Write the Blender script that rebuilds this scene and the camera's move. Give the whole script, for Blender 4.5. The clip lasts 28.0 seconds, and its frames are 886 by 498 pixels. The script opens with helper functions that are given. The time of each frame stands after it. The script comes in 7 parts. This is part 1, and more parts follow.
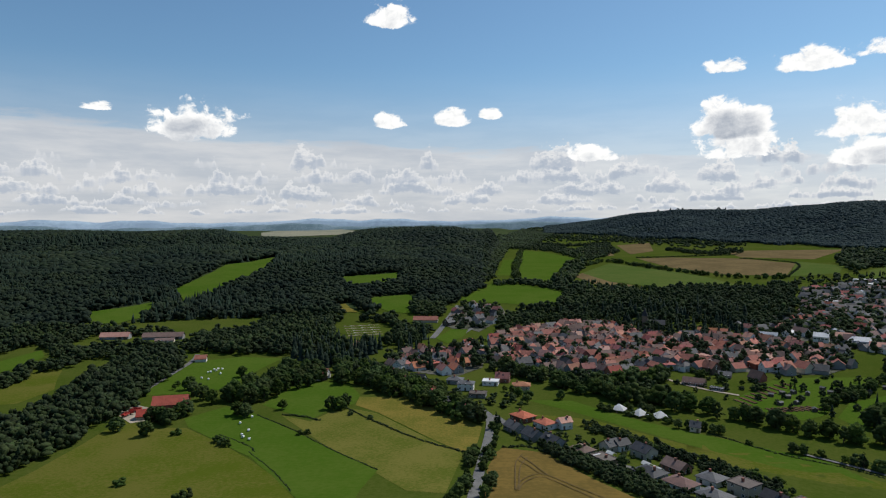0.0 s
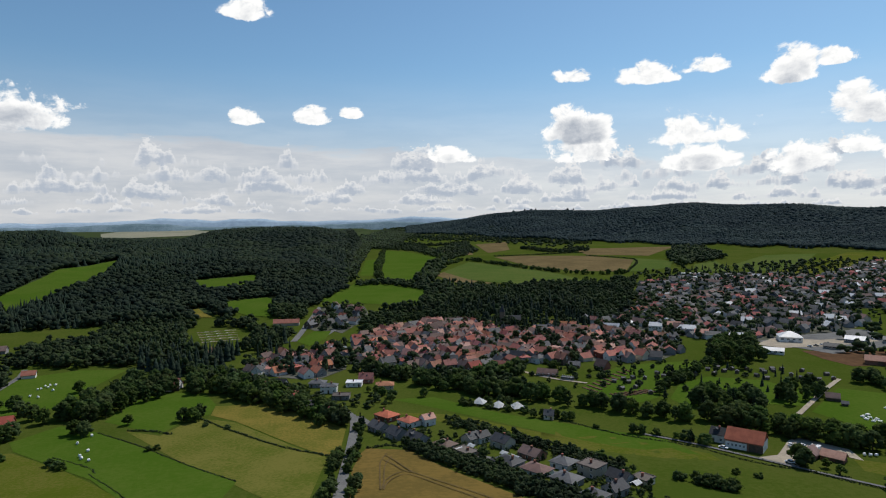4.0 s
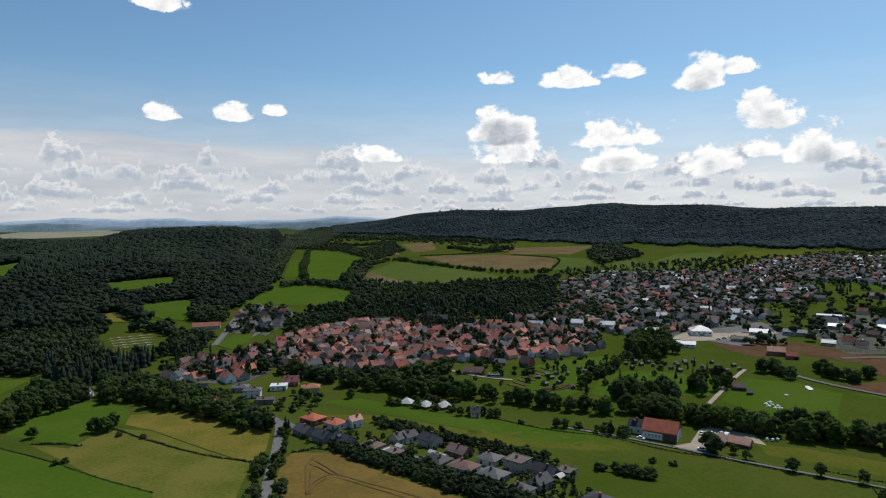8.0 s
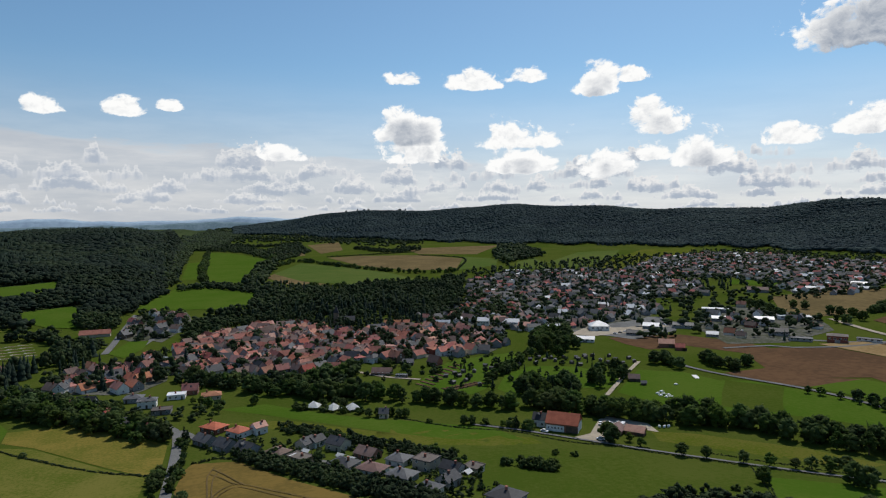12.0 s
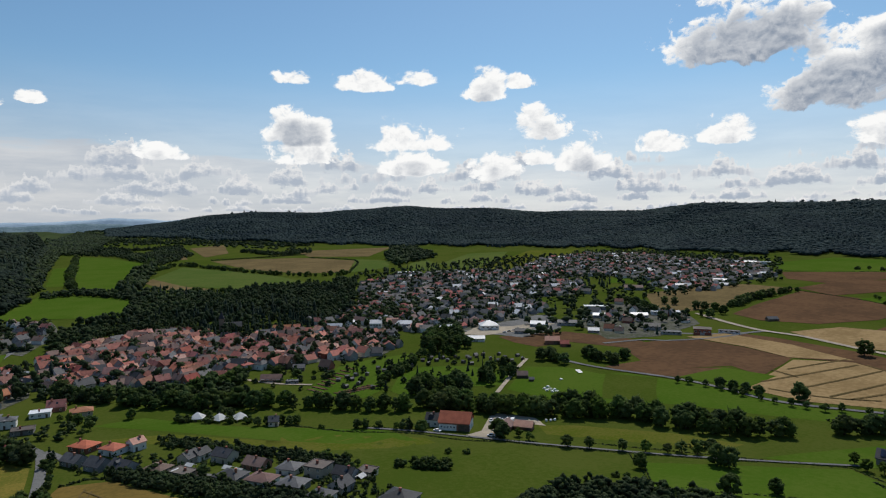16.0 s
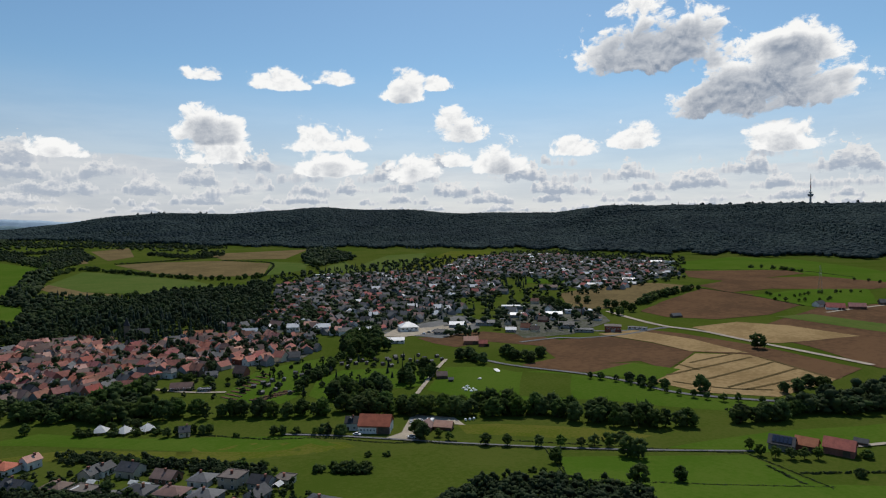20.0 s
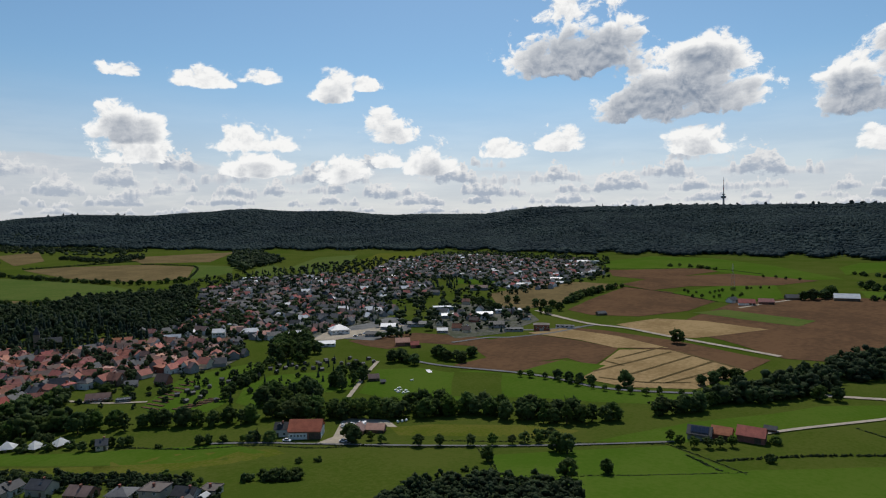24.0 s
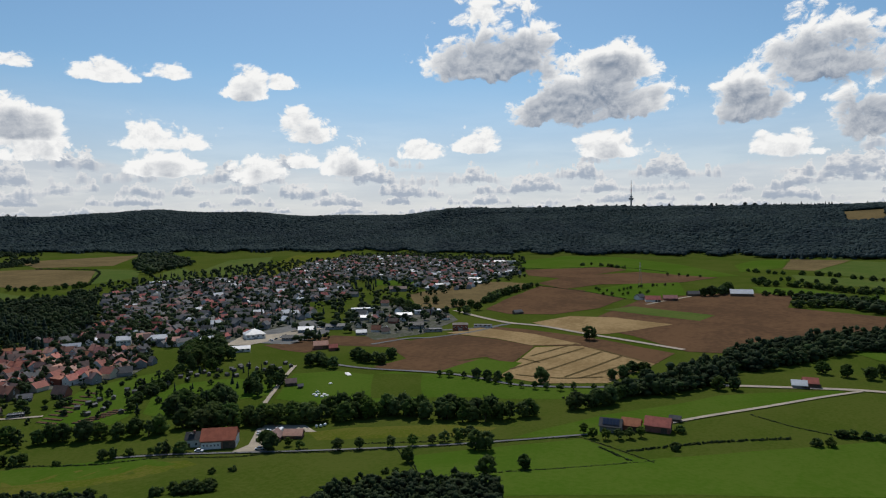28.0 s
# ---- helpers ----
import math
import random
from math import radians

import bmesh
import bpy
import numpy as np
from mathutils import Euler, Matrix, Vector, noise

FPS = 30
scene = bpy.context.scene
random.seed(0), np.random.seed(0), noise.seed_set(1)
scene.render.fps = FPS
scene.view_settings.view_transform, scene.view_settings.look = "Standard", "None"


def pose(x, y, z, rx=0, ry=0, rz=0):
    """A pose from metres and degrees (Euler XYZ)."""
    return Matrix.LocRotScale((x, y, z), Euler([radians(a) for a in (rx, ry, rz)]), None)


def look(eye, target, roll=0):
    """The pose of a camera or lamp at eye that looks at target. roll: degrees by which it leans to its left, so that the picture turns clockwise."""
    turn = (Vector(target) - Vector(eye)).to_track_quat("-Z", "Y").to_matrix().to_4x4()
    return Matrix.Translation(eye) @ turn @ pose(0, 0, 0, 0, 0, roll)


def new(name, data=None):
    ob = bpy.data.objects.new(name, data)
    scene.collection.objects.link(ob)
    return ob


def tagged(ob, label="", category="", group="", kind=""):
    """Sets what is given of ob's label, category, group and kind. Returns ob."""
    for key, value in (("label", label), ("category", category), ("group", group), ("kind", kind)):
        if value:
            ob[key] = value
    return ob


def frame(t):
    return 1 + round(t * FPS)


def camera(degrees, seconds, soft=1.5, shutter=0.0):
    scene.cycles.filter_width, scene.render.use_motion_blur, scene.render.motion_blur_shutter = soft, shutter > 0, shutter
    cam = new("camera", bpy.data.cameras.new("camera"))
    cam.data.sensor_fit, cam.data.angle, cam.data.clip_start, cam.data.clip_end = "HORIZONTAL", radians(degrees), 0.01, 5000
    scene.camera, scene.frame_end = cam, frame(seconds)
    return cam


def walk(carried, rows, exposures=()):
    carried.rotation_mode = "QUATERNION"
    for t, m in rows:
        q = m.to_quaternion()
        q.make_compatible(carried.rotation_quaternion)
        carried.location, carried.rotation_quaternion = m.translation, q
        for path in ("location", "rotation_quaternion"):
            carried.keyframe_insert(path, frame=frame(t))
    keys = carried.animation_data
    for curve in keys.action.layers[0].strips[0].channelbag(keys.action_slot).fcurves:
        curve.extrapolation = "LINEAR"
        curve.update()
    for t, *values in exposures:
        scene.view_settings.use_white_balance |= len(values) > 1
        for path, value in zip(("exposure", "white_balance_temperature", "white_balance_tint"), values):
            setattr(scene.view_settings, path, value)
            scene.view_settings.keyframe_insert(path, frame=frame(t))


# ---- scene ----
EYE = 110.0          # height of the camera over the valley floor

# hills by compass bearing: bearing, foot of the slope, crest distance, crest elevation in degrees
BEARING = [-180, -110, -50, -24, -19, -17, -10, -7, -3, 1, 3.5, 6, 9, 13, 17, 20, 26, 34, 42, 46, 54, 58, 68, 74, 82, 92, 120, 180]
FOOT = [600, 640, 700, 690, 690, 690, 690, 700, 720, 770, 950, 2900, 3200, 3000, 2600, 2400, 2250, 2000, 1950, 1900, 1800, 1700, 1640, 1620, 1600, 1500, 1400, 600]
CREST = [1500, 1700, 1900, 1900, 1850, 1750, 1700, 1750, 1750, 1700, 1750, 4300, 4400, 4300, 4000, 3800, 3600, 3400, 3300, 3300, 3300, 2900, 2800, 2750, 2700, 2650, 2500, 1500]
RISE = [0, -0.2, -0.35, -0.3, -0.35, -1.0, -1.1, -0.5, -0.35, -0.35, -0.55, -0.6, -0.45, 0.05, 0.62, 0.88, 0.88, 1.25, 0.95, 0.7, 0.65, 1.2, 1.18, 1.1, 1.05, 0.95, 0.8, 0]

# ---- camera ----
cam = camera(69.47, 28.0, soft=1.15)
TURNS = [  # seconds, heading, tilt, lean in degrees
    (0.0, 0.00, -2.34, 0.51), (0.5, -1.29, -2.34, 0.47), (1.0, -3.23, -2.38, 0.47), (1.5, -5.13, -2.38, 0.50), (2.0, -6.84, -2.39, 0.49),
    (2.5, -7.75, -2.40, 0.52), (3.0, -8.72, -2.41, 0.53), (3.5, -10.56, -2.43, 0.54), (4.0, -12.30, -2.45, 0.57), (4.5, -13.27, -2.47, 0.58),
    (6.5, -16.44, -2.51, 0.59), (7.0, -17.21, -2.52, 0.58), (7.5, -18.00, -2.53, 0.51), (8.0, -18.86, -2.53, 0.53), (8.5, -19.76, -2.54, 0.55),
    (9.0, -20.70, -2.55, 0.54), (9.5, -21.65, -2.54, 0.51), (10.0, -22.62, -2.54, 0.53), (10.5, -23.71, -2.55, 0.52), (11.0, -24.84, -2.57, 0.54),
    (11.5, -25.99, -2.59, 0.54), (12.0, -27.18, -2.58, 0.60), (12.5, -28.45, -2.57, 0.54), (14.5, -33.23, -2.54, 0.53), (15.0, -34.40, -2.51, 0.49),
    (15.5, -35.63, -2.52, 0.53), (16.0, -36.83, -2.49, 0.55), (16.5, -37.95, -2.49, 0.54), (17.0, -39.00, -2.47, 0.52), (17.5, -40.02, -2.47, 0.53),
    (18.0, -40.94, -2.45, 0.52), (18.5, -41.72, -2.43, 0.54), (19.0, -42.41, -2.42, 0.52), (19.5, -43.25, -2.42, 0.53), (20.0, -44.08, -2.41, 0.54),
    (20.5, -44.92, -2.41, 0.56), (21.0, -45.78, -2.38, 0.61), (21.5, -46.66, -2.36, 0.66), (23.5, -49.74, -2.35, 0.68), (24.0, -50.26, -2.35, 0.69),
    (24.5, -51.42, -2.35, 0.70), (25.0, -52.62, -2.35, 0.75), (25.5, -53.60, -2.36, 0.76), (26.0, -54.37, -2.35, 0.77), (26.5, -55.19, -2.33, 0.76),
    (27.0, -56.06, -2.35, 0.77), (27.5, -56.84, -2.35, 0.79), (28.0, -57.54, -2.35, 0.78),
]
walk(cam, [(t, pose(0, 0, EYE, 90 + tilt, lean, heading)) for t, heading, tilt, lean in TURNS], [(0, 0.05), (12, 0.0), (28, -0.1)])

# ---- light ----
SUN_AZ, SUN_EL = 55.0, 53.0      # compass bearing from +y towards +x, height over the horizon

sun = new("sun", bpy.data.lights.new("sun", "SUN"))
sun.data.energy, sun.data.angle, sun.data.color = 3.6, radians(0.55), (1.0, 0.945, 0.87)
sun.matrix_world = look((0, 0, 900), (-math.sin(radians(SUN_AZ)) * 900, -math.cos(radians(SUN_AZ)) * 900, 900 - 900 * math.tan(radians(SUN_EL))))


class Nodes:
    """Short forms for building a node tree."""

    def __init__(self, tree):
        self.tree = tree

    def add(self, kind, **props):
        nd = self.tree.nodes.new(kind)
        for key, value in props.items():
            setattr(nd, key, value)
        return nd

    def put(self, socket, value):
        if isinstance(value, bpy.types.NodeSocket):
            self.tree.links.new(value, socket)
        elif value is not None:
            socket.default_value = value

    def math(self, op, a, b=None, c=None, clamp=False):
        nd = self.add("ShaderNodeMath", operation=op, use_clamp=clamp)
        for k, v in enumerate((a, b, c)):
            self.put(nd.inputs[k], v)
        return nd.outputs[0]

    def xyz(self, x, y, z=0.0):
        nd = self.add("ShaderNodeCombineXYZ")
        for k, v in enumerate((x, y, z)):
            self.put(nd.inputs[k], v)
        return nd.outputs[0]

    def noise(self, vector, scale, detail=3.0, rough=0.55, lac=2.0):
        nd = self.add("ShaderNodeTexNoise")
        self.put(nd.inputs["Vector"], vector)
        for key, v in (("Scale", scale), ("Detail", detail), ("Roughness", rough), ("Lacunarity", lac)):
            self.put(nd.inputs[key], v)
        return nd.outputs["Fac"]

    def ramp(self, value, lo, hi, a=0.0, b=1.0, soft=True):
        nd = self.add("ShaderNodeMapRange", interpolation_type="SMOOTHSTEP" if soft else "LINEAR", clamp=True)
        for key, v in (("Value", value), ("From Min", lo), ("From Max", hi), ("To Min", a), ("To Max", b)):
            self.put(nd.inputs[key], v)
        return nd.outputs[0]

    def mix(self, fac, a, b):
        nd = self.add("ShaderNodeMix", data_type="RGBA")
        self.put(nd.inputs[0], fac)
        self.put(nd.inputs[6], (*a, 1) if isinstance(a, tuple) else a)
        self.put(nd.inputs[7], (*b, 1) if isinstance(b, tuple) else b)
        return nd.outputs[2]


# ---- sky with its cumulus clouds: bearing, height, half width, half height, in degrees ----
FAIR_CLOUDS = [
    (-4.5, 18.0, 2.4, 1.0), (-21.2, 9.0, 3.7, 1.6), (-28.1, 9.5, 1.6, 0.4), (-4.6, 9.2, 1.5, 0.7),
    (0.9, 9.5, 2.2, 0.8), (4.2, 9.7, 1.1, 0.5), (23.8, 12.5, 2.0, 0.6), (29.7, 12.4, 2.8, 0.9),
    (34.3, 12.8, 2.1, 0.8), (40.5, 12.1, 2.0, 1.3), (44.0, 12.2, 1.6, 0.6), (24.0, 8.9, 3.2, 1.6),
    (25.0, 6.3, 3.2, 1.1), (34.4, 7.7, 4.2, 1.2), (34.2, 5.5, 2.8, 1.1), (45.5, 8.7, 2.8, 1.4),
]
TALL_CLOUDS = [
    (41.8, 5.0, 2.2, 1.2), (45.4, 6.0, 1.4, 0.9), (49.4, 6.0, 2.3, 1.4), (12.9, 6.2, 2.3, 0.8),
    (62.6, 15.9, 6.4, 2.8), (69.9, 11.7, 7.2, 2.7), (72.5, 13.8, 3.7, 1.7), (83.2, 10.4, 3.3, 2.1),
    (88.6, 13.6, 5.1, 2.5), (90.8, 9.1, 2.5, 2.5), (56.2, 6.7, 2.4, 0.9), (60.5, 7.5, 2.6, 1.1),
    (85.7, 6.2, 2.5, 1.1), (72.2, 6.8, 3.8, 1.1), (45.6, 8.9, 0.5, 0.3),
]
CLOUDS = FAIR_CLOUDS + TALL_CLOUDS

world = bpy.data.worlds.new("sky")
world.use_nodes = True
scene.world = world
world.node_tree.nodes.clear()
g = Nodes(world.node_tree)
way = g.add("ShaderNodeTexCoord").outputs["Generated"]
parts_of = g.add("ShaderNodeSeparateXYZ")
g.put(parts_of.inputs[0], way)
east, north, up = parts_of.outputs
bearing = g.math("MULTIPLY", g.math("ARCTAN2", east, north), 180 / math.pi)
lift = g.math("MULTIPLY", g.math("ARCSINE", up), 180 / math.pi)


def puffs(vector, scale, detail):
    """Rounded billows, 0 to 1, from cells of falling size."""
    nd = g.add("ShaderNodeTexVoronoi", feature="SMOOTH_F1", normalize=True)
    g.put(nd.inputs["Vector"], vector)
    for key, v in (("Scale", scale), ("Detail", detail), ("Roughness", 0.55), ("Lacunarity", 2.1), ("Smoothness", 0.35)):
        nd.inputs[key].default_value = v
    return g.math("SUBTRACT", 1.0, nd.outputs["Distance"])


def billows(u, v):
    """Heaped relief of the single clouds, about zero in the mean."""
    bend = g.math("MULTIPLY_ADD", g.noise(g.xyz(u, v, 3.0), 0.4, 3.0), 2.4, -1.2)
    at_uv = g.xyz(g.math("ADD", u, bend), g.math("MULTIPLY_ADD", bend, 0.5, g.math("MULTIPLY", v, 1.25)))
    lumps = g.math("MULTIPLY_ADD", g.noise(at_uv, 0.27, 2.0, 0.5), 3.4, g.math("MULTIPLY", g.noise(at_uv, 0.9, 6.0, 0.66), 2.2))
    return g.math("MULTIPLY_ADD", puffs(at_uv, 0.62, 5.0), 1.9, g.math("ADD", lumps, -4.1))


def cumulus(u, v):
    """Nearness to the single clouds at bearing u and height v, flat below and heaped above, and to their shaded bases."""
    near = core = None
    for u0, v0, w, h in CLOUDS:
        low_v, tall = v0 - 0.8 * h, 1.75 * h
        du = g.math("MULTIPLY_ADD", u, 1 / w, -u0 / w)
        du = g.math("MULTIPLY", du, du)
        dv = g.math("MULTIPLY_ADD", v, 1 / tall, -low_v / tall)
        up_v = g.math("MAXIMUM", dv, g.math("MULTIPLY", dv, -3.6))
        q = g.math("ADD", g.math("MULTIPLY_ADD", up_v, up_v, du), 0.35 * max(0.0, 1.1 - h))
        near = q if near is None else g.math("SMOOTH_MIN", near, q, 0.25)
        in_v = g.math("MAXIMUM", g.math("MAXIMUM", g.math("MULTIPLY_ADD", dv, 2.0, -0.35), 0.0), g.math("MULTIPLY_ADD", dv, -4.0, -0.8))
        c = g.math("MULTIPLY_ADD", in_v, in_v, g.math("MULTIPLY_ADD", du, 1.0, 0.7 * max(0.0, 2.1 - h)))
        core = c if core is None else g.math("SMOOTH_MIN", core, c, 0.2)
    return near, core


def row_of_clouds(u, v, edge, base, tall, wide, seed, full):
    """One row of small flat-based cumulus far off: its cover and its shade."""
    along = g.noise(g.xyz(g.math("MULTIPLY", u, 1 / wide), seed), 1.0, 5.0, 0.62)
    sway = g.math("MULTIPLY_ADD", g.noise(g.xyz(g.math("MULTIPLY", u, 0.6 / wide), seed + 4.0), 1.0, 2.0), tall * 2.2, base - tall * 1.1)
    heap = g.ramp(along, 0.6 - full, 0.8 - full)
    over = g.math("SUBTRACT", v, sway)
    top = g.math("MULTIPLY", g.math("MULTIPLY", heap, tall), g.math("MULTIPLY_ADD", edge, 2.2, 1.0))
    below = g.math("MULTIPLY_ADD", over, 4.0 / tall, g.math("MULTIPLY_ADD", edge, 3.4, 0.3))
    above_it = g.math("MULTIPLY", g.math("SUBTRACT", top, over), 4.5 / tall)
    cover = g.math("MULTIPLY", g.ramp(g.math("MINIMUM", below, above_it), 0.0, 1.0), g.ramp(heap, 0.05, 0.35))
    share = g.math("DIVIDE", over, g.math("MAXIMUM", top, 0.3 * tall))
    shade = g.math("MULTIPLY", g.ramp(g.math("MULTIPLY_ADD", edge, -1.1, share), -0.1, 0.7, 1.0, 0.0), g.ramp(heap, 0.1, 0.7, 0.3, 1.0))
    return cover, shade


relief = billows(bearing, lift)
near, core = cumulus(bearing, lift)
heap = g.math("ADD", g.math("SUBTRACT", 1.0, near), relief)
lit_side = g.math("SUBTRACT", billows(g.math("ADD", bearing, g.ramp(bearing, -20.0, 120.0, 0.3, -0.2, False)), g.math("ADD", lift, 0.4)), relief)
heap_cover = g.ramp(heap, 0.0, 0.5)
heap_shade = g.ramp(g.math("MULTIPLY_ADD", relief, 0.55, g.math("SUBTRACT", 0.95, core)), 0.0, 0.9, 0.0, 0.76)
heap_shade = g.math("ADD", heap_shade, g.ramp(lit_side, -0.9, 1.0, -0.22, 0.3), clamp=True)
heap_colour = g.mix(heap_shade, (1.0, 1.0, 0.99), (0.24, 0.295, 0.385))

# a pale veil over the horizon, closed in the west and open in the east, with rows of cumulus before it
streak = g.noise(g.xyz(g.math("MULTIPLY", bearing, 0.09), g.math("MULTIPLY", lift, 0.5)), 1.0, 6.0, 0.6)
veil_edge = g.math("MULTIPLY_ADD", g.math("SUBTRACT", streak, 0.5), 4.5, lift)
veil_edge = g.math("ADD", veil_edge, g.ramp(bearing, -35.0, 45.0, -1.0, 2.6, False))
low_cover = g.math("MAXIMUM", g.ramp(veil_edge, 6.6, 8.0, 0.92, 0.0), g.ramp(lift, 2.0, 14.0, 0.6, 0.0))
low_cover = g.math("MULTIPLY", low_cover, g.ramp(bearing, 0.0, 45.0, 1.0, 0.85))
low_colour = g.mix(g.ramp(streak, 0.35, 0.65), g.mix(g.ramp(bearing, -10.0, 50.0), (0.56, 0.6, 0.66), (0.7, 0.745, 0.81)), g.mix(g.ramp(bearing, -10.0, 50.0), (0.74, 0.75, 0.77), (0.88, 0.9, 0.92)))
edge = g.math("SUBTRACT", g.math("MULTIPLY_ADD", puffs(g.xyz(bearing, g.math("MULTIPLY", lift, 1.5)), 1.1, 3.0), 0.9, g.noise(g.xyz(bearing, g.math("MULTIPLY", lift, 1.5)), 1.3, 5.0, 0.62)), 0.98)
ROWS = [(1.0, 0.55, 3.4, 2.0, 0.18), (1.7, 0.8, 4.2, 14.0, 0.18), (2.6, 1.1, 5.2, 31.0, 0.19), (3.7, 1.45, 6.2, 47.0, 0.18), (4.9, 1.7, 7.5, 58.0, 0.13)]

sky = g.add("ShaderNodeTexSky", sky_type="NISHITA", sun_disc=False, sun_elevation=radians(SUN_EL), sun_rotation=radians(SUN_AZ),
            altitude=200, air_density=1.0, dust_density=0.6, ozone_density=2.2)
clear = g.add("ShaderNodeBackground")
hue = g.add("ShaderNodeVectorMath", operation="MULTIPLY")
g.put(hue.inputs[0], sky.outputs[0])
g.put(hue.inputs[1], g.mix(g.ramp(lift, 1.0, 13.0), (0.93, 0.96, 1.07), (0.85, 1.07, 1.13)))
g.put(clear.inputs["Color"], hue.outputs[0])
clear.inputs["Strength"].default_value = 0.088
above = g.ramp(lift, -0.5, 0.3)
both = clear.outputs[0]
layers = [(low_cover, low_colour, 0.88)]
for base, tall, wide, seed, full in ROWS:
    row_cover, row_shade = row_of_clouds(bearing, lift, edge, base, tall, wide, seed, full)
    layers.append((g.math("MULTIPLY", row_cover, g.ramp(bearing, 0.0, 45.0, 0.7, 0.92)), g.mix(row_shade, (0.93, 0.93, 0.93), (0.43, 0.5, 0.61)), 0.88))
layers.append((heap_cover, heap_colour, 0.98))
for cover, tone, strength in layers:
    light = g.add("ShaderNodeBackground")
    g.put(light.inputs["Color"], tone)
    light.inputs["Strength"].default_value = strength
    mixer = g.add("ShaderNodeMixShader")
    g.put(mixer.inputs[0], g.math("MULTIPLY", cover, above))
    g.put(mixer.inputs[1], both)
    g.put(mixer.inputs[2], light.outputs[0])
    both = mixer.outputs[0]
g.put(g.add("ShaderNodeOutputWorld").inputs["Surface"], both)


# ---- materials ----
def material(name, colour, dark, scale, rough=0.9, bump=0.0, bump_scale=None, fine=None, vary=0.0, island=False, metal=0.0, object_space=False, spec=0.25):
    """A surface of two shades mixed by broad and fine noise at real size; vary: the spread of brightness from piece to piece."""
    mat = bpy.data.materials.new(name)
    mat.use_nodes = True
    k = Nodes(mat.node_tree)
    bsdf = mat.node_tree.nodes["Principled BSDF"]
    co = k.add("ShaderNodeTexCoord").outputs["Object"] if object_space else k.add("ShaderNodeNewGeometry").outputs["Position"]
    broad, grain = k.noise(co, 1 / scale, 4.0, 0.6), k.noise(co, 1 / (fine or scale / 9), 5.0, 0.65)
    wide = k.noise(co, 0.23 / scale, 3.0, 0.55)
    share = k.ramp(k.math("MULTIPLY_ADD", grain, 0.5, k.math("MULTIPLY_ADD", wide, 0.3, k.math("MULTIPLY", broad, 0.45))), 0.53, 0.72)
    base = k.mix(share, colour, dark)
    if vary:
        pick = k.add("ShaderNodeNewGeometry").outputs["Random Per Island"] if island else k.add("ShaderNodeObjectInfo").outputs["Random"]
        tint = k.add("ShaderNodeHueSaturation")
        k.put(tint.inputs["Value"], k.ramp(pick, 0, 1, 1 - vary, 1 + vary, False))
        k.put(tint.inputs["Hue"], k.ramp(k.math("FRACT", k.math("MULTIPLY", pick, 7.31)), 0, 1, 0.5 - vary * 0.05, 0.5 + vary * 0.05, False))
        k.put(tint.inputs["Saturation"], k.ramp(k.math("FRACT", k.math("MULTIPLY", pick, 13.7)), 0, 1, 1 - vary * 0.5, 1 + vary * 0.3, False))
        k.put(tint.inputs["Color"], base)
        base = tint.outputs[0]
    k.put(bsdf.inputs["Base Color"], base)
    bsdf.inputs["Roughness"].default_value, bsdf.inputs["Metallic"].default_value = rough, metal
    bsdf.inputs["Specular IOR Level"].default_value = spec
    if bump:
        relief = k.add("ShaderNodeBump")
        relief.inputs["Strength"].default_value, relief.inputs["Distance"].default_value = 1.0, bump
        k.put(relief.inputs["Height"], k.noise(co, 1 / (bump_scale or scale / 9), 4.0, 0.6))
        k.put(bsdf.inputs["Normal"], relief.outputs[0])
    return mat


def leafy(name, colour, dark, island=False, vary=0.28, glow=0.25, scale=2.4):
    """Foliage that lets some light through."""
    mat = material(name, colour, dark, scale, 0.75, 0.35, 0.7, 0.5, vary, island, spec=0.04)
    k = Nodes(mat.node_tree)
    bsdf = mat.node_tree.nodes["Principled BSDF"]
    thin = k.add("ShaderNodeBsdfTranslucent")
    k.put(thin.inputs["Color"], bsdf.inputs["Base Color"].links[0].from_socket)
    both = k.add("ShaderNodeMixShader")
    both.inputs[0].default_value = glow
    k.put(both.inputs[1], bsdf.outputs[0])
    k.put(both.inputs[2], thin.outputs[0])
    k.put(mat.node_tree.nodes["Material Output"].inputs["Surface"], both.outputs[0])
    return mat


MEADOW = material("meadow_grass", (0.043, 0.066, 0.009), (0.063, 0.078, 0.015), 60, 0.95, 0.14, 1.1, 2.2, spec=0.0)
LUSH = material("lush_grass", (0.046, 0.088, 0.009), (0.063, 0.099, 0.014), 45, 0.95, 0.12, 0.9, 2.6, spec=0.0)
PASTURE = material("grazed_pasture", (0.062, 0.083, 0.009), (0.098, 0.098, 0.02), 30, 0.95, 0.15, 1.0, 1.6, spec=0.0)
DRY = material("dry_meadow", (0.165, 0.13, 0.03), (0.095, 0.1, 0.018), 26, 0.95, 0.18, 0.9, 1.4, spec=0.0)
HAY = material("mown_meadow", (0.125, 0.118, 0.028), (0.072, 0.09, 0.014), 34, 0.95, 0.18, 0.9, 1.5, spec=0.0)
WHEAT = material("ripe_wheat", (0.15, 0.103, 0.03), (0.11, 0.08, 0.024), 20, 0.95, 0.12, 0.8, 2.5, spec=0.0)
SOIL = material("harrowed_soil", (0.112, 0.065, 0.036), (0.078, 0.047, 0.028), 55, 0.95, 0.1, 1.0, 6.0, spec=0.0)
TAN = material("bleached_field", (0.145, 0.108, 0.052), (0.1, 0.076, 0.037), 50, 0.95, 0.1, 1.0, 6.0, spec=0.0)
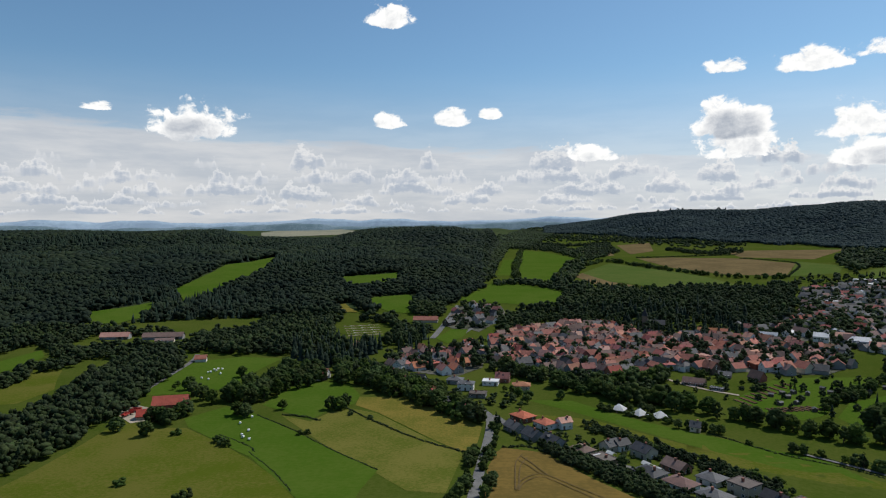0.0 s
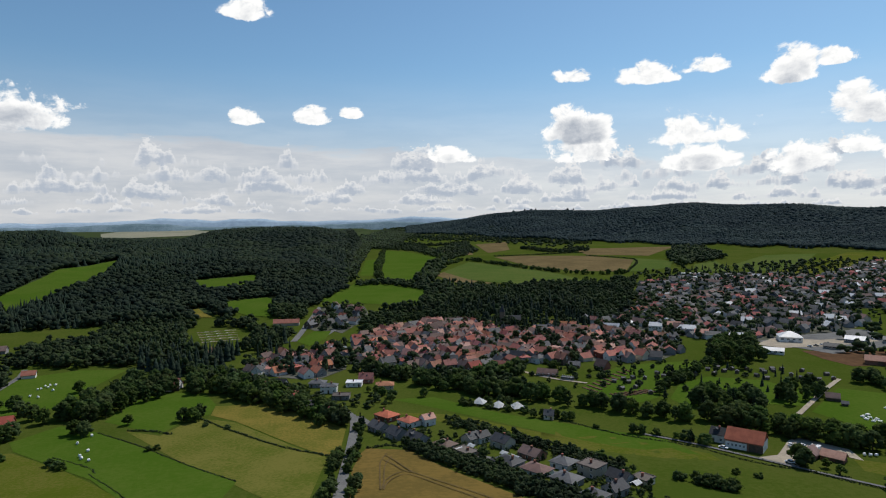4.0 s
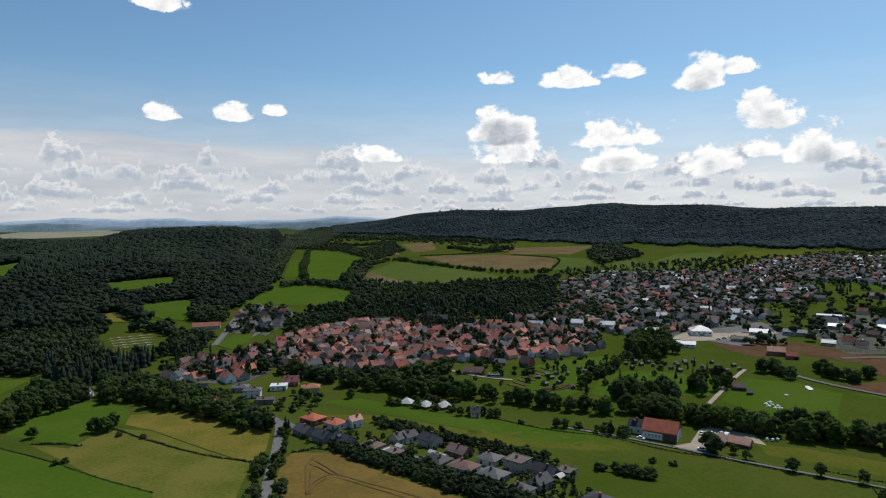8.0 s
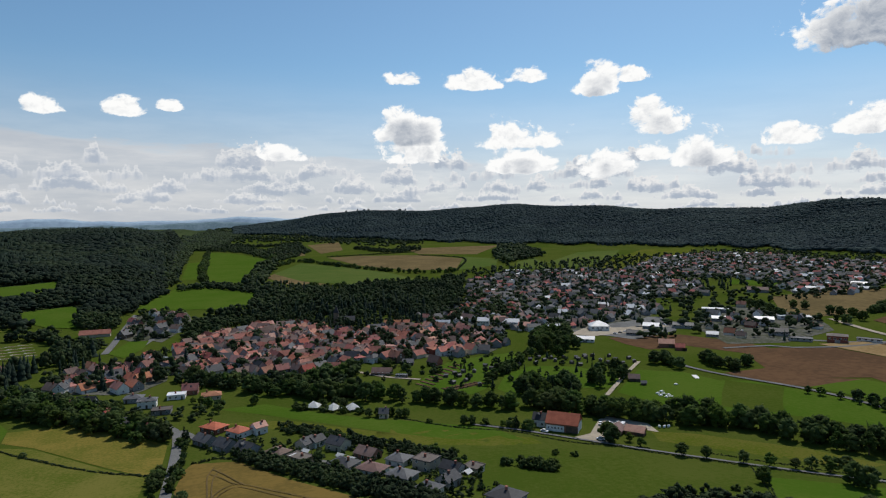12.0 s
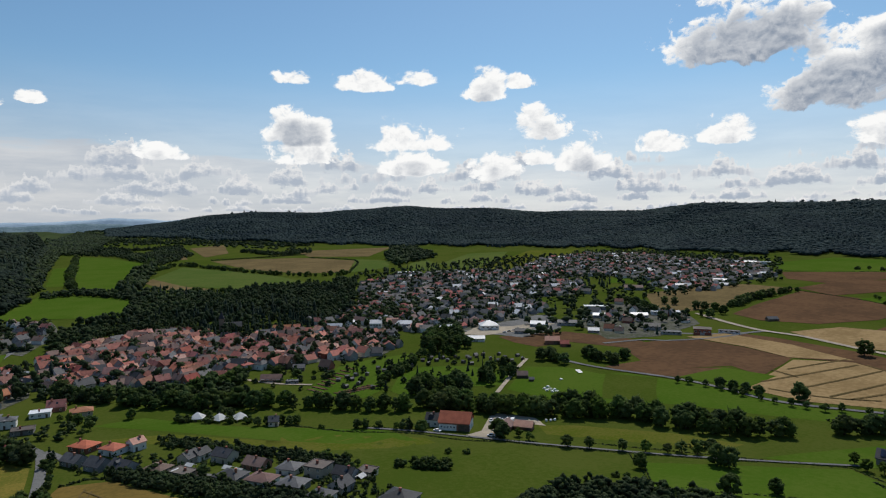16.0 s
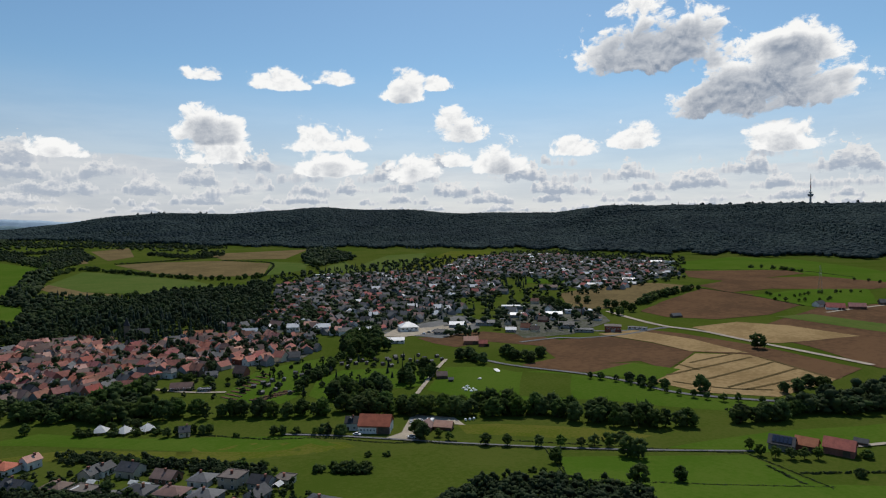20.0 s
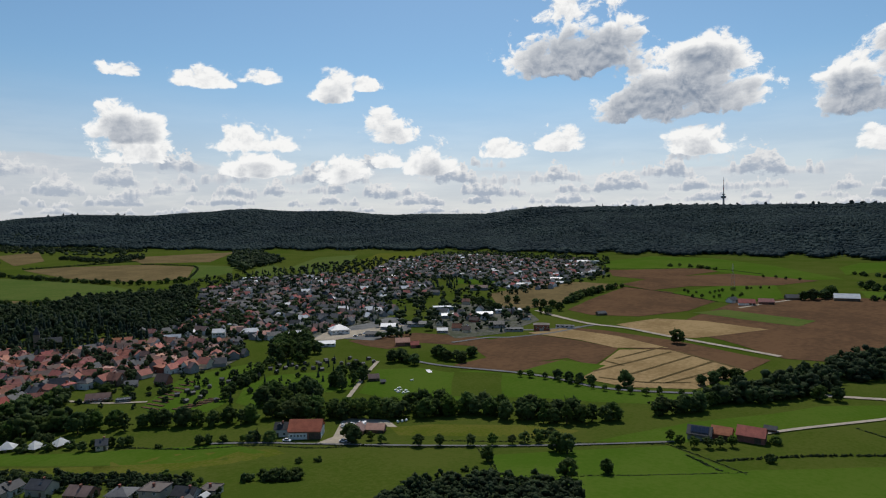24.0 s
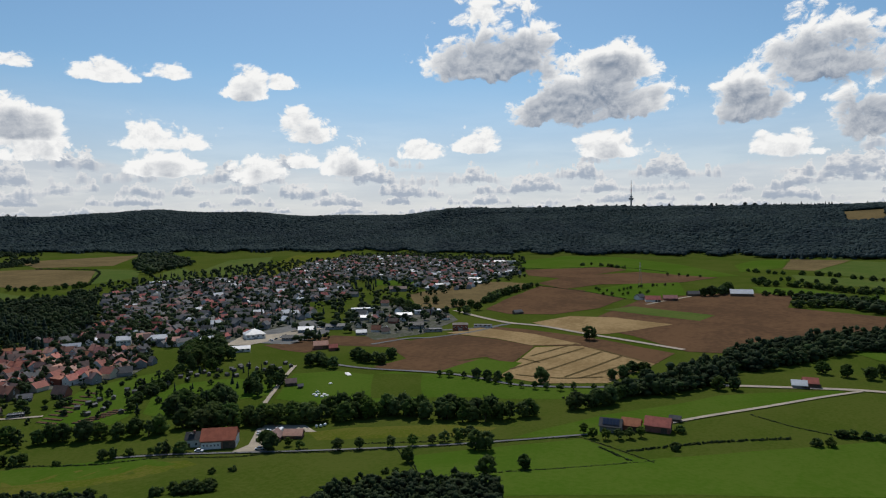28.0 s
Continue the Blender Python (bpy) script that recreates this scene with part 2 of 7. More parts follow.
STUBBLE = material("straw_stubble", (0.27, 0.19, 0.095), (0.19, 0.13, 0.062), 40, 0.95, 0.1, 0.8, 4.0, spec=0.0)
CROP = material("green_crop", (0.058, 0.09, 0.02), (0.078, 0.1, 0.026), 50, 0.95, 0.1, 0.8, 5.0, spec=0.0)
TRACK = material("wheel_track", (0.12, 0.085, 0.04), (0.085, 0.065, 0.03), 6, 0.95, spec=0.0)
# pale harvest colour, made paler still by distance haze mixed into it
HAZY_FIELDS = material("hazy_pale_fields", (0.25, 0.235, 0.17), (0.17, 0.18, 0.13), 240, 0.95, spec=0.0)
FOREST_FLOOR = material("forest_floor", (0.035, 0.055, 0.022), (0.045, 0.055, 0.025), 20, 1.0, 0.3, 3.0, spec=0.0)
ASPHALT = material("asphalt", (0.16, 0.16, 0.155), (0.11, 0.11, 0.108), 8, 0.85, 0.01, 0.2, 0.7, spec=0.0)
PALE_ROAD = material("sunlit_gravel", (0.36, 0.31, 0.24), (0.27, 0.235, 0.185), 6, 0.95, 0.02, 0.3, 0.8, spec=0.0)
TOWN_GROUND = material("gardens_and_paving", (0.115, 0.112, 0.098), (0.06, 0.066, 0.042), 12, 0.95, 0.1, 1.0, 3.0, spec=0.0)
BARK = material("bark", (0.09, 0.065, 0.045), (0.05, 0.038, 0.028), 0.8, 0.95, 0.05, 0.1)
LEAF = leafy("broad_leaves", (0.088, 0.13, 0.034), (0.054, 0.086, 0.026), glow=0.5)
LEAF_LIGHT = leafy("light_leaves", (0.09, 0.13, 0.03), (0.06, 0.095, 0.024), glow=0.45)
NEEDLE = leafy("conifer_needles", (0.018, 0.036, 0.014), (0.012, 0.026, 0.012), glow=0.1)
WOOD_LEAF = leafy("woodland_leaves", (0.06, 0.086, 0.032), (0.036, 0.053, 0.027), True, 0.32, 0.4, 40.0)
# darker copy of WOOD_LEAF: cloud shade on the western hills put into colour
SHADED_LEAF = leafy("shaded_forest_leaves", (0.042, 0.06, 0.03), (0.022, 0.035, 0.026), True, 0.25, 0.4, 70.0)
WOOD_NEEDLE = leafy("woodland_needles", (0.024, 0.04, 0.025), (0.018, 0.03, 0.022), True, 0.3, 0.1)

TILE_RED = material("red_clay_tiles", (0.33, 0.125, 0.09), (0.22, 0.088, 0.066), 3.0, 0.8, 0.04, 0.35, 0.4, 0.35, object_space=True, spec=0.1)
TILE_ORANGE = material("orange_clay_tiles", (0.45, 0.19, 0.122), (0.32, 0.13, 0.085), 3.0, 0.8, 0.04, 0.35, 0.4, 0.3, object_space=True, spec=0.1)
TILE_BRIGHT = material("bright_red_tiles", (0.42, 0.125, 0.08), (0.31, 0.094, 0.062), 3.0, 0.8, 0.04, 0.35, 0.4, 0.1, object_space=True, spec=0.1)
TILE_DEEP = material("deep_red_tiles", (0.36, 0.075, 0.05), (0.27, 0.058, 0.04), 3.0, 0.8, 0.04, 0.35, 0.4, 0.1, object_space=True, spec=0.1)
TILE_BROWN = material("weathered_brown_tiles", (0.175, 0.11, 0.09), (0.12, 0.08, 0.068), 3.0, 0.8, 0.04, 0.35, 0.4, 0.3, object_space=True)
TILE_PINK = material("faded_pink_tiles", (0.5, 0.27, 0.2), (0.4, 0.2, 0.15), 3.0, 0.75, 0.04, 0.35, 0.4, 0.2, object_space=True)
SLATE = material("dark_slate", (0.042, 0.044, 0.05), (0.027, 0.029, 0.033), 2.0, 0.68, 0.03, 0.3, 0.3, 0.3, object_space=True, spec=0.28)
GREY_ROOF = material("grey_concrete_tiles", (0.082, 0.083, 0.086), (0.055, 0.056, 0.06), 2.5, 0.7, 0.03, 0.35, 0.4, 0.3, object_space=True, spec=0.3)
WHITE_ROOF = material("white_sheet_roof", (0.6, 0.6, 0.6), (0.48, 0.48, 0.48), 6.0, 0.5, 0.01, 0.5, 0.6, 0.1, object_space=True, spec=0.4)
FELT = material("bitumen_felt_roof", (0.115, 0.094, 0.08), (0.085, 0.07, 0.06), 2.5, 0.85, 0.01, 0.3, 0.3, 0.2, object_space=True)
RENDER_WHITE = material("white_render", (0.72, 0.7, 0.66), (0.6, 0.58, 0.54), 2.5, 0.9, 0.01, 0.2, 0.3, 0.12, object_space=True)
RENDER_CREAM = material("cream_render", (0.56, 0.48, 0.36), (0.47, 0.4, 0.3), 2.5, 0.9, 0.01, 0.2, 0.3, 0.2, object_space=True)
RENDER_GREY = material("grey_render", (0.27, 0.265, 0.26), (0.2, 0.197, 0.193), 2.5, 0.9, 0.01, 0.2, 0.3, 0.2, object_space=True)
BRICK = material("red_brick", (0.27, 0.11, 0.07), (0.2, 0.08, 0.055), 1.5, 0.9, 0.01, 0.2, 0.25, 0.2, object_space=True)
STONE = material("old_sandstone", (0.22, 0.17, 0.125), (0.15, 0.115, 0.085), 2.0, 0.9, 0.03, 0.5, 0.4, object_space=True)
TIMBER = material("weathered_timber", (0.13, 0.095, 0.065), (0.08, 0.06, 0.045), 1.0, 0.9, 0.01, 0.1, 0.2, 0.2, object_space=True)
CONCRETE = material("concrete", (0.36, 0.355, 0.34), (0.28, 0.275, 0.265), 3.0, 0.85, 0.01, 0.3, 0.4, 0.1, object_space=True)
METAL = material("grey_painted_steel", (0.3, 0.31, 0.32), (0.24, 0.25, 0.26), 2.0, 0.45, object_space=True, metal=0.4, spec=0.5)
FRAME = material("white_window_frame", (0.75, 0.75, 0.74), (0.68, 0.68, 0.67), 1.0, 0.5, object_space=True)
FABRIC = leafy("white_fabric", (0.85, 0.85, 0.84), (0.78, 0.78, 0.77), vary=0.0, glow=0.5)
PLASTIC = material("white_bale_film", (0.8, 0.8, 0.78), (0.7, 0.7, 0.68), 0.6, 0.4, 0.02, 0.15, object_space=True, spec=0.5)
RED_PAINT = material("red_paint", (0.4, 0.05, 0.04), (0.33, 0.045, 0.035), 1.0, 0.5, object_space=True)
CAR_WHITE = material("white_car_paint", (0.75, 0.75, 0.76), (0.7, 0.7, 0.71), 2.0, 0.3, object_space=True, spec=0.5)
CAR_DARK = material("dark_car_paint", (0.04, 0.045, 0.06), (0.03, 0.033, 0.045), 2.0, 0.3, vary=0.4, object_space=True, spec=0.5)
RUBBER = material("black_rubber", (0.02, 0.02, 0.02), (0.03, 0.03, 0.03), 1.0, 0.9, object_space=True)
GLASS = material("window_glass", (0.03, 0.035, 0.04), (0.02, 0.025, 0.03), 1.0, 0.08, object_space=True, spec=0.7)
PANEL = material("solar_panel_glass", (0.02, 0.028, 0.05), (0.015, 0.02, 0.04), 1.0, 0.12, object_space=True, spec=0.7)
# distance haze is put into the base colours of the horizon ridges
HAZE_BLUE = material("haze_blue_ridge", (0.33, 0.42, 0.5), (0.26, 0.34, 0.42), 300, 1.0, spec=0.0)
HAZE_GREEN = material("haze_grey_ridge", (0.17, 0.23, 0.26), (0.1, 0.15, 0.17), 90, 1.0, spec=0.0)
# leaf and needle colours paled and blued to paint in aerial haze
HAZED_LEAF = leafy("hazed_far_leaves", (0.072, 0.105, 0.098), (0.036, 0.058, 0.066), True, 0.1, 0.5, 110.0)
HAZED_NEEDLE = leafy("hazed_far_needles", (0.036, 0.058, 0.056), (0.026, 0.044, 0.046), True, 0.2, 0.2, 110.0)


# ---- shape of the land ----
def smooth(a, b, x):
    s = np.clip((x - a) / (b - a), 0, 1)
    return s * s * (3 - 2 * s)


def hill(x, y):
    """How far up the wooded slopes a place lies, 0 to 1."""
    r, az = np.hypot(x, y), np.degrees(np.arctan2(x, y))
    return smooth(np.interp(az, BEARING, FOOT), np.interp(az, BEARING, CREST), r)


def height(x, y):
    """Ground height at a place, for numbers or arrays."""
    x, y = np.asarray(x, float), np.asarray(y, float)
    r, az = np.hypot(x, y), np.degrees(np.arctan2(x, y))
    crest = np.interp(az, BEARING, CREST)
    top = EYE + crest * np.tan(np.radians(np.interp(az, BEARING, RISE))) - 11
    base = 16 * (1 - smooth(140, 330, r)) + 0.018 * np.maximum(0, r - 650)
    s = hill(x, y)
    folds = np.sin(x / 150 + 1.3 * np.sin(y / 260)) * np.sin(y / 170 + 0.7 * np.sin(x / 210))
    z = base * (1 - s) + top * s + 30 * folds * s * (1.15 - s)
    z = z + 44 * np.sin(az * 0.42 + 0.9 * np.sin(r / 420)) * s * (1 - s) * smooth(9, 14, az)
    z = z - 26 * np.exp(-((r - 1500) / 120) ** 2) * smooth(-12, -17, az)
    return np.where(r > crest, np.maximum(z - 0.06 * (r - crest), np.minimum(base, z)), z)


# ---- building helpers ----
def mesh_of(name, verts, faces, *mats, smooth_faces=False):
    me = bpy.data.meshes.new(name)
    me.from_pydata(verts, [], faces)
    for m in mats:
        me.materials.append(m)
    if smooth_faces:
        me.shade_smooth()
    me.update()
    return me


def arrays_mesh(name, verts, tris, *mats):
    """A mesh out of two arrays: places and triangles."""
    me = bpy.data.meshes.new(name)
    verts, tris = np.asarray(verts, np.float32), np.asarray(tris, np.int32)
    me.vertices.add(len(verts))
    me.vertices.foreach_set("co", verts.ravel())
    me.loops.add(tris.size)
    me.loops.foreach_set("vertex_index", tris.ravel())
    me.polygons.add(len(tris))
    me.polygons.foreach_set("loop_start", np.arange(0, tris.size, 3, dtype=np.int32))
    me.polygons.foreach_set("loop_total", np.full(len(tris), 3, np.int32))
    for m in mats:
        me.materials.append(m)
    me.update(calc_edges=True)
    me.validate()
    return me


def part(name, bm, mat, parent, label=""):
    """Links a bmesh, or a finished mesh, as one mesh object under a thing or a part."""
    if isinstance(bm, bmesh.types.BMesh):
        me = bpy.data.meshes.new(name)
        bm.to_mesh(me)
        bm.free()
    else:
        me = bm
    if mat and not me.materials:
        me.materials.append(mat)
    ob = new(name, me)
    ob.parent = parent
    if label:
        ob["label"] = label
    return ob


def box(bm, x0, y0, z0, x1, y1, z1):
    """Adds a box to a bmesh. Returns its corners."""
    v = [bm.verts.new((x, y, z)) for z in (z0, z1) for x, y in ((x0, y0), (x1, y0), (x1, y1), (x0, y1))]
    for f in ((3, 2, 1, 0), (4, 5, 6, 7), (0, 1, 5, 4), (1, 2, 6, 5), (2, 3, 7, 6), (3, 0, 4, 7)):
        bm.faces.new([v[i] for i in f])
    return v


def boxes(*dims):
    bm = bmesh.new()
    for d in dims:
        box(bm, *d)
    return bm


def tube(bm, path, sides=7):
    """A round bar through (x, y, z, radius) stations."""
    rings = []
    for i, (x, y, z, r) in enumerate(path):
        a, b = path[max(0, i - 1)], path[min(len(path) - 1, i + 1)]
        d = Vector((b[0] - a[0], b[1] - a[1], b[2] - a[2])).normalized()
        u = d.orthogonal().normalized()
        w = d.cross(u)
        rings.append([bm.verts.new(Vector((x, y, z)) + (u * math.cos(k) + w * math.sin(k)) * r) for k in (math.tau * j / sides for j in range(sides))])
    for p, q in zip(rings, rings[1:]):
        for j in range(sides):
            bm.faces.new((p[j], p[(j + 1) % sides], q[(j + 1) % sides], q[j]))
    bm.faces.new(rings[0][::-1])
    bm.faces.new(rings[-1])


def at(x, y, turn=0.0, dz=0.0):
    """A pose on the ground, turned by degrees."""
    return pose(x, y, float(height(x, y)) + dz, 0, 0, turn)


def inside(pts, x, y):
    """Which of the places lie inside a polygon."""
    x, y = np.asarray(x, float), np.asarray(y, float)
    hit = np.zeros(x.shape, bool)
    for (x0, y0), (x1, y1) in zip(pts, pts[1:] + pts[:1]):
        if y0 != y1:
            hit ^= ((y0 > y) != (y1 > y)) & (x < (x1 - x0) * (y - y0) / (y1 - y0) + x0)
    return hit


# ---- ground: one sheet to the horizon ----
def graded(lo, hi, fine_lo, fine_hi, step, growth=1.12):
    """Grid lines, even in the middle and wider and wider outside."""
    line = list(np.arange(fine_lo, fine_hi + 1, step))
    s = step
    while line[-1] < hi:
        s = min(s * growth, 70)
        line.append(line[-1] + s)
    s = step
    while line[0] > lo:
        s = min(s * growth, 70)
        line.insert(0, line[0] - s)
    return np.array(line)


gx, gy = graded(-4900, 4900, -600, 1300, 12), graded(-4900, 4900, -60, 1500, 12)
X, Y = np.meshgrid(gx, gy)
Z = height(X, Y)
count = len(gx)
corner = (np.arange(len(gy) - 1)[:, None] * count + np.arange(count - 1)[None]).ravel()
quads = np.concatenate([np.stack([corner, corner + 1, corner + count + 1], 1), np.stack([corner, corner + count + 1, corner + count], 1)])
ground = new("ground", arrays_mesh("ground", np.stack([X, Y, Z], -1).reshape(-1, 3), quads, MEADOW, FOREST_FLOOR))
mid = np.array([v for v in np.stack([X, Y], -1).reshape(-1, 2)[quads].mean(1)])
woody = hill(mid[:, 0], mid[:, 1]) > np.where(mid[:, 0] > 0, 0.035, 0.02)
ground.data.polygons.foreach_set("material_index", woody.astype(np.int32))
ground.data.shade_smooth()
tagged(ground, "green valley meadow rising to dark wooded hills", "ground", kind="structure")


def drape(pts, step, lift, rows=None):
    """A sheet laid over the ground inside a polygon."""
    from mathutils.geometry import delaunay_2d_cdt
    ring = []
    for (x0, y0), (x1, y1) in zip(pts, pts[1:] + pts[:1]):
        n = max(1, int(math.hypot(x1 - x0, y1 - y0) / step))
        ring += [(x0 + (x1 - x0) * i / n, y0 + (y1 - y0) * i / n) for i in range(n)]
    xs, ys = [p[0] for p in pts], [p[1] for p in pts]
    px, py = np.meshgrid(np.arange(min(xs), max(xs), step), np.arange(min(ys), max(ys), step))
    keep = inside(list(pts), px, py)
    loose = list(zip(px[keep].tolist(), py[keep].tolist()))
    n = len(ring)
    v, _, f, *_ = delaunay_2d_cdt([Vector(p) for p in ring + loose], [(i, (i + 1) % n) for i in range(n)], [], 1, 0.01)
    z = height(np.array([p.x for p in v]), np.array([p.y for p in v])) + lift
    return [(p.x, p.y, float(h)) for p, h in zip(v, z)], f


def field(name, mat, label, pts, lift=0.15, step=12.0, wobble=1.0):
    rng = random.Random(int(abs(pts[0][0]) * 7 + abs(pts[0][1])))
    round_off = []
    for (x0, y0), (x1, y1) in zip(pts, pts[1:] + pts[:1]):
        n = max(1, int(math.hypot(x1 - x0, y1 - y0) / 25))
        for i in range(n):
            s = wobble if i else 0
            round_off.append((x0 + (x1 - x0) * i / n + rng.uniform(-s, s), y0 + (y1 - y0) * i / n + rng.uniform(-s, s)))
    v, f = drape(round_off, step, lift)
    return tagged(new(name, mesh_of(name, v, f, mat, smooth_faces=True)), label, "field", kind="structure")


def way_along(pts, step=6.0):
    """Places along a bent line, smoothly rounded."""
    out = []
    P = [np.array(p, float) for p in pts]
    P = [2 * P[0] - P[1]] + P + [2 * P[-1] - P[-2]]
    for a, b, c, d in zip(P, P[1:], P[2:], P[3:]):
        n = max(2, int(np.hypot(*(c - b)) / step))
        for i in range(n):
            t = i / n
            out.append(0.5 * (2 * b + (c - a) * t + (2 * a - 5 * b + 4 * c - d) * t * t + (3 * b - a - 3 * c + d) * t ** 3))
    return out + [P[-2]]


def strip(pts, width, lift, across=3):
    """A ribbon laid over the ground along a bent line."""
    line = way_along(pts)
    v, f = [], []
    for i, p in enumerate(line):
        d = line[min(i + 1, len(line) - 1)] - line[max(i - 1, 0)]
        side = np.array([-d[1], d[0]]) / (np.hypot(*d) + 1e-9)
        for j in range(across):
            q = p + side * width * (j / (across - 1) - 0.5)
            v.append((q[0], q[1], float(height(q[0], q[1])) + lift))
    for i in range(len(line) - 1):
        for j in range(across - 1):
            k = i * across + j
            f.append((k, k + 1, k + across + 1, k + across))
    return v, f


def road(name, mat, label, pts, width, lift=0.3, category="road"):
    v, f = strip(pts, width, lift)
    return tagged(new(name, mesh_of(name, v, f, mat, smooth_faces=True)), label, category, kind="structure")


# ---- trees ----
ICO_V, ICO_F = None, None


def ico():
    global ICO_V, ICO_F
    bm = bmesh.new()
    bmesh.ops.create_icosphere(bm, subdivisions=1, radius=1.0)
    ICO_V, ICO_F = np.array([v.co[:] for v in bm.verts]), np.array([[v.index for v in f.verts] for f in bm.faces])
    bm.free()
    return ICO_V, ICO_F


BALL_V, BALL_F = ico()
_bm = bmesh.new()
bmesh.ops.create_icosphere(_bm, subdivisions=2, radius=1.0)
FINE_V, FINE_F = np.array([v.co[:] for v in _bm.verts]), np.array([[v.index for v in f.verts] for f in _bm.faces])
_bm.free()


def crown_arrays(rng, clumps, sprays, wide, tall, shape="round", ball=None, big=1.0):
    """A crown as many small leaf clumps and loose sprays: places and triangles, base at height 0, unit size."""
    V, F, n = [], [], 0
    bv, bf = ball or (BALL_V, BALL_F)
    for i in range(clumps):
        h = rng.random() ** 0.85
        if shape == "round":
            reach = math.sin(math.pi * min(1, 0.14 + 0.84 * h)) ** 0.65
        elif shape == "cone":
            reach = 1.02 - h
        else:
            reach = math.sin(math.pi * (0.12 + 0.8 * h)) ** 0.5
        a = rng.uniform(0, math.tau)
        lobes = 1 + 0.18 * math.sin(3 * a + 5 * h) + 0.12 * math.sin(5 * a - 9 * h)
        d = reach * lobes * rng.uniform(0.55, 0.95) * wide
        size = big * wide * rng.uniform(0.2, 0.36) * (0.6 + 0.5 * reach)
        jag = bv * rng.uniform(0.8, 1.2) * (1 + np.random.RandomState(i * 31 + clumps).uniform(-0.32, 0.32, (len(bv), 1)))
        V.append(jag * size * np.array([1, 1, 0.8]) + np.array([d * math.cos(a), d * math.sin(a), h * tall]))
        F.append(bf + n)
        n += len(bv)
    allv = np.concatenate(V)
    for i in range(sprays):
        p = allv[rng.randrange(len(allv))]
        s = wide * rng.uniform(0.08, 0.17)
        q = np.array([[rng.gauss(0, 1) for _ in range(3)] for _ in range(3)]) * s + p * np.array([1.05, 1.05, 1.0])
        V.append(q)
        F.append(np.array([[0, 1, 2]]) + n)
        n += 3
    return np.concatenate(V), np.concatenate(F)


def trunk_mesh(rng, tall, r, limbs):
    bm = bmesh.new()
    lean = rng.uniform(-0.04, 0.04) * tall
    tube(bm, [(0, 0, -0.4, r * 1.35), (0, 0, tall * 0.08, r), (lean * 0.5, 0, tall * 0.4, r * 0.75), (lean, 0, tall * 0.75, r * 0.35)])
    for i in range(limbs):
        a, z = math.tau * i / limbs + rng.uniform(-0.4, 0.4), tall * rng.uniform(0.25, 0.5)
        L = tall * rng.uniform(0.2, 0.32)
        tube(bm, [(lean * 0.4, 0, z, r * 0.45), (L * 0.6 * math.cos(a), L * 0.6 * math.sin(a), z + L * 0.5, r * 0.3), (L * math.cos(a), L * math.sin(a), z + L, r * 0.12)], 5)
    me = bpy.data.meshes.new("trunk")
    bm.to_mesh(me)
    bm.free()
    me.materials.append(BARK)
    return me


# kind: trunk mesh, crown mesh; all are one metre-true tree of the height given
TREE_KINDS = {}


def tree_kind(kind, seed, tall, wide, low, mat, shape="round", clumps=58, sprays=260):
    rng = random.Random(seed)
    v, f = crown_arrays(rng, clumps, sprays, wide / 2, tall * (1 - low) * 0.9, shape)
    v = v + np.array([0, 0, tall * (low + 0.03)])
    TREE_KINDS.setdefault(kind, []).append((trunk_mesh(rng, tall * 0.85, 0.022 * tall + 0.08, 4), arrays_mesh("crown", v, f, mat), tall))


for s in range(4):
    tree_kind("broad", s, 13, 11.5, 0.12, LEAF)
    tree_kind("tall", 20 + s, 17, 9.5, 0.1, LEAF)
    tree_kind("small", 40 + s, 6, 5.2, 0.2, LEAF_LIGHT, clumps=40, sprays=160)
    tree_kind("bush", 60 + s, 3.6, 4.8, 0.0, LEAF, clumps=30, sprays=130)
for s in range(2):
    tree_kind("willow", 80 + s, 12, 11, 0.06, LEAF_LIGHT)
    tree_kind("spruce", 90 + s, 16, 6, 0.06, NEEDLE, "cone", 70, 200)
    tree_kind("column", 96 + s, 13, 3.4, 0.02, NEEDLE, "column", 46, 120)
TREE_LABELS = {"broad": ("dark green broad-crowned deciduous tree in the meadow", "tree"), "tall": ("tall dark green streamside tree", "tree"),
               "small": ("small round fruit tree on the grass", "tree"), "bush": ("low dense green bush on the grass", "bush"),
               "willow": ("light grey-green rounded willow by the stream", "tree"), "spruce": ("dark pointed spruce beside the houses", "tree"),
               "column": ("slim dark columnar poplar beside the lane", "tree")}
tree_rng = random.Random(11)


def tree(kind, x, y, tall=None, group="", label=""):
    trunk, crown, full = tree_rng.choice(TREE_KINDS[kind])
    text, category = TREE_LABELS[kind]
    name = category if category == "bush" else kind + "_tree"
    if kind == "broad":
        for word, other, told in (("hedgerow", "hedgerow_tree", "dark green hedgerow tree between the far fields"), ("stream", "streamside_tree", "rounded dark green tree on the stream bank"),
                                  ("white hall", "park_tree", "broad dark green park tree beside the hall"), ("garden", "garden_tree", "round green garden tree beside the houses")):
            if word in group:
                name, text = other, told
    ob = new(name, None)
    s = (tall or full * tree_rng.uniform(0.85, 1.15)) / full
    ob.matrix_world = at(x, y, tree_rng.uniform(0, 360))
    ob.scale = (s * tree_rng.uniform(0.9, 1.12), s * tree_rng.uniform(0.9, 1.12), s)
    part("trunk", trunk, None, ob)
    part("crown", crown, None, ob)
    return tagged(ob, label or text, category, group)


